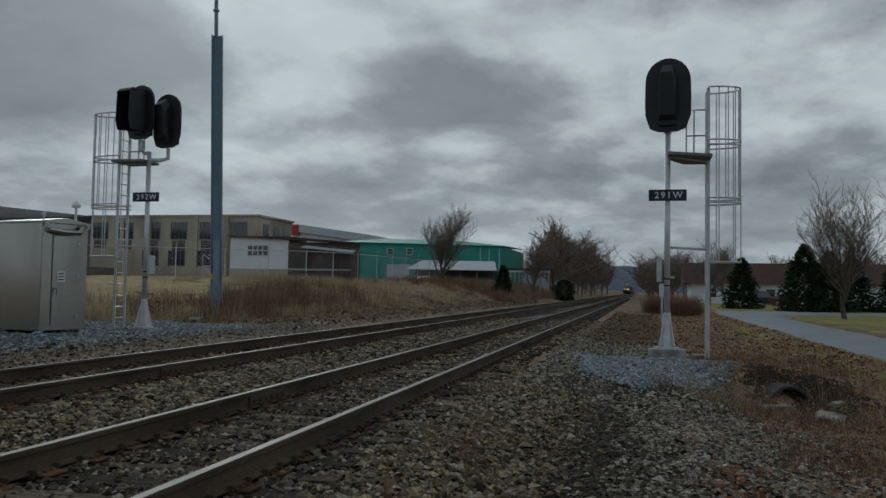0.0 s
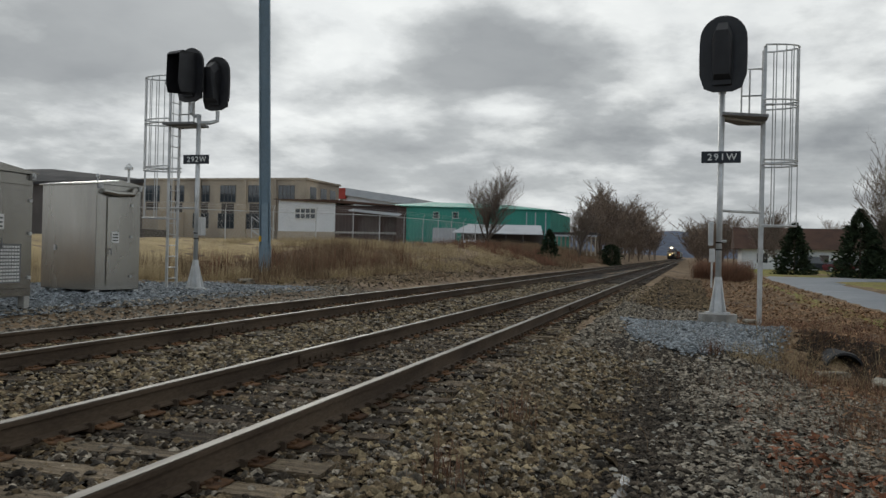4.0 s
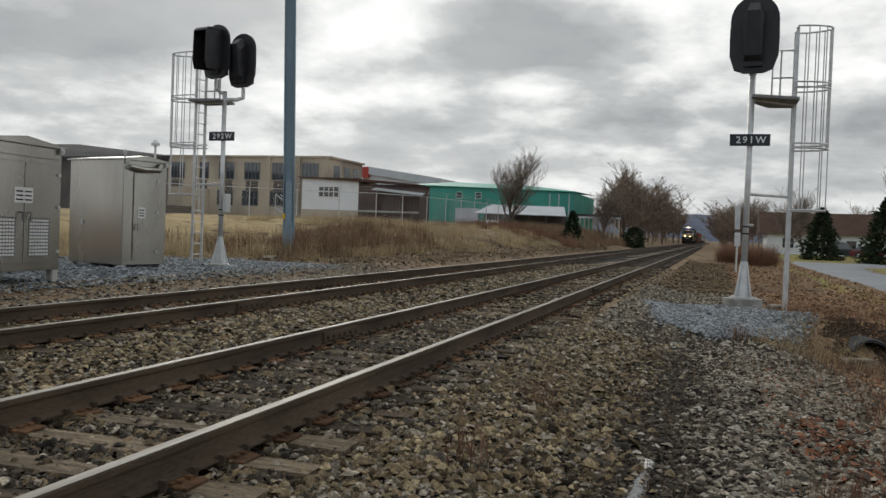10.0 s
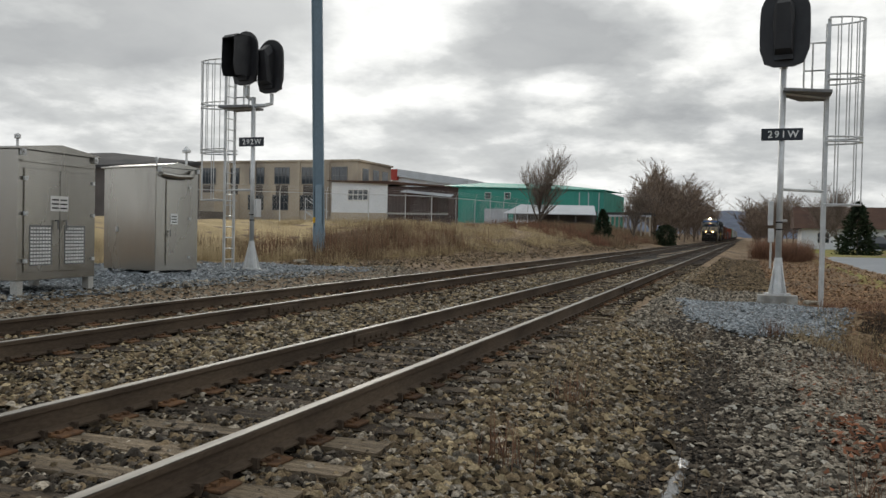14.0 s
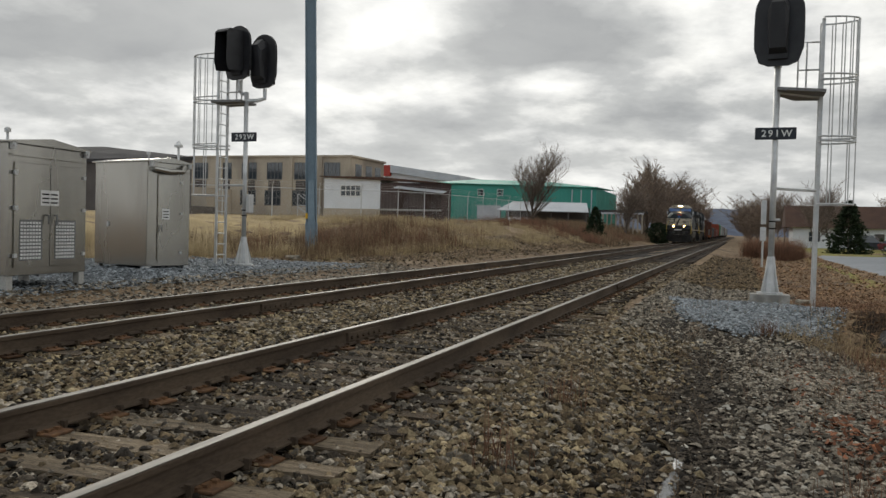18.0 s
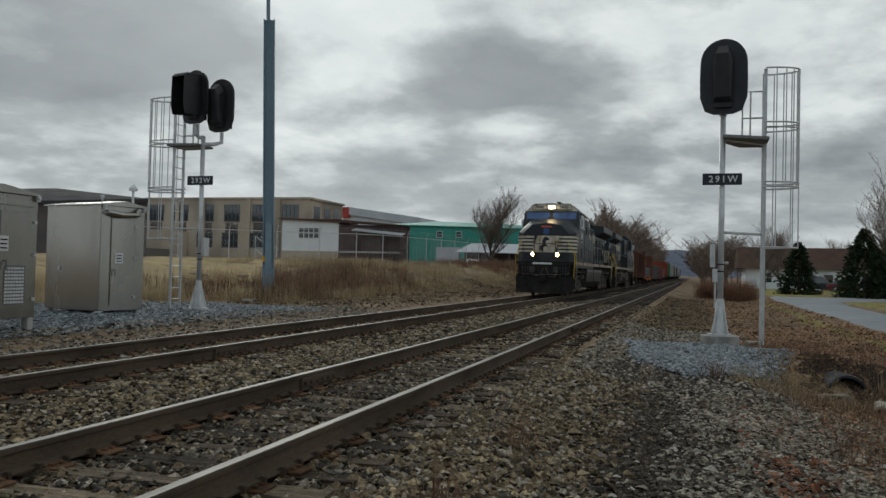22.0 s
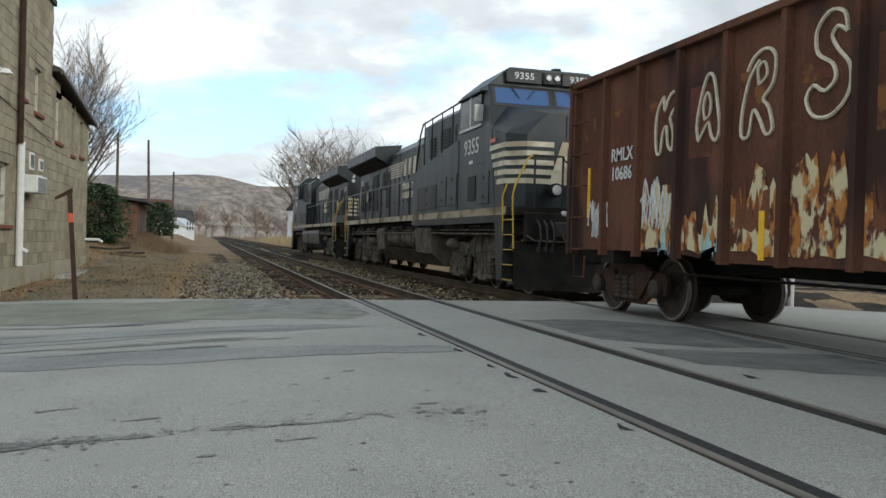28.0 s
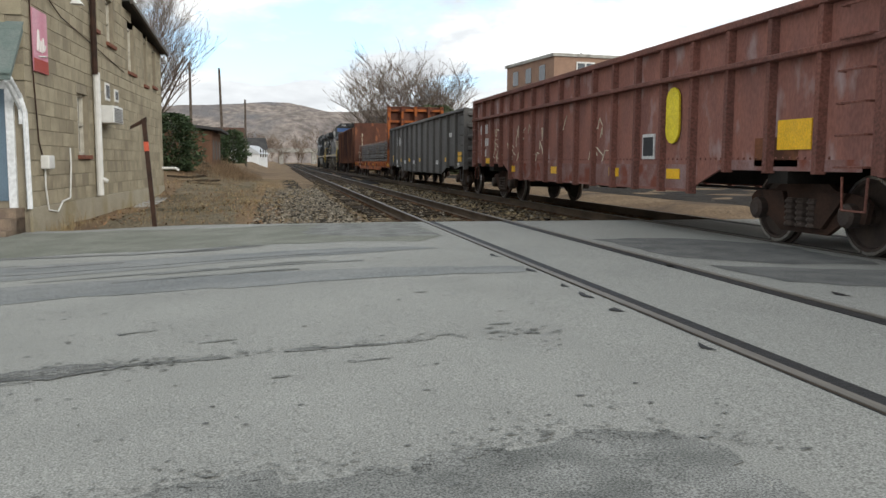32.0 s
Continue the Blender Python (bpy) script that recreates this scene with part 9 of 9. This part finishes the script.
def conifer(seed, h, r, at, material="needles", label="dark green conifer, dense to the ground", pointed=True):
    rng = np.random.default_rng(seed)
    t = thing("conifer", label, "tree", "conifers", at=at)
    bm = B(); tube(bm, [(0, 0, -0.1), (0, 0, h * 0.9)], 0.02 * h, 7, 0.01); part("trunk", bm, M["bark"], t)
    n = int((900 if pointed else 1500) * h)
    u = rng.uniform(0.03, 1, n) ** 1.2
    az = rng.uniform(0, 6.283, n)
    prof = (1 - u) ** 0.65 if pointed else np.sqrt(np.clip(1 - (2 * u - 0.85) ** 2 / 1.4, 0.02, 1))
    lump = 1 + 0.22 * np.sin(az * 3 + u * 17) + 0.18 * np.sin(az * 7 - u * 31)
    rad = r * prof * lump * rng.uniform(0.45, 1.05, n)
    x, y, z = rad * np.cos(az), rad * np.sin(az), h * u
    L = rng.uniform(0.10, 0.24, n) * (h ** 0.5) * 0.6
    d = np.stack([np.cos(az) * 0.9 + rng.normal(0, 0.35, n), np.sin(az) * 0.9 + rng.normal(0, 0.35, n), rng.normal(0.12, 0.35, n)], -1)
    d /= np.linalg.norm(d, axis=1)[:, None]
    s = np.cross(d, rng.normal(0, 1, (n, 3)))
    s /= np.linalg.norm(s, axis=1)[:, None]
    p = np.stack([x, y, z], -1)
    v = np.stack([p - s * L[:, None] * 0.32, p + d * L[:, None], p + s * L[:, None] * 0.32, p - d * L[:, None] * 0.3], 1)
    part("crown", fast_mesh("crown", v.reshape(-1, 3), np.arange(4 * n).reshape(n, 4), M[material]), None, t)
    return t


for k, (x, y, h, r) in enumerate(((9.6, 86, 5.0, 1.8), (13.7, 77, 5.8, 2.2), (15.8, 78, 5.3, 2.1), (18.5, 82, 5.0, 2.2), (22, 80, 5.2, 2.2), (25, 84, 5.5, 2.4), (29, 84, 5, 2.4))):
    conifer(30 + k, h, r, (x, y, -0.4))
conifer(40, 2.8, 1.3, (-9.9, 112, G(-9.9, 112)), pointed=False, label="dark rounded conifer by the line")
conifer(41, 3.0, 1.0, (-13.2, 82, G(-13.2, 82)), label="small dark conifer on the bank")
conifer(42, 2.6, 1.15, (4.75, -39.5, 0.55), "evergreen", "glossy evergreen bush against the wall", False)
conifer(43, 2.4, 1.0, (3.3, -63, 0.85), "evergreen", "green bush on the bank", False)
conifer(44, 6.5, 3.4, (-14.5, -78, -0.2), "evergreen_pale", "pale green tree with a ragged crown", False)

# ---- block building by the crossing ----
WALL = Matrix.Translation((4.68, -16.95, 0)) @ pose(0, 0, 0, 0, 0, 180 + 88.644)
# local axes: x runs along the side wall away from the road, -y points out to the track, z up
shop = thing("block_building", "two-storey building of tan concrete block", "building", at=WALL)


def wall_with_holes(x0, x1, z0, z1, holes, y0, y1):
    """A wall slab with square openings right through it."""
    bm = B()
    xs_ = sorted({x0, x1, *[h[0] for h in holes], *[h[1] for h in holes]})
    zs_ = sorted({z0, z1, *[h[2] for h in holes], *[h[3] for h in holes]})
    for a, b in zip(xs_, xs_[1:]):
        for c, d in zip(zs_, zs_[1:]):
            cx, cz = (a + b) / 2, (c + d) / 2
            if not any(h[0] < cx < h[1] and h[2] < cz < h[3] for h in holes):
                box(bm, a, b, y0, y1, c, d)
    bmesh.ops.remove_doubles(bm, verts=bm.verts, dist=0.0005)
    seen = {}
    for f in bm.faces:
        seen.setdefault(tuple(round(v, 3) for v in f.calc_center_median()), []).append(f)
    bmesh.ops.delete(bm, geom=[f for q in seen.values() if len(q) > 1 for f in q], context="FACES")
    return bm


HOLES = [(3.70, 4.70, 1.15, 2.60), (7.05, 7.95, 4.20, 5.40), (5.25, 6.0, 4.35, 5.6), (9.85, 10.85, 3.72, 5.10), (12.45, 13.0, 3.55, 4.95), (14.05, 14.8, 3.65, 4.88)]
part("side_wall", wall_with_holes(0, 9.3, -1.2, 7.6, [h for h in HOLES if h[1] < 9.3], -0.28, -0.02), M["mortar"], shop)
part("side_wall", wall_with_holes(9.3, 15.9, -1.2, 5.0, [h for h in HOLES if h[0] > 9.3], -0.28, -0.02), M["mortar"], shop)
bm = B(); box(bm, -0.02, 0.26, -9, -0.28, -1.2, 7.6); part("front_wall", bm, M["mortar"], shop)
bm = B(); box(bm, 9.02, 9.3, -9, -0.28, 5.0, 7.6); box(bm, 15.6, 15.9, -9, -0.28, -1.2, 5.3); box(bm, 0, 15.9, -9.2, -9, -1.2, 5.3); part("back_wall", bm, M["render_wall"], shop)
bm = B(); box(bm, -0.1, 9.4, -9.1, 0.05, 7.6, 7.75); part("roof", bm, M["roof_dark"], shop)
bm = B(); hull(bm, [(x, y, z) for x, h in ((9.32, 0.45), (16.05, -0.28)) for y, z in ((0.22, 5.25 + h), (0.22, 5.36 + h), (-4.5, 6.9 + h), (-9.3, 5.3 + h), (-4.5, 6.7 + h))]); part("low_roof", bm, M["roof_dark"], shop, "dark roof with a deep eave")
bm = B(); hull(bm, [(x, y, z + h) for x, h in ((9.32, 0.45), (16.05, -0.28)) for y in (0.20, 0.29) for z in (5.18, 5.29)]); part("gutter", bm, M["dark_wall"], shop)
bm = B(); hull(bm, [(x, y, z) for x in (-0.03, 15.9) for y, z in ((-0.02, 0.12), (0.03, 0.10), (0.04, -1.2), (-0.02, -1.2))]); part("rendered_base", bm, M["render_wall"], shop, "smooth rendered base with yellow-brown stains")
bm = B(); hull(bm, [(x, y, z) for x, y, z in ((1.8, 0.0, -0.62), (15.9, 0.0, -0.18), (1.8, 0.75, -0.62), (15.9, 0.45, -0.2), (1.8, 0.75, -1.2), (15.9, 0.45, -1.2), (1.8, 0, -1.2), (15.9, 0, -1.2))]); part("footing", bm, M["concrete"], shop, "mossy concrete footing ledge")
for i, (a, b, c, d) in enumerate(HOLES):
    bm = B(); box(bm, a, b, -0.24, -0.20, c, d); w = part("window", bm, M["window_glass"], shop)
    bm = B()
    for p, q, r, s in ((a, b, d - 0.07, d), (a, b, c, c + 0.07), (a, a + 0.07, c, d), (b - 0.07, b, c, d), (a, b, (c + d) / 2 - 0.03, (c + d) / 2 + 0.03), ((a + b) / 2 - 0.035, (a + b) / 2 + 0.035, c, d)):
        box(bm, p, q, -0.20, -0.12, r, s)
    part("frame", bm, M["window_frame"], w, "peeling pale window frame")
    bm = B(); box(bm, a - 0.1, b + 0.1, -0.2, 0.06, c - 0.10, c, 0.01); part("sill", bm, M["brick_sill"], w)
bm = B(); tube(bm, [(5.1, 0.10, 7.6), (5.1, 0.10, 3.15)], 0.075, 8); part("downpipe", bm, M["rust_dark"], shop, "dark rusty upper downpipe")
bm = B(); tube(bm, [(5.2, 0.11, 3.2), (5.2, 0.11, 0.15)], 0.085, 10); tube(bm, [(5.2, 0.11, 0.6), (5.2, 0.3, 0.5)], 0.05, 8); part("downpipe", bm, M["white"], shop, "white plastic lower downpipe")
bm = B(); box(bm, 5.55, 6.7, 0.0, 0.42, 1.98, 2.42, 0.02); ac = part("air_conditioner", bm, M["white"], shop, "white window air conditioner")
bm = B()
for k in range(9):
    box(bm, 5.62, 6.62, 0.42, 0.43, 2.02 + k * 0.04, 2.04 + k * 0.04)
part("grille", bm, M["galv_dark"], ac)
for a, b, c, d in ((6.55, 7.05, 2.62, 3.08), (7.68, 8.15, 2.66, 3.0), (7.75, 8.1, 2.35, 2.55)):
    bm = B(); box(bm, a, b, -0.02, 0.03, c, d); v = part("vent", bm, M["white"], shop)
    bm = B(); box(bm, a + 0.06, b - 0.06, 0.03, 0.035, c + 0.06, d - 0.06); part("vent_mesh", bm, M["window_glass"], v)
bm = B(); box(bm, 0.72, 1.12, -0.02, 0.16, 0.85, 1.12, 0.02); part("meter_box", bm, M["white"], shop)
bm = B(); tube(bm, [(0.9, 0.03, 0.85), (0.85, 0.04, 0.5), (1.0, 0.04, 0.02), (1.6, 0.05, -0.05), (2.0, 0.05, 0.15), (2.6, 0.05, 0.2), (2.8, 0.04, 0.9), (2.82, 0.03, 1.3)], 0.018, 5); part("cable", bm, M["white"], shop)
bm = B(); tube(bm, [(0.3, 0.03, 6.5), (0.35, 0.03, 2.9), (0.55, 0.03, 1.4), (0.8, 0.03, 1.05)], 0.015, 5); tube(bm, [(0.4, 0.03, 4.6), (2.5, 0.03, 4.1), (9.0, 0.03, 3.6)], 0.012, 4); part("cable", bm, M["rust_dark"], shop)
bm = B(); box(bm, 0.42, 1.36, 0.0, 0.045, 2.75, 3.95); sg = part("hanging_sign", bm, M["sign_pink"], shop, "faded pink and red wall sign with white script")
bm = B()
tube(bm, [(0.62, 0.06, 3.15), (0.70, 0.06, 3.55), (0.78, 0.06, 3.15), (0.86, 0.06, 3.35), (0.92, 0.06, 3.15), (1.0, 0.06, 3.42), (1.05, 0.06, 3.18), (1.15, 0.06, 3.3)], 0.022, 5); tube(bm, [(0.7, 0.06, 3.05), (1.2, 0.06, 3.1)], 0.016, 5)
part("script_mark", bm, M["white"], sg)
bm = B(); box(bm, 0.42, 1.36, 0.046, 0.05, 2.75, 3.0); part("sign_band", bm, M["red_paint"], sg)
bm = B(); tube(bm, [(1.4, 0.0, 4.35), (1.6, 0.35, 4.40), (1.75, 0.5, 4.32)], 0.02, 6); hull(bm, [(1.75 + x, 0.55 + y, z) for x, y, z in ((-0.12, -0.12, 4.25), (0.12, -0.12, 4.25), (-0.12, 0.12, 4.25), (0.12, 0.12, 4.25), (-0.05, -0.05, 4.36), (0.05, 0.05, 4.36))]); part("wall_lamp", bm, M["white"], shop)
bm = B(); tube(bm, [(15.5, 0.02, 0.75), (15.5, 0.5, 0.75), (15.5, 0.62, 0.66)], 0.05, 7); part("drain_spout", bm, M["white"], shop)
# door and awning on the road front (outward is -x here)
bm = B(); box(bm, -0.05, 0.0, -1.35, -0.30, 0.25, 2.35); dr = part("door", bm, M["door_blue"], shop, "blue-grey street door with a fanlight")
bm = B(); box(bm, -0.08, 0.0, -0.36, -0.22, 0.1, 2.5); box(bm, -0.08, 0.0, -1.5, -0.22, 2.35, 2.5); part("door_frame", bm, M["white_wall"], dr)
bm = B(); hull(bm, [(x, y, z) for x, y, z in ((-0.02, 0.0, 3.55), (-0.02, -2.6, 3.55), (-0.85, 0.0, 2.55), (-0.85, -2.6, 2.55), (-0.02, 0.0, 3.4), (-0.02, -2.6, 3.4), (-0.85, 0, 2.45), (-0.85, -2.6, 2.45))]); aw = part("awning", bm, M["awning"], shop, "grey-green shingled door awning")
for k in range(7):
    bm = B(); u = k / 7
    hull(bm, [(-0.03 - 0.83 * (u + a), y, 3.57 - 1.0 * (u + a) + b) for a, b in ((0, 0.03), (0.17, 0.035), (0.17, 0.01), (0, 0.0)) for y in (0.02, -2.62)])
    part("awning_course", bm, M["awning"], aw)
bm = B(); tube(bm, [(-0.8, -0.08, 2.45), (-0.1, -0.08, 2.0), (-0.08, -0.08, 1.7)], 0.05, 6); tube(bm, [(-0.82, -0.02, 2.48), (-0.2, -0.05, 2.2), (-0.12, 0.0, 1.9), (-0.12, 0.02, 0.1)], 0.05, 7); part("awning_pipe", bm, M["white_wall"], shop)
bm = B()
for k, z in enumerate((-0.25, -0.05, 0.12)):
    box(bm, -1.1 + k * 0.3, 0.0, -2.2, -0.12, -1.0, z)
part("door_step", bm, M["step_brick"], shop)
# each block of the side wall
CL, CH = 0.60, 0.30
bm = B(); box(bm, 0.004, CL - 0.004, -0.03, 0.0, 0.004, CH - 0.006, 0.004); BLOCK = mesh_of("block", bm, M["block"])
bm = B(); box(bm, 0.004, CL / 2 - 0.004, -0.03, 0.0, 0.004, CH - 0.006, 0.004); HALF = mesh_of("block", bm, M["block"])
rng = random.Random(3)
joined = B()
made = 0
for row in range(25):
    z = 0.12 + row * CH
    x = 0.0 - (CL / 2 if row % 2 else 0)
    while x < 15.9:
        a, b = max(x, 0), min(x + CL, 15.9)
        top = 7.6 if b <= 9.31 else 5.66 - 0.108 * (b - 9.3)
        cuts = [(a, b)]
        for h in HOLES:
            if z < h[3] - 0.02 and z + CH > h[2] + 0.02:
                cuts = [q for c, d in cuts for q in ((c, min(d, h[0])), (max(c, h[1]), d)) if q[1] - q[0] > 0.02]
        if z + CH < top + 0.02:
            d = rng.uniform(-0.004, 0.004)
            if cuts == [(a, b)] and made < 300 and a < 9.3 and b - a > CL / 2 - 0.02:
                part("block", BLOCK if b - a > CL * 0.7 else HALF, None, shop, m=pose(a, d, z)); made += 1
            else:
                for c, e in cuts:
                    if e - c > 0.03:
                        box(joined, c + 0.004, e - 0.004, -0.03, d, z + 0.004, z + CH - 0.006)
        x += CL
ob = part("block_rest", joined, M["block_far"], shop); tagged(ob, kind="stuff")
bm = B()
for row in range(25):
    z = 0.12 + row * CH
    for k in range(5):
        y0 = -0.0 - k * CL - (CL / 2 if row % 2 else 0)
        if not (-1.5 < y0 - 0.2 < -0.1 and z < 2.5):
            box(bm, -0.05, 0.0, y0 - CL + 0.004, min(y0 - 0.004, -0.0), z + 0.004, z + CH - 0.006)
ob = part("front_block_rest", bm, M["block_far"], shop); tagged(ob, kind="stuff")

# the parts above are drawn with the wall's outside towards +y: turn them over to the track's side
for me in {o.data for o in shop.children_recursive}:
    me.transform(Matrix.Diagonal((1, -1, 1, 1)))
    me.flip_normals()
for o in shop.children:
    if o.name.startswith("block"):
        o.matrix_basis.translation.y *= -1

# ---- leaning marker post, crossbuck ----
mp = thing("marker_post", "leaning rusty steel post with an orange band", "post", at=(2.46, -17.2, -0.4, 0, 4.0, 0))
bm = B(); box(bm, -0.04, 0.04, -0.04, 0.04, 0, 2.25); part("post", bm, M["rust_dark"], mp)
bm = B(); box(bm, -0.045, 0.045, -0.045, 0.045, 1.62, 1.80); part("band", bm, M["orange_lens"], mp)
bm = B(); hull(bm, [(x, y, z) for x, y, z in ((-0.05, -0.05, 2.28), (0.26, -0.05, 2.12), (-0.05, 0.05, 2.28), (0.26, 0.05, 2.12), (-0.05, -0.05, 2.2), (0.26, 0.05, 2.06))]); part("cap", bm, M["rust_dark"], mp)
cb = thing("crossbuck", "grey crossing mast with a crossbuck seen from behind", "railway sign", at=(-12.15, -14.9, -0.3))
bm = B(); tube(bm, [(0, 0, 0), (0, 0, 5.3)], 0.06, 8); part("mast", bm, M["galv"], cb)
for a in (40, -40):
    bm = B(); box(bm, -0.6, 0.6, -0.02, 0.02, -0.11, 0.11); part("blade", bm, M["galv_dark"], cb, m=pose(0, 0.08, 4.5, 0, a, 0))
bm = B(); box(bm, -0.4, 0.4, -0.1, 0.1, 3.3, 3.5, 0.02); part("lamp_arm", bm, M["galv"], cb)
for x in (-0.45, 0.45):
    bm = B(); lathe(bm, [(0.25, 0.0), (0.25, 0.03), (0.1, 0.05)], 16, "y", (x, 0.05, 3.4)); part("flasher", bm, M["black_signal"], cb)


# ---- town and hills ----
brick = thing("brick_building", "flat-roofed tan brick building behind the tracks", "building", at=(-26.5, -79, 0, 0, 0, 187))
bm = B(); box(bm, 0, 32, 0, 12, -0.3, 11.4); part("wall", bm, M["brick_far"], brick)
bm = B(); box(bm, -0.2, 32.2, -0.2, 12.2, 11.4, 11.7); part("cornice", bm, M["concrete"], brick)
for z in (2.0, 5.6, 9.3):
    for k in range(7):
        bm = B(); box(bm, 2.5 + k * 4.2, 4.3 + k * 4.2, -0.05, 0.1, z, z + 1.5); w = part("window", bm, M["window_glass"], brick)
        bm = B()
        for a0, a1, c0, c1 in ((2.4, 4.4, 1.5, 1.65), (2.4, 4.4, -0.15, 0.0), (2.4, 2.52, 0.0, 1.5), (4.28, 4.4, 0.0, 1.5), (3.33, 3.47, 0.0, 1.5)):
            box(bm, a0 + k * 4.2, a1 + k * 4.2, -0.1, 0.0, z + c0, z + c1)
        part("frame", bm, M["white"], w)
    for k in range(3):
        bm = B(); box(bm, -0.05, 0.1, 2 + k * 3.4, 3.4 + k * 3.4, z, z + 1.5); part("window", bm, M["window_glass"], brick)
bm = B()
for x in (6, 11.5, 20):
    tube(bm, [(x, 6, 11.4), (x, 6, 12.7)], 0.15, 8)
part("roof_vent", bm, M["galv"], brick)
low = thing("low_warehouse", "low warehouse with pale metal roof behind the train", "building")
bm = B(); box(bm, -46, -24.5, -76, -66, -0.3, 6.2); part("wall", bm, M["brick_far"], low)
bm = B(); hull(bm, [(x, y, z) for x in (-46.5, -24) for y, z in ((-65.4, 6.2), (-71, 8.0), (-76.5, 6.2), (-65.4, 6.4))]); part("roof", bm, M["roof_pale"], low)


def house(x, y, w, d, h, wall, roof, turn=0, label="small white house with a dark roof"):
    z = G(x, y)
    hs = thing("house", label, "house", "town houses", at=(x, y, z, 0, 0, turn))
    bm = B(); box(bm, -w / 2, w / 2, -d / 2, d / 2, -1, h); part("wall", bm, M[wall], hs)
    bm = B(); prism(bm, [(-d / 2 - 0.4, h - 0.05), (0, h + d * 0.42), (d / 2 + 0.4, h - 0.05)], "x", -w / 2 - 0.3, w / 2 + 0.3); part("roof", bm, M[roof], hs)
    for a in (-0.28, 0.0, 0.28):
        for zz in ((0.9,) if h < 4 else (0.9, 3.6)):
            for s in (1, -1):
                bm = B(); box(bm, w * a - 0.45, w * a + 0.45, *sorted((s * d / 2, s * (d / 2 + 0.05))), zz, zz + 1.4); part("window", bm, M["window_glass"], hs)
    return hs


house(4.4, -150, 8, 3.4, 1.5, "white_wall", "roof_pale", 80, "long low white shed with a pale roof")
house(7.5, -215, 8, 7, 3.0, "white_wall", "roof_dark", 10)
house(-22, -170, 9, 9, 6.5, "white_wall", "roof_dark", 30)
house(-32, -185, 11, 9, 6.5, "white_wall", "roof_pale", 0)
house(-27, -215, 12, 9, 5.5, "tan_wall", "roof_dark", 15, "tan house with a dark roof")
house(-30, -260, 10, 8, 5.5, "brick_far", "roof_dark", -10, "brick house with a dark roof")
house(20, -260, 11, 8, 5.0, "white_wall", "roof_brown", 5)
house(16, -250, 12, 9, 6, "tan_wall", "roof_brown", 12, "tan house with a brown roof")
house(28, -290, 12, 9, 6, "white_wall", "roof_dark", -20)
house(-45, -300, 13, 9, 6, "white_wall", "roof_brown", 25)
hut = thing("wooden_shed", "weathered brown timber shed on the bank", "shed", at=(5.3, -52, 0.5))
bm = B(); box(bm, -1.6, 1.6, -3.5, 3.5, -0.4, 2.2); part("wall", bm, M["shed_wood"], hut)
bm = B(); hull(bm, [(x, y, z) for x in (-2.1, 2.0) for y in (-4, 4) for z in (2.2 + (0.5 if x > 0 else 0), 2.35 + (0.5 if x > 0 else 0))]); part("roof", bm, M["roof_dark"], hut)
for y in (-2.2, 0.2, 2.4):
    bm = B(); box(bm, -1.63, -1.58, y - 0.5, y + 0.5, 0.6, 1.7); part("opening", bm, M["dark_wall"], hut)
rng = random.Random(17)
for k in range(9):
    x, y = rng.uniform(3.0, 4.4), rng.uniform(-46, -36)
    w, l = rng.uniform(0.06, 0.16), rng.uniform(0.8, 2.2)
    bm = B(); box(bm, -w / 2, w / 2, -l / 2, l / 2, -0.03, 0.06, 0.008)
    solid("timber_offcut", bm, M["tie_pale"] if k % 3 else M["tie"], "weathered timber offcut lying on the bank", "timber", "timber on the bank", at=(x, y, float(rough_land(x, y)) + 0.05, rng.uniform(-5, 5), 0, rng.uniform(0, 180)))
bridge = thing("road_bridge", "grey concrete road bridge over the line", "bridge")
bm = B(); box(bm, -30, 24, -402, -394, 5.2, 7.0); part("deck", bm, M["concrete"], bridge)
for x in (-16, -1, 12):
    bm = B(); box(bm, x - 1, x + 1, -401, -395, -0.5, 5.2); part("pier", bm, M["concrete"], bridge)
for x, y, h, lean in ((6.9, -70, 7.9, 0), (4.75, -75, 8.1, 1.5), (3.4, -90, 7.0, 0)):
    up = thing("utility_pole", "weathered wooden utility pole", "pole", "utility poles", at=(x, y, G(x, y), 0, lean, 0))
    bm = B(); tube(bm, [(0, 0, -0.3), (0, 0, h)], 0.13, 8, 0.09); part("pole", bm, M["bark"], up)


def ridge(name, material, label, x0, x1, y, depth, tops, seed, up=0):
    """A wooded hill: heights along x, falling away to both sides."""
    xs2, us = np.linspace(x0, x1, 90), np.linspace(0, 1, 14)
    gx, gu = np.meshgrid(xs2, us)
    h = np.interp(gx, np.linspace(x0, x1, len(tops)), tops)
    h = h + 6 * np.sin(gx * 0.011 + seed) + 3 * np.sin(gx * 0.031 + seed * 2)
    gy = y + depth * gu
    gz = h * np.sin(np.clip(gu, 0, 1) * math.pi / 2) ** 1.0 * (1 + 0.06 * np.sin(gx * 0.02 + gu * 9)) - 2
    v = np.stack([gx, gy, gz], -1).reshape(-1, 3)
    i = np.arange(13 * 89); a = i // 89 * 90 + i % 89
    ob = tagged(new(name, fast_mesh(name, v, np.stack([a, a + 1, a + 91, a + 90], -1), M[material])), label, "hill", kind="structure")
    for p in ob.data.polygons:
        p.use_smooth = True
    return ob


ridge("hill", "hill", "long wooded hill in brown winter colours, paled by painted haze", -1500, 1500, -700, -1100, [70, 86, 92, 100, 108, 100, 92, 98, 84, 70], 1)
ridge("hill", "hill_far_haze", "distant wooded ridge, its blue a haze painted into the colour", -1500, 1800, 2200, 700, [38, 46, 56, 72, 78, 64, 50, 40, 36, 32], 2)
motions()
